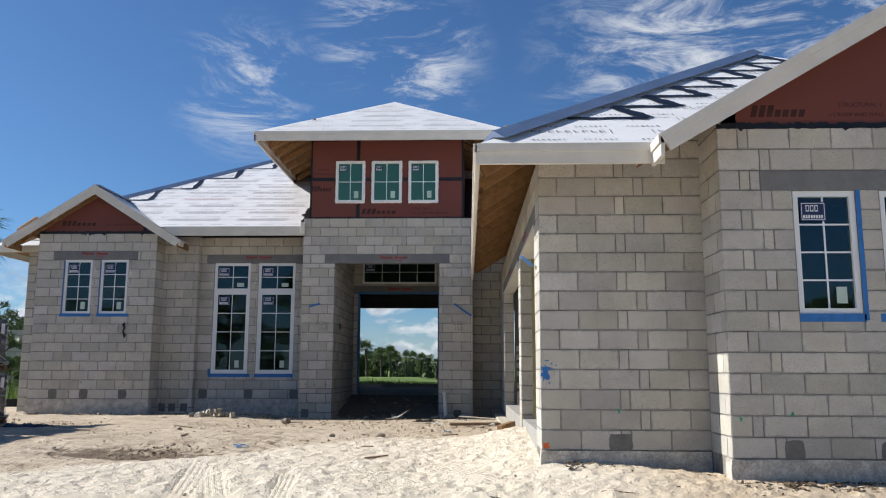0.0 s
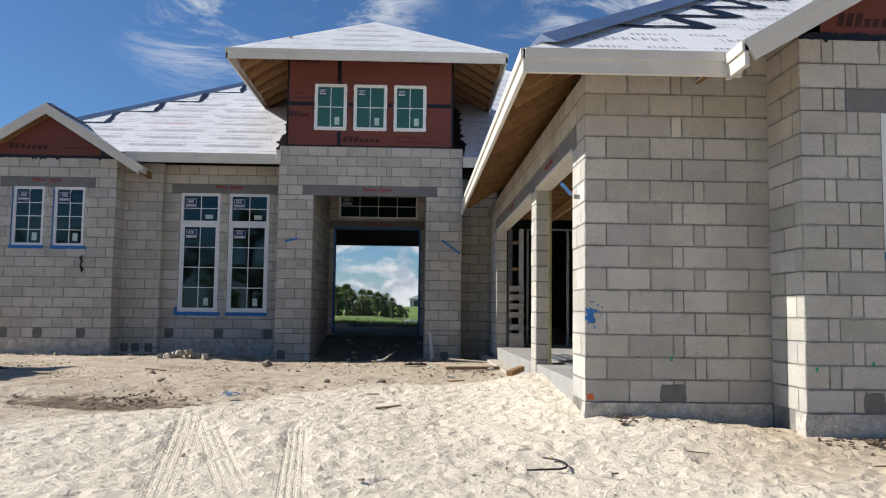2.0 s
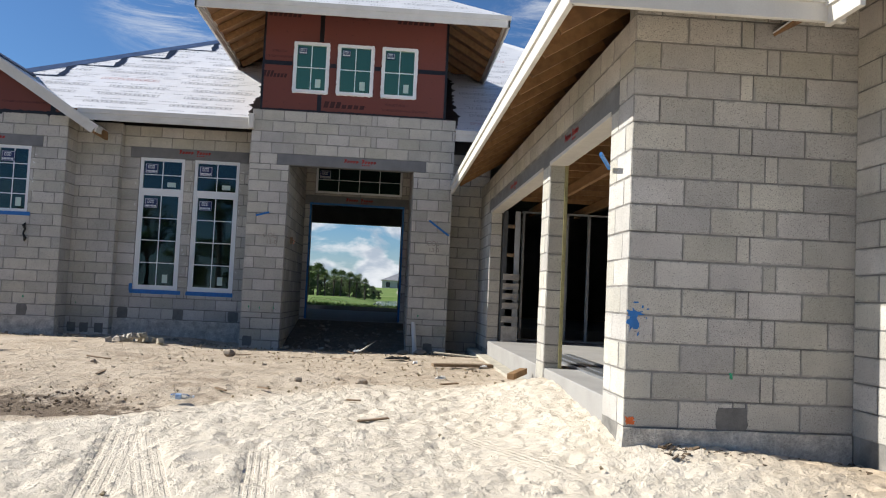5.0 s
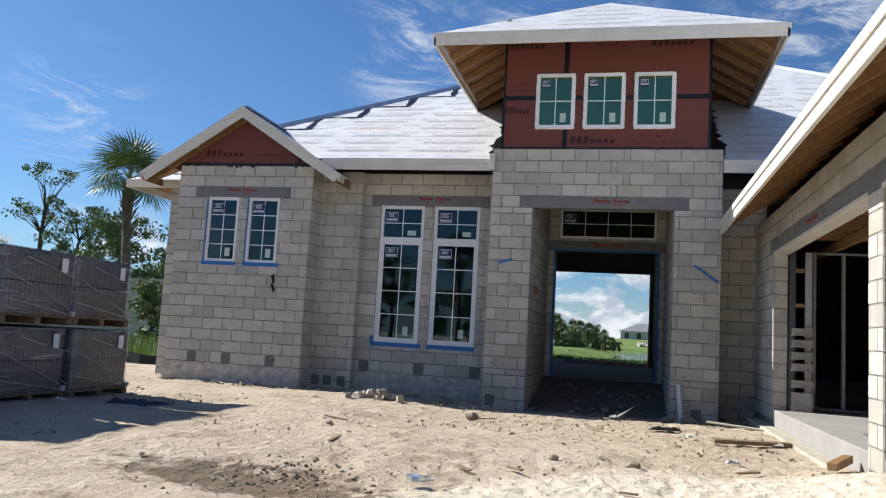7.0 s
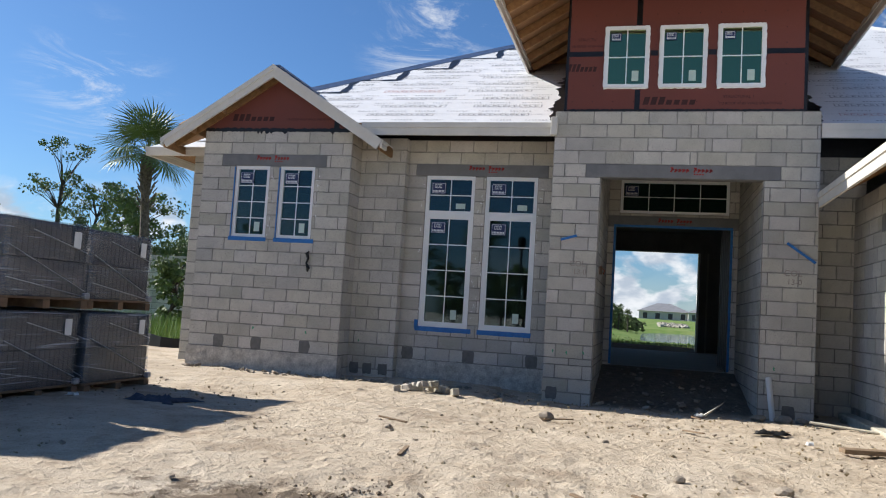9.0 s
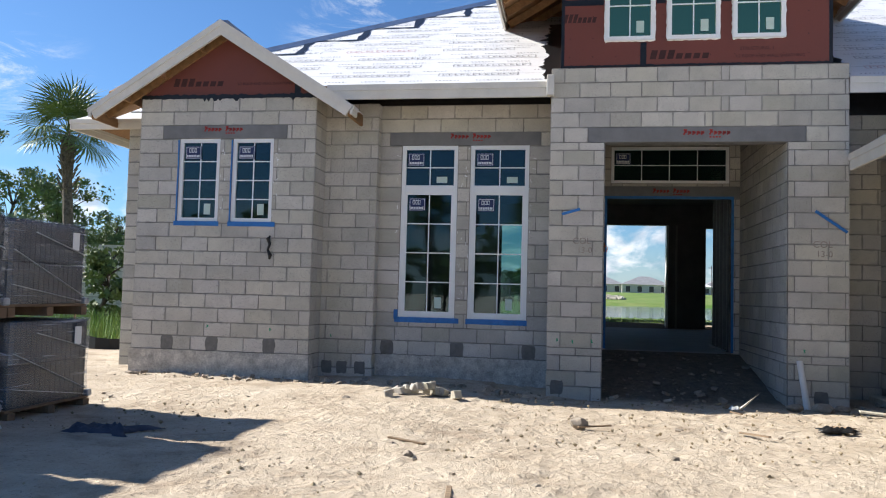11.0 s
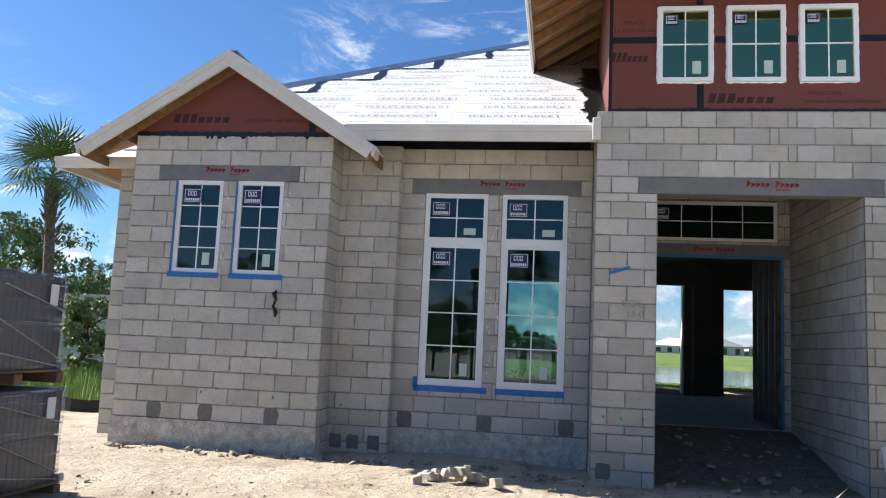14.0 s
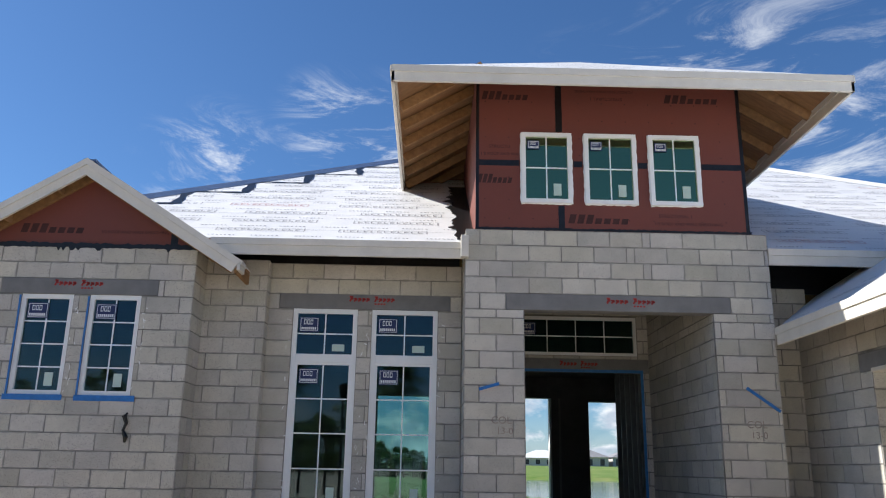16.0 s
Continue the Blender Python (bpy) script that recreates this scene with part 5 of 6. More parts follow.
for i, x in enumerate((-3.60, -0.3)):
    blotch(tower, x, 18.0, 0.31, 0.18, 0.19, 20 + i, M_PATCH, DAMP)
for i, x in enumerate((-6.95, -6.72, -6.45)):
    blotch(pilaster, x, 18.57, 0.40, 0.17, 0.19, 30 + i, M_PATCH, DAMP)
blotch(garage_front, 1.495, 8.873, 0.468, 0.25, 0.20, 41, M_PATCH, DAMP)
blotch(bay, 2.98, 8.228, 0.47, 0.2, 0.19, 42, M_PATCH, DAMP)
blotch(bay, 3.9, 8.228, 0.46, 0.26, 0.2, 43, M_PATCH, DAMP)
M_ORANGE = material("orange_spray", (0.75, 0.16, 0.04), 0.7, tint=0.2, scale=20, bump=0)
M_GREEN = material("green_spray", (0.05, 0.42, 0.22), 0.7, tint=0.2, scale=20, bump=0)
blotch(garage_front, 0.735, 8.873, 1.17, 0.10, 0.17, 50, M_BTAPE, "splash of blue paint", "paint", 0.002, 0.6)
blotch(garage_front, 0.755, 8.873, 1.22, 0.16, 0.05, 51, M_BTAPE, "splash of blue paint", "paint", 0.0025, 0.7)
blotch(garage_front, 0.735, 8.873, 0.44, 0.085, 0.075, 52, M_ORANGE, "orange spray mark", "paint", 0.002, 0.5)
for i, (w, x, z, y) in enumerate(((garage_front, 1.48, 0.79, 8.873), (bay, 2.98, 0.8, 8.228), (bay, 2.5, 0.75, 8.228), (bay, 3.9, 0.8, 8.228), (tower, -3.6, 0.93, 18.0), (tower, -3.4, 0.92, 18.0), (tower, -3.15, 0.93, 18.0), (tower, -0.5, 0.9, 18.0), (wing, -8.6, 0.95, 18.09), (wing, -7.65, 0.93, 18.09), (pilaster, -6.9, 0.85, 18.57))):
    blotch(w, x, y, z, 0.035, 0.06, 60 + i, M_GREEN, "small green spray mark", "paint", 0.002, 0.7)
ribbon = part("blue_ribbon", beam((-3.57, 17.985, 2.63), (-3.33, 17.975, 2.70), 0.012, 0.035), M_BTAPE)
tagged(ribbon, "strip of blue tape stuck to the entry pier", "tape", "tape strips on the piers")
ribbon = part("blue_ribbon", beam((-0.36, 17.985, 2.70), (0.02, 17.98, 2.43), 0.012, 0.035), M_BTAPE)
tagged(ribbon, "slanting strip of blue tape on the entry pier", "tape", "tape strips on the piers")
ribbon = part("blue_ribbon", beam((0.66, 9.38, 2.38), (0.52, 9.12, 2.44), 0.02, 0.03), M_BTAPE)
tagged(ribbon, "strip of blue tape on the garage pier", "tape", "tape strips on the piers")

# dabs of white sealant beside the windows, drops of paint on the garage
rs = random.Random(77)
for wall, y, xs, z0, z1 in ((main, 18.765, (-5.99, -5.06, -4.97, -4.02), 1.3, 3.65), (wing, 18.085, (-8.47, -7.66), 2.5, 3.6)):
    bm = bmesh.new()
    for x in xs:
        for i in range(11):
            px, pz, l, w = x + rs.uniform(-0.035, 0.05), rs.uniform(z0, z1), rs.uniform(0.015, 0.06), rs.uniform(0.004, 0.010)
            a = rs.choice((0.3, 1.2, 1.5, 2.0))
            add_box(bm, -l / 2, l / 2, 0, 0.004, -w / 2, w / 2, Matrix.Translation((px, y, pz)) @ Matrix.Rotation(a, 4, "Y"))
    ob = part("sealant_dab", bm, M_VINYL, wall, "small white dabs of sealant")
    ob["kind"] = "stuff"
for i, (dx, dz, w, h) in enumerate(((0.07, 0.10, 0.02, 0.025), (0.11, 0.085, 0.03, 0.012), (0.02, 0.13, 0.05, 0.014), (0.10, 0.02, 0.012, 0.012), (-0.02, 0.07, 0.014, 0.05), (0.04, -0.10, 0.015, 0.04))):
    blotch(garage_front, 0.735 + max(dx, 0), 8.873, 1.17 + dz, w, h, 90 + i, M_BTAPE, "drop of blue paint", "paint", 0.002, 0.5)

# ---- materials of loose things ----
M_BUCK = material("treated_timber", (0.42, 0.37, 0.18), 0.8, tint=0.15, scale=6, grain=50, bump=0.2)
M_STONE = material("brown_stone", (0.36, 0.30, 0.23), 0.9, tint=0.2, scale=12, grain=60, bump=0.6)
M_RUBBLE = material("pale_block_rubble", (0.50, 0.46, 0.40), 0.92, tint=0.15, scale=9, grain=80, bump=0.6, per_piece=0.2)
M_PLANK = material("weathered_plank", (0.30, 0.21, 0.13), 0.85, tint=0.2, scale=6, grain=60, bump=0.4, stretch=(1, 5, 5))
M_NEWWOOD = material("fresh_offcut", (0.30, 0.175, 0.08), 0.75, tint=0.15, scale=6, grain=50, bump=0.3, stretch=(3, 3, 1))

# ---- garage interior ----
M_GALV = material("dull_galvanised_stud", (0.46, 0.47, 0.48), 0.55, metal=0.25, tint=0.1, scale=8, grain=40, bump=0.1)
tagged(part("ceiling_garage", box(0.9, 8.0, 9.1, 18.7, 3.36, 3.38), M_PLY), "bare wooden deck over the garage", "ceiling", kind="structure")
joists = thing("ceiling_joists", "row of bare timber ceiling joists in the garage", "joists", kind="structure")
for i in range(14):
    part("joist", box(0.9, 4.2, 9.5 + 0.6 * i, 9.54 + 0.6 * i, 3.06, 3.34), M_WOOD, joists)
for i in range(3):
    part("bearer", box(1.6 + 0.9 * i, 1.66 + 0.9 * i, 9.2, 18.6, 2.92, 3.06), M_WOOD, joists)


def stud_wall(name, label, x, y0, y1, z0, z1, step, mat, group="", along="y"):
    w = thing(name, label, "stud wall", group)
    k = int((y1 - y0) / step)
    for i in range(k + 1):
        v = y0 + step * i
        if along == "y":
            bm = box(x, x + 0.09, v, v + 0.04, z0 + 0.03, z1 - 0.03)
        else:
            bm = box(v, v + 0.04, x, x + 0.09, z0 + 0.03, z1 - 0.03)
        part("stud", bm, mat, w)
    for zz in (z0, z1 - 0.03):
        part("track", box(x - 0.002, x + 0.092, y0 - 0.01, y1 + 0.05, zz, zz + 0.03) if along == "y" else box(y0 - 0.01, y1 + 0.05, x - 0.002, x + 0.092, zz, zz + 0.03), mat, w)
    return w


stud_wall("stud_wall", "open metal stud partition standing in the garage", 2.6, 9.4, 15.4, 0.545, 2.92, 0.41, M_GALV, "garage partitions")
stud_wall("stud_wall", "open metal stud partition standing in the garage", 3.4, 11.0, 18.2, 0.545, 2.92, 0.41, M_GALV, "garage partitions")
stud_wall("stud_wall", "open metal stud partition standing in the garage", 17.7, 1.35, 3.3, 0.545, 2.92, 0.41, M_GALV, "garage partitions", "x")
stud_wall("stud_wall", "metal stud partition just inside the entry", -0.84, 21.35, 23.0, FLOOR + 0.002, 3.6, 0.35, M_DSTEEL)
for i, y in enumerate((13.9, 14.2)):
    post = thing("timber_post", "bare orange-brown timber post in the garage", "post", "garage posts", at=(3.05, y, 0.543))
    part("shaft", box(0, 0.14, 0, 0.09, 0, 2.38, 0.004), M_WOOD, post)
    part("side_board", box(-0.04, -0.002, 0, 0.09, 0, 2.38, 0.003), M_WOOD, post)
sheet = thing("metal_track_bundle", "bundle of galvanised tracks lying on the garage slab", "metal track", at=(1.05, 11.3, 0.543))
for i in range(4):
    part("track", box(0.10 * i, 0.10 * i + 0.085, -0.6 + 0.1 * i, 2.6, 0, 0.03 + 0.012 * (i % 2), 0.003), M_STEEL, sheet)
M_NOGGIN = material("rough_noggin", (0.32, 0.21, 0.12), 0.8, tint=0.15, scale=6, grain=50, bump=0.2)
M_TRAY = material("dusty_tray_steel", (0.42, 0.39, 0.35), 0.6, tint=0.15, scale=8, grain=40, bump=0.2)
rack = thing("slat_rack", "rack of pale steel trays fixed between metal studs", "rack", at=(0.90, 17.14, 0.545))
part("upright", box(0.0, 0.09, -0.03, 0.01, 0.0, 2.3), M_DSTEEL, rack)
part("upright", box(0.22, 0.31, -0.03, 0.01, 0.0, 2.3), M_GALV, rack)
for z in (1.49, 2.0):
    part("bridging", box(0.09, 0.24, -0.028, 0.005, z, z + 0.06), M_NOGGIN, rack, "short wooden bridging piece")


def tray(z, h):
    """A shallow folded steel box with returned lips."""
    bm = box(0.03, 0.31, -0.10, -0.092, z, z + h)
    add_box(bm, 0.03, 0.31, -0.0915, -0.031, z, z + 0.01)
    add_box(bm, 0.03, 0.31, -0.125, -0.101, z + h - 0.012, z + h)
    add_box(bm, 0.03, 0.31, -0.125, -0.101, z, z + 0.012)
    add_box(bm, 0.302, 0.31, -0.125, -0.101, z + 0.013, z + h - 0.013)
    return bm


part("base_box", tray(0.0, 0.269), M_TRAY, rack, "deep pale box at the foot")
for z in (0.337, 0.573, 0.738, 0.912, 1.081):
    part("tray", tray(z, 0.105), M_TRAY, rack)
for y0, y1, name in ((11.935, 11.965, "door_buck"), (12.318, 12.348, "door_buck"), (17.13, 17.16, "door_buck")):
    b = part(name, box(0.848, 0.884, y0 - (0.05 if y0 < 12 else 0), y1 - (0.05 if y0 < 12 else 0), 0.545, 2.815), M_BUCK)
    tagged(b, "treated timber buck on the doorway side", "door buck", "door bucks", kind="structure")
apron = part("kerb_strip", box(0.50, 0.70, 12.6, 18.7, -0.1, 0.315, 0.012), M_RUBBLE)
tagged(apron, "rough concrete footing ledge beside the garage", "footing", kind="structure")

tagged(part("wall_garage_partition", box(3.56, 3.58, 9.3, 18.5, 0.55, 3.04), M_PLY), "brown board partition behind the garage studs", "wall", kind="structure")

# ---- entry ----
outlet = thing("junction_box", "small pale electrical box with wires on the recess wall", "electrical box", at=(-3.017, 18.75, 2.16))
part("box_body", box(0.0, 0.05, -0.045, 0.045, 0, 0.13, 0.004), M_PALLET, outlet)
part("wire", tube([(0.05, 0, 0.09), (0.09, 0.01, 0.06), (0.07, -0.02, 0.0)], 0.006, 5), M_ORANGE, outlet)
cord = thing("black_strap", "black rubber strap hanging from the wing wall", "strap", at=(-7.72, 18.09, 1.93))
part("strap_body", tube([(0.03, -0.02, 0.34), (0.0, -0.035, 0.30), (0.03, -0.03, 0.22), (0.0, -0.03, 0.14), (0.04, -0.03, 0.06), (0.03, -0.03, 0.0)], [0.012, 0.03, 0.02, 0.016, 0.03, 0.012], 6), M_BLACK, cord)
pipe = thing("plastic_pipe", "short white plastic pipe leaning at the entry pier", "pipe", at=(-0.55, 17.80, 0.2))
part("pipe_body", tube([(0.02, -0.06, 0.0), (-0.03, 0.10, 0.58)], 0.04, 12), M_PVC, pipe)

# ---- loose things on the ground ----


def stone(name, label, category, x, y, size, mat, seed, flat=0.7, group="", jag=0.35):
    bm = bmesh.new()
    bmesh.ops.create_icosphere(bm, subdivisions=2, radius=size)
    off = Vector((seed * 3.1, seed * 1.7, 0))
    for v in bm.verts:
        v.co *= 1 + jag * noise.noise(v.co / size * 1.3 + off)
        v.co.z *= flat
    bmesh.ops.translate(bm, verts=bm.verts[:], vec=(0, 0, size * flat * 0.5))
    ob = part(name, bm, mat)
    ob.location = (x, y, ground_height(x, y) + 0.0)
    return tagged(ob, label, category, group)


rr_ = random.Random(11)
for i in range(22):
    x, y = -5.12 + rr_.gauss(0, 0.2), 16.55 + rr_.gauss(0, 0.12)
    w, d, h = rr_.uniform(0.07, 0.17), rr_.uniform(0.06, 0.12), rr_.uniform(0.06, 0.10)
    bm = box(-w / 2, w / 2, -d / 2, d / 2, 0, h)
    for v in bm.verts:
        v.co += Vector((rr_.uniform(-1, 1), rr_.uniform(-1, 1), rr_.uniform(-1, 1))) * 0.012
    bevelled(bm, 0.006)
    ob = part("block_fragment", bm, M_RUBBLE)
    lift = 0.07 if abs(x + 5.12) < 0.15 and abs(y - 16.55) < 0.1 else 0.0
    ob.matrix_basis = pose(x, y, ground_height(x, y) + 0.025 + lift, rr_.uniform(-14, 14), rr_.uniform(-14, 14), rr_.uniform(0, 180))
    tagged(ob, "broken piece of grey block in a small heap", "rubble", "rubble heap")
for i, (x, y, s) in enumerate(((-3.32, 14.98, 0.085), (-5.9, 16.0, 0.05), (-2.0, 12.1, 0.045), (-1.3, 12.0, 0.07), (-4.6, 13.2, 0.04), (-2.6, 13.6, 0.035), (-3.6, 12.4, 0.04))):
    stone("stone", "rounded brownish stone lying on the dirt", "stone", x, y, s, M_STONE, i + 1, group="stones on the dirt")
for i, (x, y, s) in enumerate(((-0.75, 17.45, 0.10), (-0.45, 17.40, 0.12), (-0.2, 17.5, 0.09), (0.05, 17.35, 0.07))):
    stone("concrete_lump", "lump of grey spilt concrete beside the pier", "concrete lump", x, y, s, M_STONE, 30 + i, 0.5, "spilt concrete")
plank = part("plank", box(-0.45, 0.45, -0.06, 0.06, 0, 0.045, 0.004), M_PLANK)
plank.matrix_basis = pose(0.05, 14.58, ground_height(0.05, 14.58) + 0.01, 2, 0, 14)
tagged(plank, "weathered brown plank lying on the dirt", "plank", "planks on the dirt")
plank = part("plank", box(-0.2, 0.2, -0.045, 0.045, 0, 0.07, 0.005), M_NEWWOOD)
plank.matrix_basis = pose(0.50, 12.5, ground_height(0.5, 12.5) + 0.03, 0, -6, 58)
tagged(plank, "short fresh timber offcut against the footing", "plank", "planks on the dirt")
plank = part("plank", box(-0.5, 0.5, -0.07, 0.07, 0, 0.02, 0.003), M_RUBBLE)
plank.matrix_basis = pose(0.25, 16.7, ground_height(0.25, 16.7) + 0.02, 0, 3, -14)
tagged(plank, "pale flat board lying by the pier", "plank", "planks on the dirt")
for i in range(16):
    x, y = rr_.uniform(-7, 0.3), rr_.uniform(9.5, 17.2)
    l = rr_.uniform(0.06, 0.2)
    b = part("wood_scrap", box(-l, l, -0.018, 0.018, 0, 0.014, 0.002), M_PLANK)
    b.matrix_basis = pose(x, y, ground_height(x, y) + 0.012, rr_.uniform(-6, 6), rr_.uniform(-6, 6), rr_.uniform(0, 180))
    tagged(b, "small scrap of brown wood on the dirt", "wood scrap", "wood scraps")


def crumpled(name, label, category, x, y, w, d, h, mat, seed, group=""):
    bm = bmesh.new()
    bmesh.ops.create_grid(bm, x_segments=14, y_segments=12, size=0.5)
    for v in bm.verts:
        e = max(0.0, 1 - max(abs(v.co.x), abs(v.co.y)) * 2)
        k = 0.75 + 0.5 * noise.noise(Vector((v.co.x * 3, v.co.y * 3, seed)))
        v.co = Vector((v.co.x * w * k, v.co.y * d * k, h * (0.15 + abs(noise.noise(Vector((v.co.x * 7, v.co.y * 7, seed + 3))))) * min(1, e * 4) + 0.006))
    bm.normal_update()
    bmesh.ops.solidify(bm, geom=bm.faces[:], thickness=0.003)
    ob = part(name, bm, mat, smooth=True)
    ob.location = (x, y, ground_height(x, y) + 0.012)
    return tagged(ob, label, category, group)


M_CLOTH = material("dark_blue_sheet", (0.05, 0.06, 0.09), 0.6, tint=0.2, scale=8, bump=0.2)
M_TRASH = material("white_scrap", (0.78, 0.77, 0.73), 0.6, tint=0.05, bump=0.1)
crumpled("plastic_sheet", "crumpled dark blue plastic sheet by the pallets", "plastic sheet", -7.2, 13.4, 0.75, 0.5, 0.09, M_CLOTH, 1)
crumpled("dark_sack", "torn dark sack flattened on the dirt", "sack", -0.88, 15.45, 0.42, 0.26, 0.06, M_BLACK, 2)
for i, (x, y, s) in enumerate(((-0.38, 12.7, 0.16), (-1.55, 16.85, 0.16), (0.35, 14.6, 0.13), (-0.62, 14.75, 0.10), (-8.1, 13.2, 0.12))):
    crumpled("paper_scrap", "crumpled white scrap of paper on the ground", "paper scrap", x, y, s, s * 0.8, 0.05, M_TRASH, 5 + i, "paper scraps")
M_BLUEBAND = material("pale_blue_film", (0.36, 0.50, 0.70), 0.4, tint=0.15, scale=20, bump=0.1)
bottle = thing("water_bottle", "clear plastic water bottle with blue band lying on sand", "bottle", at=(-2.95, 10.5, ground_height(-2.95, 10.5) + 0.06))
M_CLEAR = glass_material("clear_plastic", (0.85, 0.9, 0.95), 0.1, 1.45)
part("bottle_body", tube([(0, 0, 0), (0.02, 0, 0), (0.17, 0.02, 0), (0.20, 0.025, 0), (0.23, 0.028, 0)], [0.028, 0.034, 0.030, 0.016, 0.013], 12), M_CLEAR, bottle)
bottle.scale = (0.8, 0.8, 0.8)
part("band", tube([(0.05, 0.005, 0), (0.11, 0.013, 0)], 0.0345, 12), M_BLUEBAND, bottle, "blue paper band")
part("cap", tube([(0.23, 0.028, 0), (0.25, 0.03, 0)], 0.015, 10), M_VINYL, bottle, "white cap")
hook = part("bent_rebar", tube([(-0.15, 0.0, 0.0), (-0.02, 0.0, 0.004), (0.09, 0.005, 0.006), (0.14, 0.05, 0.008), (0.165, 0.13, 0.01), (0.165, 0.24, 0.01), (0.13, 0.36, 0.008), (0.05, 0.47, 0.004), (-0.02, 0.52, 0.0)], 0.0075, 7), M_BLACK, None, "", True)
hook.location = (0.1, 7.35, ground_height(0.1, 7.35) + 0.004)
tagged(hook, "bent dark steel rod lying on the sand", "steel rod")

# crumbs, chips and clods strewn over the dirt
bm = bmesh.new()
rc = random.Random(5)
for i in range(1300):
    x, y = rc.uniform(-10, 2.2), 4.5 + 13.4 * rc.random() ** 0.8
    if y > 8.0 and x > 0.4 or (rc.random() < 0.93 and y < SAND_EDGE(x)):
        continue
    s = 0.003 + 0.016 * rc.random() ** 5
    q = Vector((x, y, ground_height(x, y) + 0.004))
    add_box(bm, -s * rc.uniform(0.6, 1.8), s * rc.uniform(0.6, 1.8), -s, s, 0, s * 0.9, Matrix.Translation(q) @ pose(0, 0, 0, rc.uniform(-30, 30), rc.uniform(-30, 30), rc.uniform(0, 180)))
tagged(part("gravel_crumbs", bm, [M_STONE]), "small clods, chips and crumbs strewn on the dirt", "debris", kind="stuff")
bm = bmesh.new()
for i in range(300):
    x = rc.uniform(-9.8, -3.8) if i % 2 else rc.uniform(-3.0, 0.6)
    y = rc.gauss(17.72, 0.16) if i % 2 else rc.uniform(17.4, 20.8)
    s = 0.008 + 0.03 * rc.random() ** 3
    add_box(bm, -s * 1.4, s * 1.4, -s, s, 0, s, Matrix.Translation((x, y, ground_height(x, y) + 0.01)) @ pose(0, 0, 0, rc.uniform(-25, 25), rc.uniform(-25, 25), rc.uniform(0, 180)))
tagged(part("mortar_droppings", bm, [M_STONE]), "mortar droppings and rubble along the wall foot", "debris", kind="stuff")

# litter, chips and twigs along the garage foot
M_LITTER = material("brown_litter", (0.17, 0.12, 0.075), 0.9, tint=0.3, scale=20, grain=60, bump=0.3)
bm = bmesh.new()
for i in range(620):
    x = rc.uniform(0.9, 5.2)
    wall_y = 8.85 if x < 2.38 else 8.2
    y = wall_y - 0.03 - abs(rc.gauss(0, 0.16)) - (0.25 * rc.random() if rc.random() < 0.2 else 0)
    s = 0.004 + 0.013 * rc.random() ** 3
    add_box(bm, -s * rc.uniform(1, 3), s * rc.uniform(1, 3), -s, s, 0, s * 0.7, Matrix.Translation((x, y, ground_height(x, y) + 0.012)) @ pose(0, 0, 0, rc.uniform(-30, 30), rc.uniform(-30, 30), rc.uniform(0, 180)))
tagged(part("wall_litter", bm, [M_LITTER]), "brown leaves, chips and crumbs along the wall foot", "debris", kind="stuff")
for x, y, l, a in ((1.25, 7.75, 0.30, -22), (1.75, 7.9, 0.22, 12), (2.2, 8.5, 0.26, 30), (0.55, 7.2, 0.14, 60), (2.6, 7.4, 0.2, -40)):
    tw = part("twig", tube([(-l / 2, 0, 0.004), (-l / 6, 0.02, 0.012), (l / 5, -0.01, 0.010), (l / 2, 0.015, 0.004)], [0.005, 0.006, 0.005, 0.003], 5), M_LITTER)
    tw.matrix_basis = pose(x, y, ground_height(x, y) + 0.008, 0, 0, a)
    tagged(tw, "thin dry brown twig lying on the sand", "twig", "twigs on the sand")

# ---- clods and pebbles on the dirt ----
M_CLOD = material("dirt_clod", (0.42, 0.335, 0.24), 0.95, tint=0.25, scale=14, grain=70, bump=0.5, per_piece=0.3)
bm = bmesh.new()
rc = random.Random(63)
for i in range(3200):
    x, y = rc.uniform(-9.5, 0.4), rc.uniform(7.0, 17.8)
    if y < SAND_EDGE(x) and rc.random() < 0.95:
        continue
    s = 0.005 + 0.016 * rc.random() ** 3.5
    z = ground_height(x, y) + s * 0.1
    ring = [bm.verts.new((x + s * rc.uniform(0.7, 1.5) * math.cos(a), y + s * rc.uniform(0.7, 1.5) * math.sin(a), z + s * rc.uniform(-0.3, 0.4))) for a in (0.2, 1.3, 2.6, 3.9, 5.2)]
    top, low = bm.verts.new((x + s * rc.uniform(-0.3, 0.3), y, z + s * rc.uniform(0.6, 1.1))), bm.verts.new((x, y, z - s))
    for k in range(5):
        bm.faces.new((ring[k], ring[(k + 1) % 5], top))
        bm.faces.new((ring[(k + 1) % 5], ring[k], low))
tagged(part("dirt_clods", bm, [M_CLOD]), "small brown dirt clods and pebbles on the ground", "debris", kind="stuff")
M_DAMP = material("damp_earth", (0.16, 0.115, 0.075), 0.95, tint=0.25, scale=14, grain=70, bump=0.5)
bm = bmesh.new()
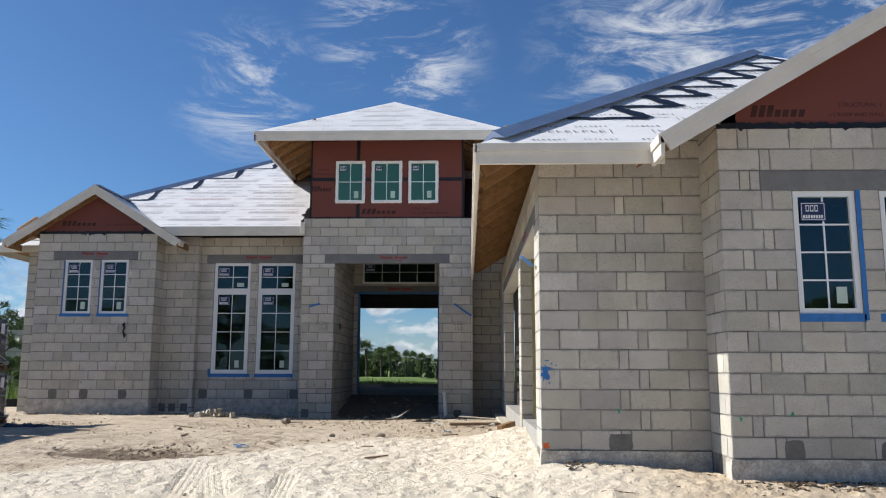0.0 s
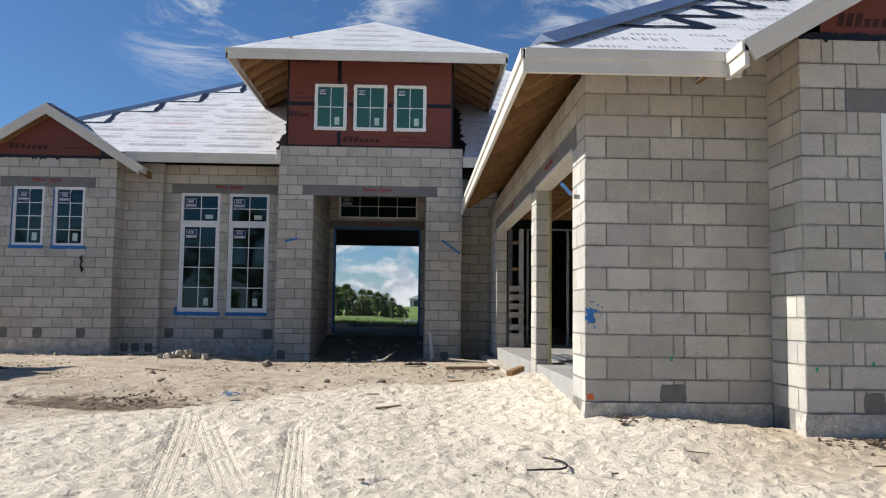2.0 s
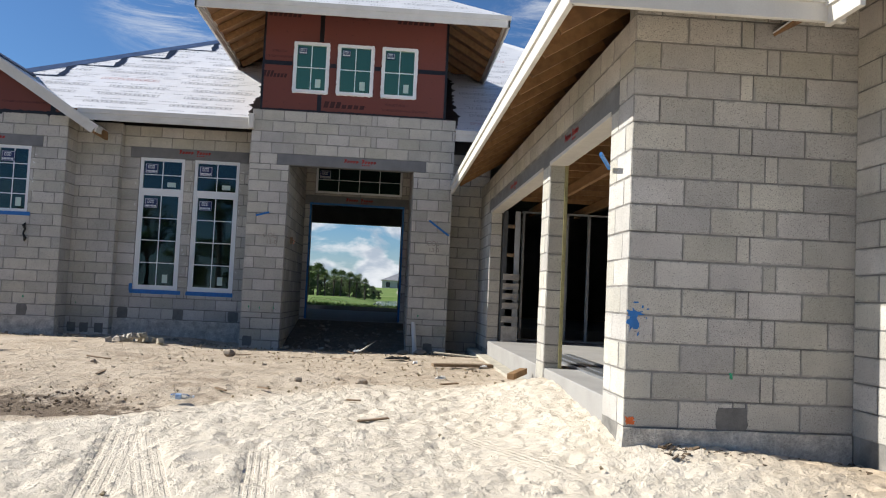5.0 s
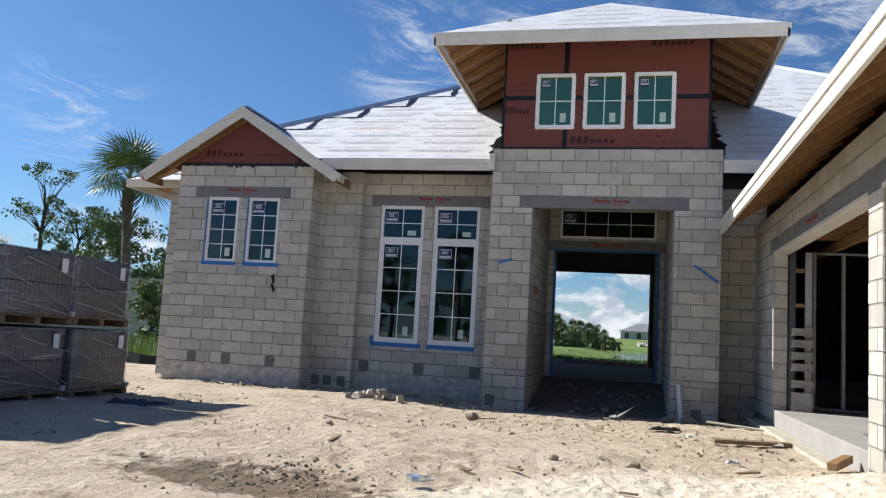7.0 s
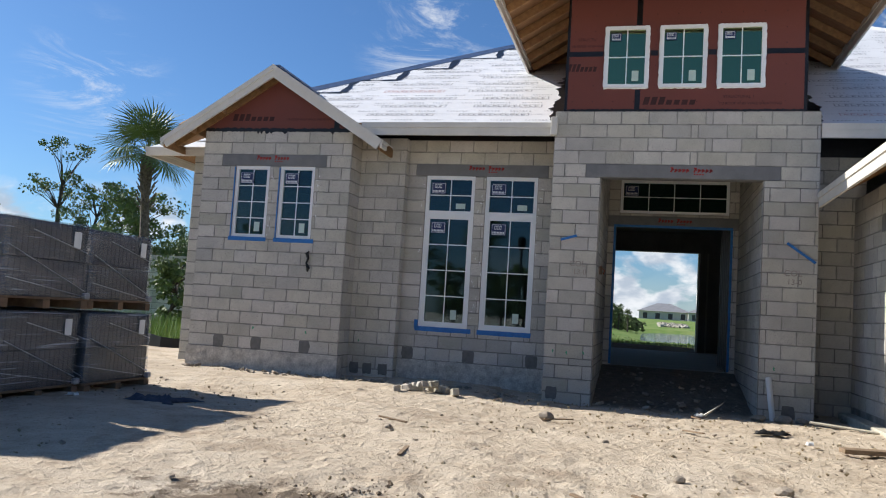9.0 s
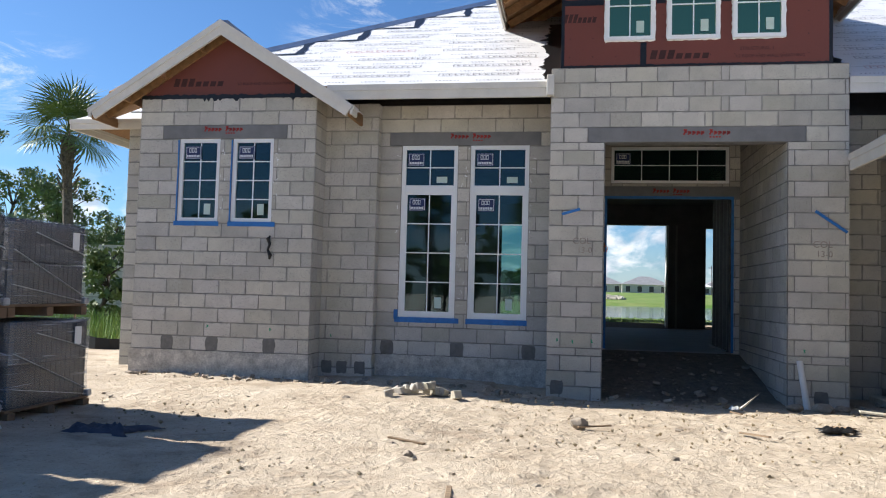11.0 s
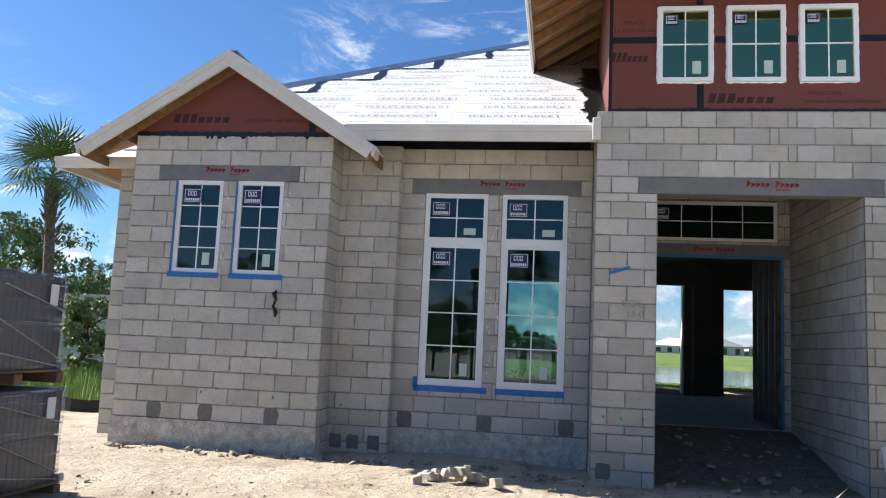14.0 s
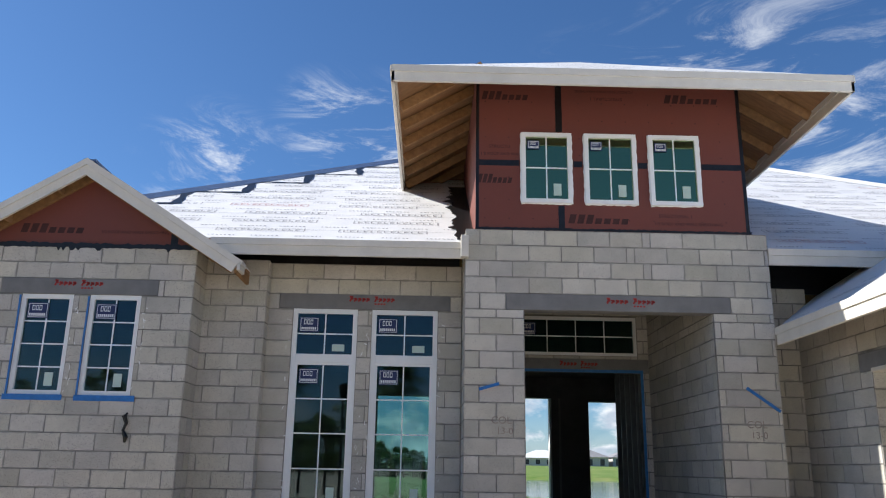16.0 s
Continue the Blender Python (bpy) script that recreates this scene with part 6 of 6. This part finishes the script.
for i in range(900):
    u, v = rc.gauss(0, 0.55), rc.gauss(0, 0.28)
    x, y = -4.3 + u, 10.45 - 0.15 * u + v + 0.4 * noise.noise(Vector((u * 1.5, 1, 0)))
    s = 0.004 + 0.018 * rc.random() ** 3.5
    z = ground_height(x, y) - 0.09 * math.exp(-(((x + 4.2 + 0.5 * (y - 10.4)) / 1.1) ** 2 + ((y - 10.3) / 0.5) ** 2))
    ring = [bm.verts.new((x + s * rc.uniform(0.7, 1.6) * math.cos(a), y + s * rc.uniform(0.7, 1.6) * math.sin(a), z + s * rc.uniform(-0.3, 0.4))) for a in (0.2, 1.3, 2.6, 3.9, 5.2)]
    top, low = bm.verts.new((x, y, z + s * rc.uniform(0.5, 1.0))), bm.verts.new((x, y, z - s))
    for k in range(5):
        bm.faces.new((ring[k], ring[(k + 1) % 5], top))
        bm.faces.new((ring[(k + 1) % 5], ring[k], low))
tagged(part("damp_clods", bm, [M_DAMP]), "dark damp clods turned up in a scrape", "debris", kind="stuff")

# ---- pallets of roof tiles ----
M_FILM = bpy.data.materials.new("stretch_film")


def film_material(m):
    m.use_nodes = True
    nt = m.node_tree
    N, L = nt.nodes.new, nt.links.new
    nt.nodes.clear()
    out, tr, gl, df = N("ShaderNodeOutputMaterial"), N("ShaderNodeBsdfTransparent"), N("ShaderNodeBsdfGlossy"), N("ShaderNodeBsdfDiffuse")
    a, b = N("ShaderNodeMixShader"), N("ShaderNodeMixShader")
    geo, mp, n, r = N("ShaderNodeNewGeometry"), N("ShaderNodeMapping"), N("ShaderNodeTexNoise"), N("ShaderNodeMapRange")
    mp.inputs["Scale"].default_value = (0.5, 0.5, 26.0)
    mp.inputs["Rotation"].default_value = (0.18, 0.1, 0)
    L(geo.outputs["Position"], mp.inputs["Vector"])
    L(mp.outputs[0], n.inputs["Vector"])
    n.inputs["Scale"].default_value, n.inputs["Detail"].default_value = 2.2, 4.0
    L(n.outputs[0], r.inputs["Value"])
    for k, v in (("From Min", 0.50), ("From Max", 0.74), ("To Min", 0.06), ("To Max", 0.60)):
        r.inputs[k].default_value = v
    df.inputs[0].default_value = (0.56, 0.58, 0.64, 1)
    gl.inputs["Roughness"].default_value = 0.22
    bump = N("ShaderNodeBump")
    bump.inputs["Strength"].default_value, bump.inputs["Distance"].default_value = 0.7, 0.02
    L(n.outputs[0], bump.inputs["Height"])
    L(bump.outputs[0], gl.inputs["Normal"])
    L(r.outputs["Result"], a.inputs[0])
    L(tr.outputs[0], a.inputs[1])
    L(df.outputs[0], a.inputs[2])
    b.inputs[0].default_value = 0.10
    L(a.outputs[0], b.inputs[1])
    L(gl.outputs[0], b.inputs[2])
    L(b.outputs[0], out.inputs[0])


film_material(M_FILM)
M_FILMBAND = material("bunched_film", (0.42, 0.42, 0.44), 0.3, tint=0.2, scale=14, grain=60, bump=0.4)


def tile_pallet(w=1.22, d=1.15, h=0.80):
    """Two tiers of upright roof tiles on a timber pallet, wrapped in film."""
    p = thing("tile_pallet", "film-wrapped dark roof tiles on a timber pallet", "pallet", "stacked tile pallets")
    for i in range(3):
        part("bearer", box(0, d, (w - 0.1) * i / 2, (w - 0.1) * i / 2 + 0.1, 0.0, 0.09, 0.004), M_PALLET, p)
    for i in range(7):
        part("deck_board", box(d * i / 7 + 0.004, d * (i + 0.86) / 7, -0.02, w + 0.02, 0.092, 0.115, 0.003), M_PALLET, p)
    z = 0.117
    th = (h - 0.02) / 2
    for tier in range(2):
        bm = bmesh.new()
        k = 46
        for i in range(k):
            y0 = 0.03 + (w - 0.06) * i / k
            add_box(bm, 0.05, d - 0.05 - 0.002 * (i % 3), y0, y0 + (w - 0.06) / k * 0.985, z, z + th - 0.004 * (i % 2))
        part("tile_tier", bm, M_PAVER, p, "tier of dark upright roof tiles")
        z += th + 0.01
    bm = box(0.03, d - 0.03, 0.015, w - 0.015, 0.10, z + 0.004)
    bmesh.ops.subdivide_edges(bm, edges=bm.edges[:], cuts=9, use_grid_fill=True)
    for v in bm.verts:
        v.co += noise.noise_vector(v.co * 4.0) * 0.018
    part("stretch_wrap", bm, M_FILM, p, "wrinkled clear stretch film", True)
    for k, (za, zb) in enumerate(((0.62, 0.20), (0.80, 0.62), (0.30, 0.14))):
        part("film_band", beam((d - 0.006, 0.06 + 0.3 * (k == 1), za), (d - 0.006, w - 0.06, zb), 0.006, 0.018, None, (1, 0, 0)), M_FILMBAND, p, "twisted rope of stretch film")
        part("film_band", beam((0.06 + 0.3 * (k == 1), 0.006, za), (d - 0.06, 0.006, zb), 0.006, 0.018, None, (0, 1, 0)), M_FILMBAND, p, "twisted rope of stretch film")
    part("film_tail", box(d - 0.05, d + 0.01, w - 0.05, w + 0.03, 0.11, 0.18, 0.012), M_FILMBAND, p, "bunched end of white film")
    part("paper_label", box(d - 0.016, d - 0.012, w - 0.28, w - 0.17, 0.66, 0.84), M_LABELW, p, "white paper label")
    return p


first = tile_pallet()
first.matrix_basis = pose(-9.52, 13.72, 0.235, 0, 0, 0)
for x, y, z, a in ((-9.54, 12.42, 0.235, 1.5), (-9.50, 11.10, 0.23, -1), (-9.55, 13.66, 1.19, 1.2), (-9.50, 12.38, 1.19, -1.5), (-9.55, 11.05, 1.19, 1), (-10.85, 13.7, 0.235, 0), (-10.85, 12.4, 0.235, 1), (-10.85, 13.6, 1.19, 2), (-10.88, 12.35, 1.19, 0)):
    copy_thing(first, pose(x, y, z, 0, 0, a))

# ---- trees and distance ----


def leaf_clump(bm, c, r, count, size, rnd, squash=0.75):
    for _ in range(count):
        d = Vector((rnd.gauss(0, 1), rnd.gauss(0, 1), rnd.gauss(0, 1))).normalized() * r * rnd.random() ** 0.4
        d.z *= squash
        a = Vector((rnd.gauss(0, 1), rnd.gauss(0, 1), rnd.gauss(0, 1))).normalized()
        b = a.cross(Vector((rnd.gauss(0, 1), rnd.gauss(0, 1), rnd.gauss(0, 1)))).normalized()
        s = size * rnd.uniform(0.6, 1.4)
        q = c + d
        bm.faces.new([bm.verts.new(q + a * s), bm.verts.new(q + b * s * 0.5), bm.verts.new(q - a * s), bm.verts.new(q - b * s * 0.5)])


def broad_tree(name, label, height, spread, seed, bare=0.45, clumps=34, leaves=42, size=0.22):
    rnd = random.Random(seed)
    t = thing(name, label, "tree")
    trunk = bmesh.new()
    pts = [Vector((0.25 * noise.noise(Vector((seed, i * 0.7, 0))) * i * 0.5, 0.25 * noise.noise(Vector((seed + 5, i * 0.7, 0))) * i * 0.5, height * 0.85 * i / 6)) for i in range(7)]
    tube(pts, [0.2 * (1 - i / 7.5) * height / 9 + 0.02 for i in range(7)], 7, trunk)
    crown = bmesh.new()
    for i in range(clumps):
        f = bare + (1 - bare) * rnd.random()
        k = min(6, f * 6.2)
        base = pts[int(k)] if int(k) < 6 else pts[6]
        a = rnd.uniform(0, 2 * math.pi)
        reach = spread * (0.25 + 0.75 * rnd.random()) * (1.15 - abs(f - 0.72) * 1.3)
        tip = Vector((base.x + math.cos(a) * reach, base.y + math.sin(a) * reach, height * f + 0.3 * rnd.random()))
        tube([base, (base + tip) / 2 + Vector((0, 0, 0.12)), tip], [0.05, 0.03, 0.012], 4, trunk)
        leaf_clump(crown, tip, rnd.uniform(0.4, 0.95) * spread / 2.6, leaves, size, rnd)
    part("trunk", trunk, M_PINEBARK, t)
    part("crown", crown, M_LEAF, t, "uneven dark green foliage")
    return t


def frond_mesh():
    bm = bmesh.new()
    rnd = random.Random(2)
    tube([(0, 0, 0), (0.35, 0, 0.10), (0.7, 0, 0.12)], [0.02, 0.014, 0.01], 4, bm)
    for i in range(26):
        a = radians(-118 + 236 * i / 25)
        l = (1.1 - 0.25 * abs(a) / 2.1) * rnd.uniform(0.85, 1.1)
        o = Vector((0.7, 0, 0.12))
        d = Vector((math.cos(a), math.sin(a), 0))
        s = Vector((-d.y, d.x, 0)) * 0.028
        mid, tip = o + d * l * 0.6 + Vector((0, 0, 0.03)), o + d * l + Vector((0, 0, -0.08 - 0.16 * rnd.random()))
        v = [bm.verts.new(p) for p in (o, mid - s, tip, mid + s)]
        bm.faces.new((v[0], v[1], v[3]))
        bm.faces.new((v[1], v[2], v[3]))
    me = bpy.data.meshes.new("frond")
    bm.to_mesh(me)
    bm.free()
    me.materials.append(M_FROND)
    return me


def palm(trunk_h, seed, label):
    rnd = random.Random(seed)
    t = thing("palm_tree", label, "palm tree", "cabbage palms")
    pts = [(0.1 * math.sin(i * 0.6), 0.05 * i * 0.2, trunk_h * i / 8) for i in range(9)]
    bm = tube(pts, [0.22 - 0.01 * i + (0.08 if i > 6 else 0) for i in range(9)], 10)
    for i in range(60):
        z = trunk_h * (0.66 + 0.34 * i / 60)
        a = i * 2.4
        c = Vector((math.cos(a) * 0.22, math.sin(a) * 0.22, z))
        beam(c, c + Vector((math.cos(a) * 0.16, math.sin(a) * 0.16, 0.22)), 0.07, 0.03, bm)
    part("trunk", bm, M_BARK, t, "rough trunk with old leaf stubs")
    me = FROND[0]
    top = Vector((pts[-1][0], pts[-1][1], trunk_h))
    for i in range(27):
        f = new("frond", me)
        f.parent = t
        el = 84 - 118 * (i / 26) + rnd.uniform(-8, 8)
        s = rnd.uniform(1.0, 1.3)
        f.matrix_basis = Matrix.Translation(top + Vector((0, 0, 0.15 * (1 - i / 46)))) @ pose(0, 0, 0, 0, 0, i * 137.5) @ pose(0, 0, 0, rnd.uniform(-20, 20), -el, 0) @ Matrix.Scale(s, 4)
    return t


FROND = [frond_mesh()]
p1 = palm(6.4, 1, "tall cabbage palm with a shaggy trunk behind the wall")
p1.matrix_basis = pose(-21.0, 32.6, 0.3, 0, 0, 20)
for x, y, a, s in ((-16.5, 95.0, 35, 0.62), (-14.6, 94.0, 120, 0.5), (-13.6, 96.0, 250, 0.66), (-9.2, 95.0, 75, 0.52), (-8.5, 96.0, 15, 0.42), (-6.6, 95.5, 200, 0.44), (-3.9, 96.0, 320, 0.34), (-13.0, -22.0, 40, 1.0), (-6.5, -28.0, 200, 1.1), (-2.0, -26.0, 80, 0.9), (-12.3, 97.0, 10, 0.60), (-10.6, 98.0, 90, 0.5), (-7.6, 98.0, 300, 0.46), (-5.7, 97.5, 60, 0.42), (-4.9, 98.0, 160, 0.36)):
    copy_thing(p1, pose(x, y, 0.2, 0, 0, a) @ Matrix.Scale(s, 4))
TREES = [broad_tree("pine_tree", "slender pine with sparse dark foliage", 13.0, 2.2, 3, 0.62, 26, 60, 0.12),
         broad_tree("broadleaf_tree", "bushy dark green tree in the woodland edge", 8.5, 3.0, 4, 0.30, 60, 110, 0.14),
         broad_tree("pine_tree", "pine with a ragged rounded crown", 10.0, 2.6, 5, 0.5, 38, 80, 0.13),
         broad_tree("bush", "dense green bush with an uneven outline", 2.6, 1.3, 6, 0.05, 40, 60, 0.11)]
TREES[0].matrix_basis = pose(-48.0, 60.0, 0.3)
TREES[1].matrix_basis = pose(-39.0, 58.0, 0.2)
TREES[2].matrix_basis = pose(-45.5, 61.0, 0.2)
TREES[3].matrix_basis = pose(-16.2, 27.6, 0.3) @ Matrix.Scale(0.75, 4)
rt = random.Random(21)
for i in range(26):
    k = rt.choice((1, 1, 2, 1, 0))
    x = -72 + 46 * (i / 26) + rt.uniform(-1.5, 1.5)
    copy_thing(TREES[k], pose(x, 64 + rt.uniform(-6, 10), 0.1, 0, 0, rt.uniform(0, 360)) @ Matrix.Scale(rt.uniform(0.48, 0.72), 4))
for i in range(120):
    x = -42 + 40.5 * i / 120 + rt.uniform(-0.8, 0.8)
    y = 99 + rt.uniform(0, 14)
    top = min(5.6, 4.9 - 0.26 * (x + 9)) * rt.uniform(0.62, 1.0) - 0.8
    k = rt.choice((3, 3, 3, 1, 2)) if x < -4.5 else 3
    copy_thing(TREES[k], pose(x, y, 0.55, 0, 0, rt.uniform(0, 360)) @ Matrix.Scale(top / (13.5, 8.9, 10.5, 2.9)[k], 4))
for i in range(26):
    copy_thing(TREES[rt.choice((1, 2, 1))], pose(-42 + 3.2 * i + rt.uniform(-1, 1), -44 + rt.uniform(-6, 6), -0.5, 0, 0, rt.uniform(0, 360)) @ Matrix.Scale(rt.uniform(0.7, 1.0), 4))
for x, y, s in ((-15.4, 28.2, 0.62), (-14.4, 26.0, 0.45)):
    copy_thing(TREES[3], pose(x, y, 0.25, 0, 0, x * 50) @ Matrix.Scale(s, 4))

site_wall = block_wall("wall_boundary", "low block boundary wall behind the palm", (-20.4, 30.0, 0.3), "x+", 7.2, courses(2.44), base=0.0)
tagged(part("wall_boundary_far", box(-60, -20.4, 30.0, 30.2, 0.0, 2.74), M_BLOCK), "long low boundary wall", "wall", kind="structure")

bm = bmesh.new()
rg = random.Random(8)
for i in range(20000):
    if i % 6:
        x, y = rg.uniform(-13, 9), 32.6 + 34 * rg.random() ** 2.0
        h = rg.uniform(0.03, 0.11) * (1 + 1.0 * max(0.0, noise.noise(Vector((x * 0.35, y * 0.2, 4)))))
    else:
        x, y = rg.uniform(-19, -12.2), rg.uniform(21.5, 28)
        h = rg.uniform(0.2, 0.75)
    a = rg.uniform(0, math.pi)
    w, lean = Vector((math.cos(a), math.sin(a), 0)) * 0.02, Vector((rg.gauss(0, 0.25), rg.gauss(0, 0.25), 1)) * h
    q = Vector((x, y, ground_height(x, y) - 0.02))
    bm.faces.new([bm.verts.new(q - w), bm.verts.new(q + w), bm.verts.new(q + lean)])
tagged(part("grass_tufts", bm, M_GRASSB), "rough green grass behind and beside the house", "grass", kind="stuff")

fence = thing("silt_fence", "low black fabric silt fence with timber stakes at the grass edge", "fence")
bm = bmesh.new()
k = 24
rows = [[bm.verts.new((-17.0 + 6.2 * i / k, 21.3 + 0.10 * math.sin(i * 1.3), zz + 0.04 * math.sin(i * 0.9) * (zz > 0.3))) for i in range(k + 1)] for zz in (0.05, 0.30, 0.52)]
for a, b in ((0, 1), (1, 2)):
    for i in range(k):
        bm.faces.new((rows[a][i], rows[a][i + 1], rows[b][i + 1], rows[b][i]))
bm.normal_update()
bmesh.ops.solidify(bm, geom=bm.faces[:], thickness=0.006)
part("fabric", bm, M_BLACK, fence, "sagging black woven fabric")
for i in range(4):
    part("stake", box(-16.6 + 1.8 * i, -16.565 + 1.8 * i, 21.46, 21.5, 0.0, 0.95, 0.003), M_PLANK, fence, "thin timber stake")

M_WATER = material("pond_water", (0.10, 0.13, 0.15), 0.08, tint=0.05, scale=0.4, grain=3, bump=0.15, depth=0.02, spec=0.6)
tagged(part("water", prism([(-3.5, 70, 0.33), (-1, 46, 0.33), (220, 46, 0.33), (220, 137, 0.33), (2, 137, 0.33), (-2, 110, 0.33)], (0, 0, -0.3)), M_WATER), "flat grey pond beyond the grass", "water", kind="structure")
bm = bmesh.new()
for i in range(260):
    x, y = 3.3 + rg.uniform(-2.4, 2.6), 158 + 24 * rg.random()
    r = rg.uniform(0.15, 0.42)
    add_box(bm, -r, r, -r, r, -r * 0.6, r * 0.7, Matrix.Translation((x, y, ground_height(x, y) + 0.1)) @ pose(0, 0, 0, rg.uniform(-30, 30), rg.uniform(-30, 30), rg.uniform(0, 180)))
tagged(part("riprap", bm, M_RUBBLE), "patch of pale broken rock on the far pond bank", "rocks", kind="stuff")
M_ROOFG = material("grey_tile_roof", (0.26, 0.26, 0.27), 0.7, tint=0.1, scale=1, grain=8, bump=0.1)
M_STUCCO = material("pale_stucco", (0.55, 0.53, 0.49), 0.9, tint=0.06, scale=1, grain=10, bump=0.1)
M_PANE = material("dark_window", (0.03, 0.035, 0.04), 0.15, tint=0.1, bump=0)


def far_house(x, y, z, w, d, h, roof, label):
    t = thing("house", label, "house", "houses beyond the pond", at=(x, y, z))
    part("wall", box(-w / 2, w / 2, 0, d, -1.5, h), M_STUCCO, t)
    o, rh = 0.6, d * 0.24
    bm = bmesh.new()
    e = [bm.verts.new(p) for p in ((-w / 2 - o, -o, h), (w / 2 + o, -o, h), (w / 2 + o, d + o, h), (-w / 2 - o, d + o, h))]
    r = [bm.verts.new((-w / 2 + d * 0.5, d / 2, h + rh)), bm.verts.new((w / 2 - d * 0.5, d / 2, h + rh))]
    for f in ((e[0], e[1], r[1], r[0]), (e[1], e[2], r[1]), (e[2], e[3], r[0], r[1]), (e[3], e[0], r[0])):
        bm.faces.new(f)
    bm.faces.new(list(reversed(e)))
    part("roof", bm, roof, t)
    k = max(3, int(w / 3.2))
    for i in range(k):
        xx = -w / 2 + w * (i + 0.5) / k
        win = part("window", box(xx - 0.7, xx + 0.7, -0.06, -0.004, 0.5, h - 0.5), M_PANE, t)
        part("window_frame", box(xx - 0.78, xx + 0.78, -0.03, -0.002, 0.42, h - 0.42), M_VINYL, win)
    return t


for a in ((4.0, 262, 3.0, 15, 11, 2.8, M_ROOFG, "single-storey house with a grey hip roof"), (18.0, 258, 3.0, 14, 11, 2.8, M_ROOFG, "pale house with a grey roof"), (30.0, 252, 3.0, 13, 10, 2.4, M_PAPER, "house with a bright white roof under works"), (44.0, 262, 3.0, 15, 12, 3.0, M_ROOFG, "single-storey house with a grey hip roof"), (60.0, 265, 3.0, 13, 12, 3.1, M_ROOFG, "pale house with a grey roof"), (76.0, 262, 3.0, 15, 12, 3.1, M_ROOFG, "single-storey house with a grey hip roof"), (95.0, 264, 3.0, 15, 12, 3.1, M_ROOFG, "pale house with a grey roof")):
    far_house(*a)
for x in (36.0, 70.0):
    pole = thing("utility_pole", "thin dark pole between the far houses", "pole", "far poles", at=(x, 250, 2.7))
    part("shaft", tube([(0, 0, 0), (0, 0, 9)], 0.09, 6), M_PINEBARK, pole)
    part("crossarm", box(-0.9, 0.9, -0.06, 0.06, 8.2, 8.35), M_PINEBARK, pole)

lamp = thing("street_lamp", "dark street lamp with a lantern head, unlit", "street lamp", at=(-7.5, -2.4, ground_height(-7.5, -2.4)))
part("post", tube([(0, 0, 0), (0, 0, 0.5), (0, 0, 0.6), (0, 0, 4.6)], [0.11, 0.10, 0.06, 0.045], 10), M_BLACK, lamp)
part("lantern", tube([(0, 0, 4.6), (0, 0, 4.68), (0, 0, 5.0), (0, 0, 5.12), (0, 0, 5.25)], [0.06, 0.14, 0.19, 0.2, 0.02], 8), M_BLACK, lamp)

lay_blocks()
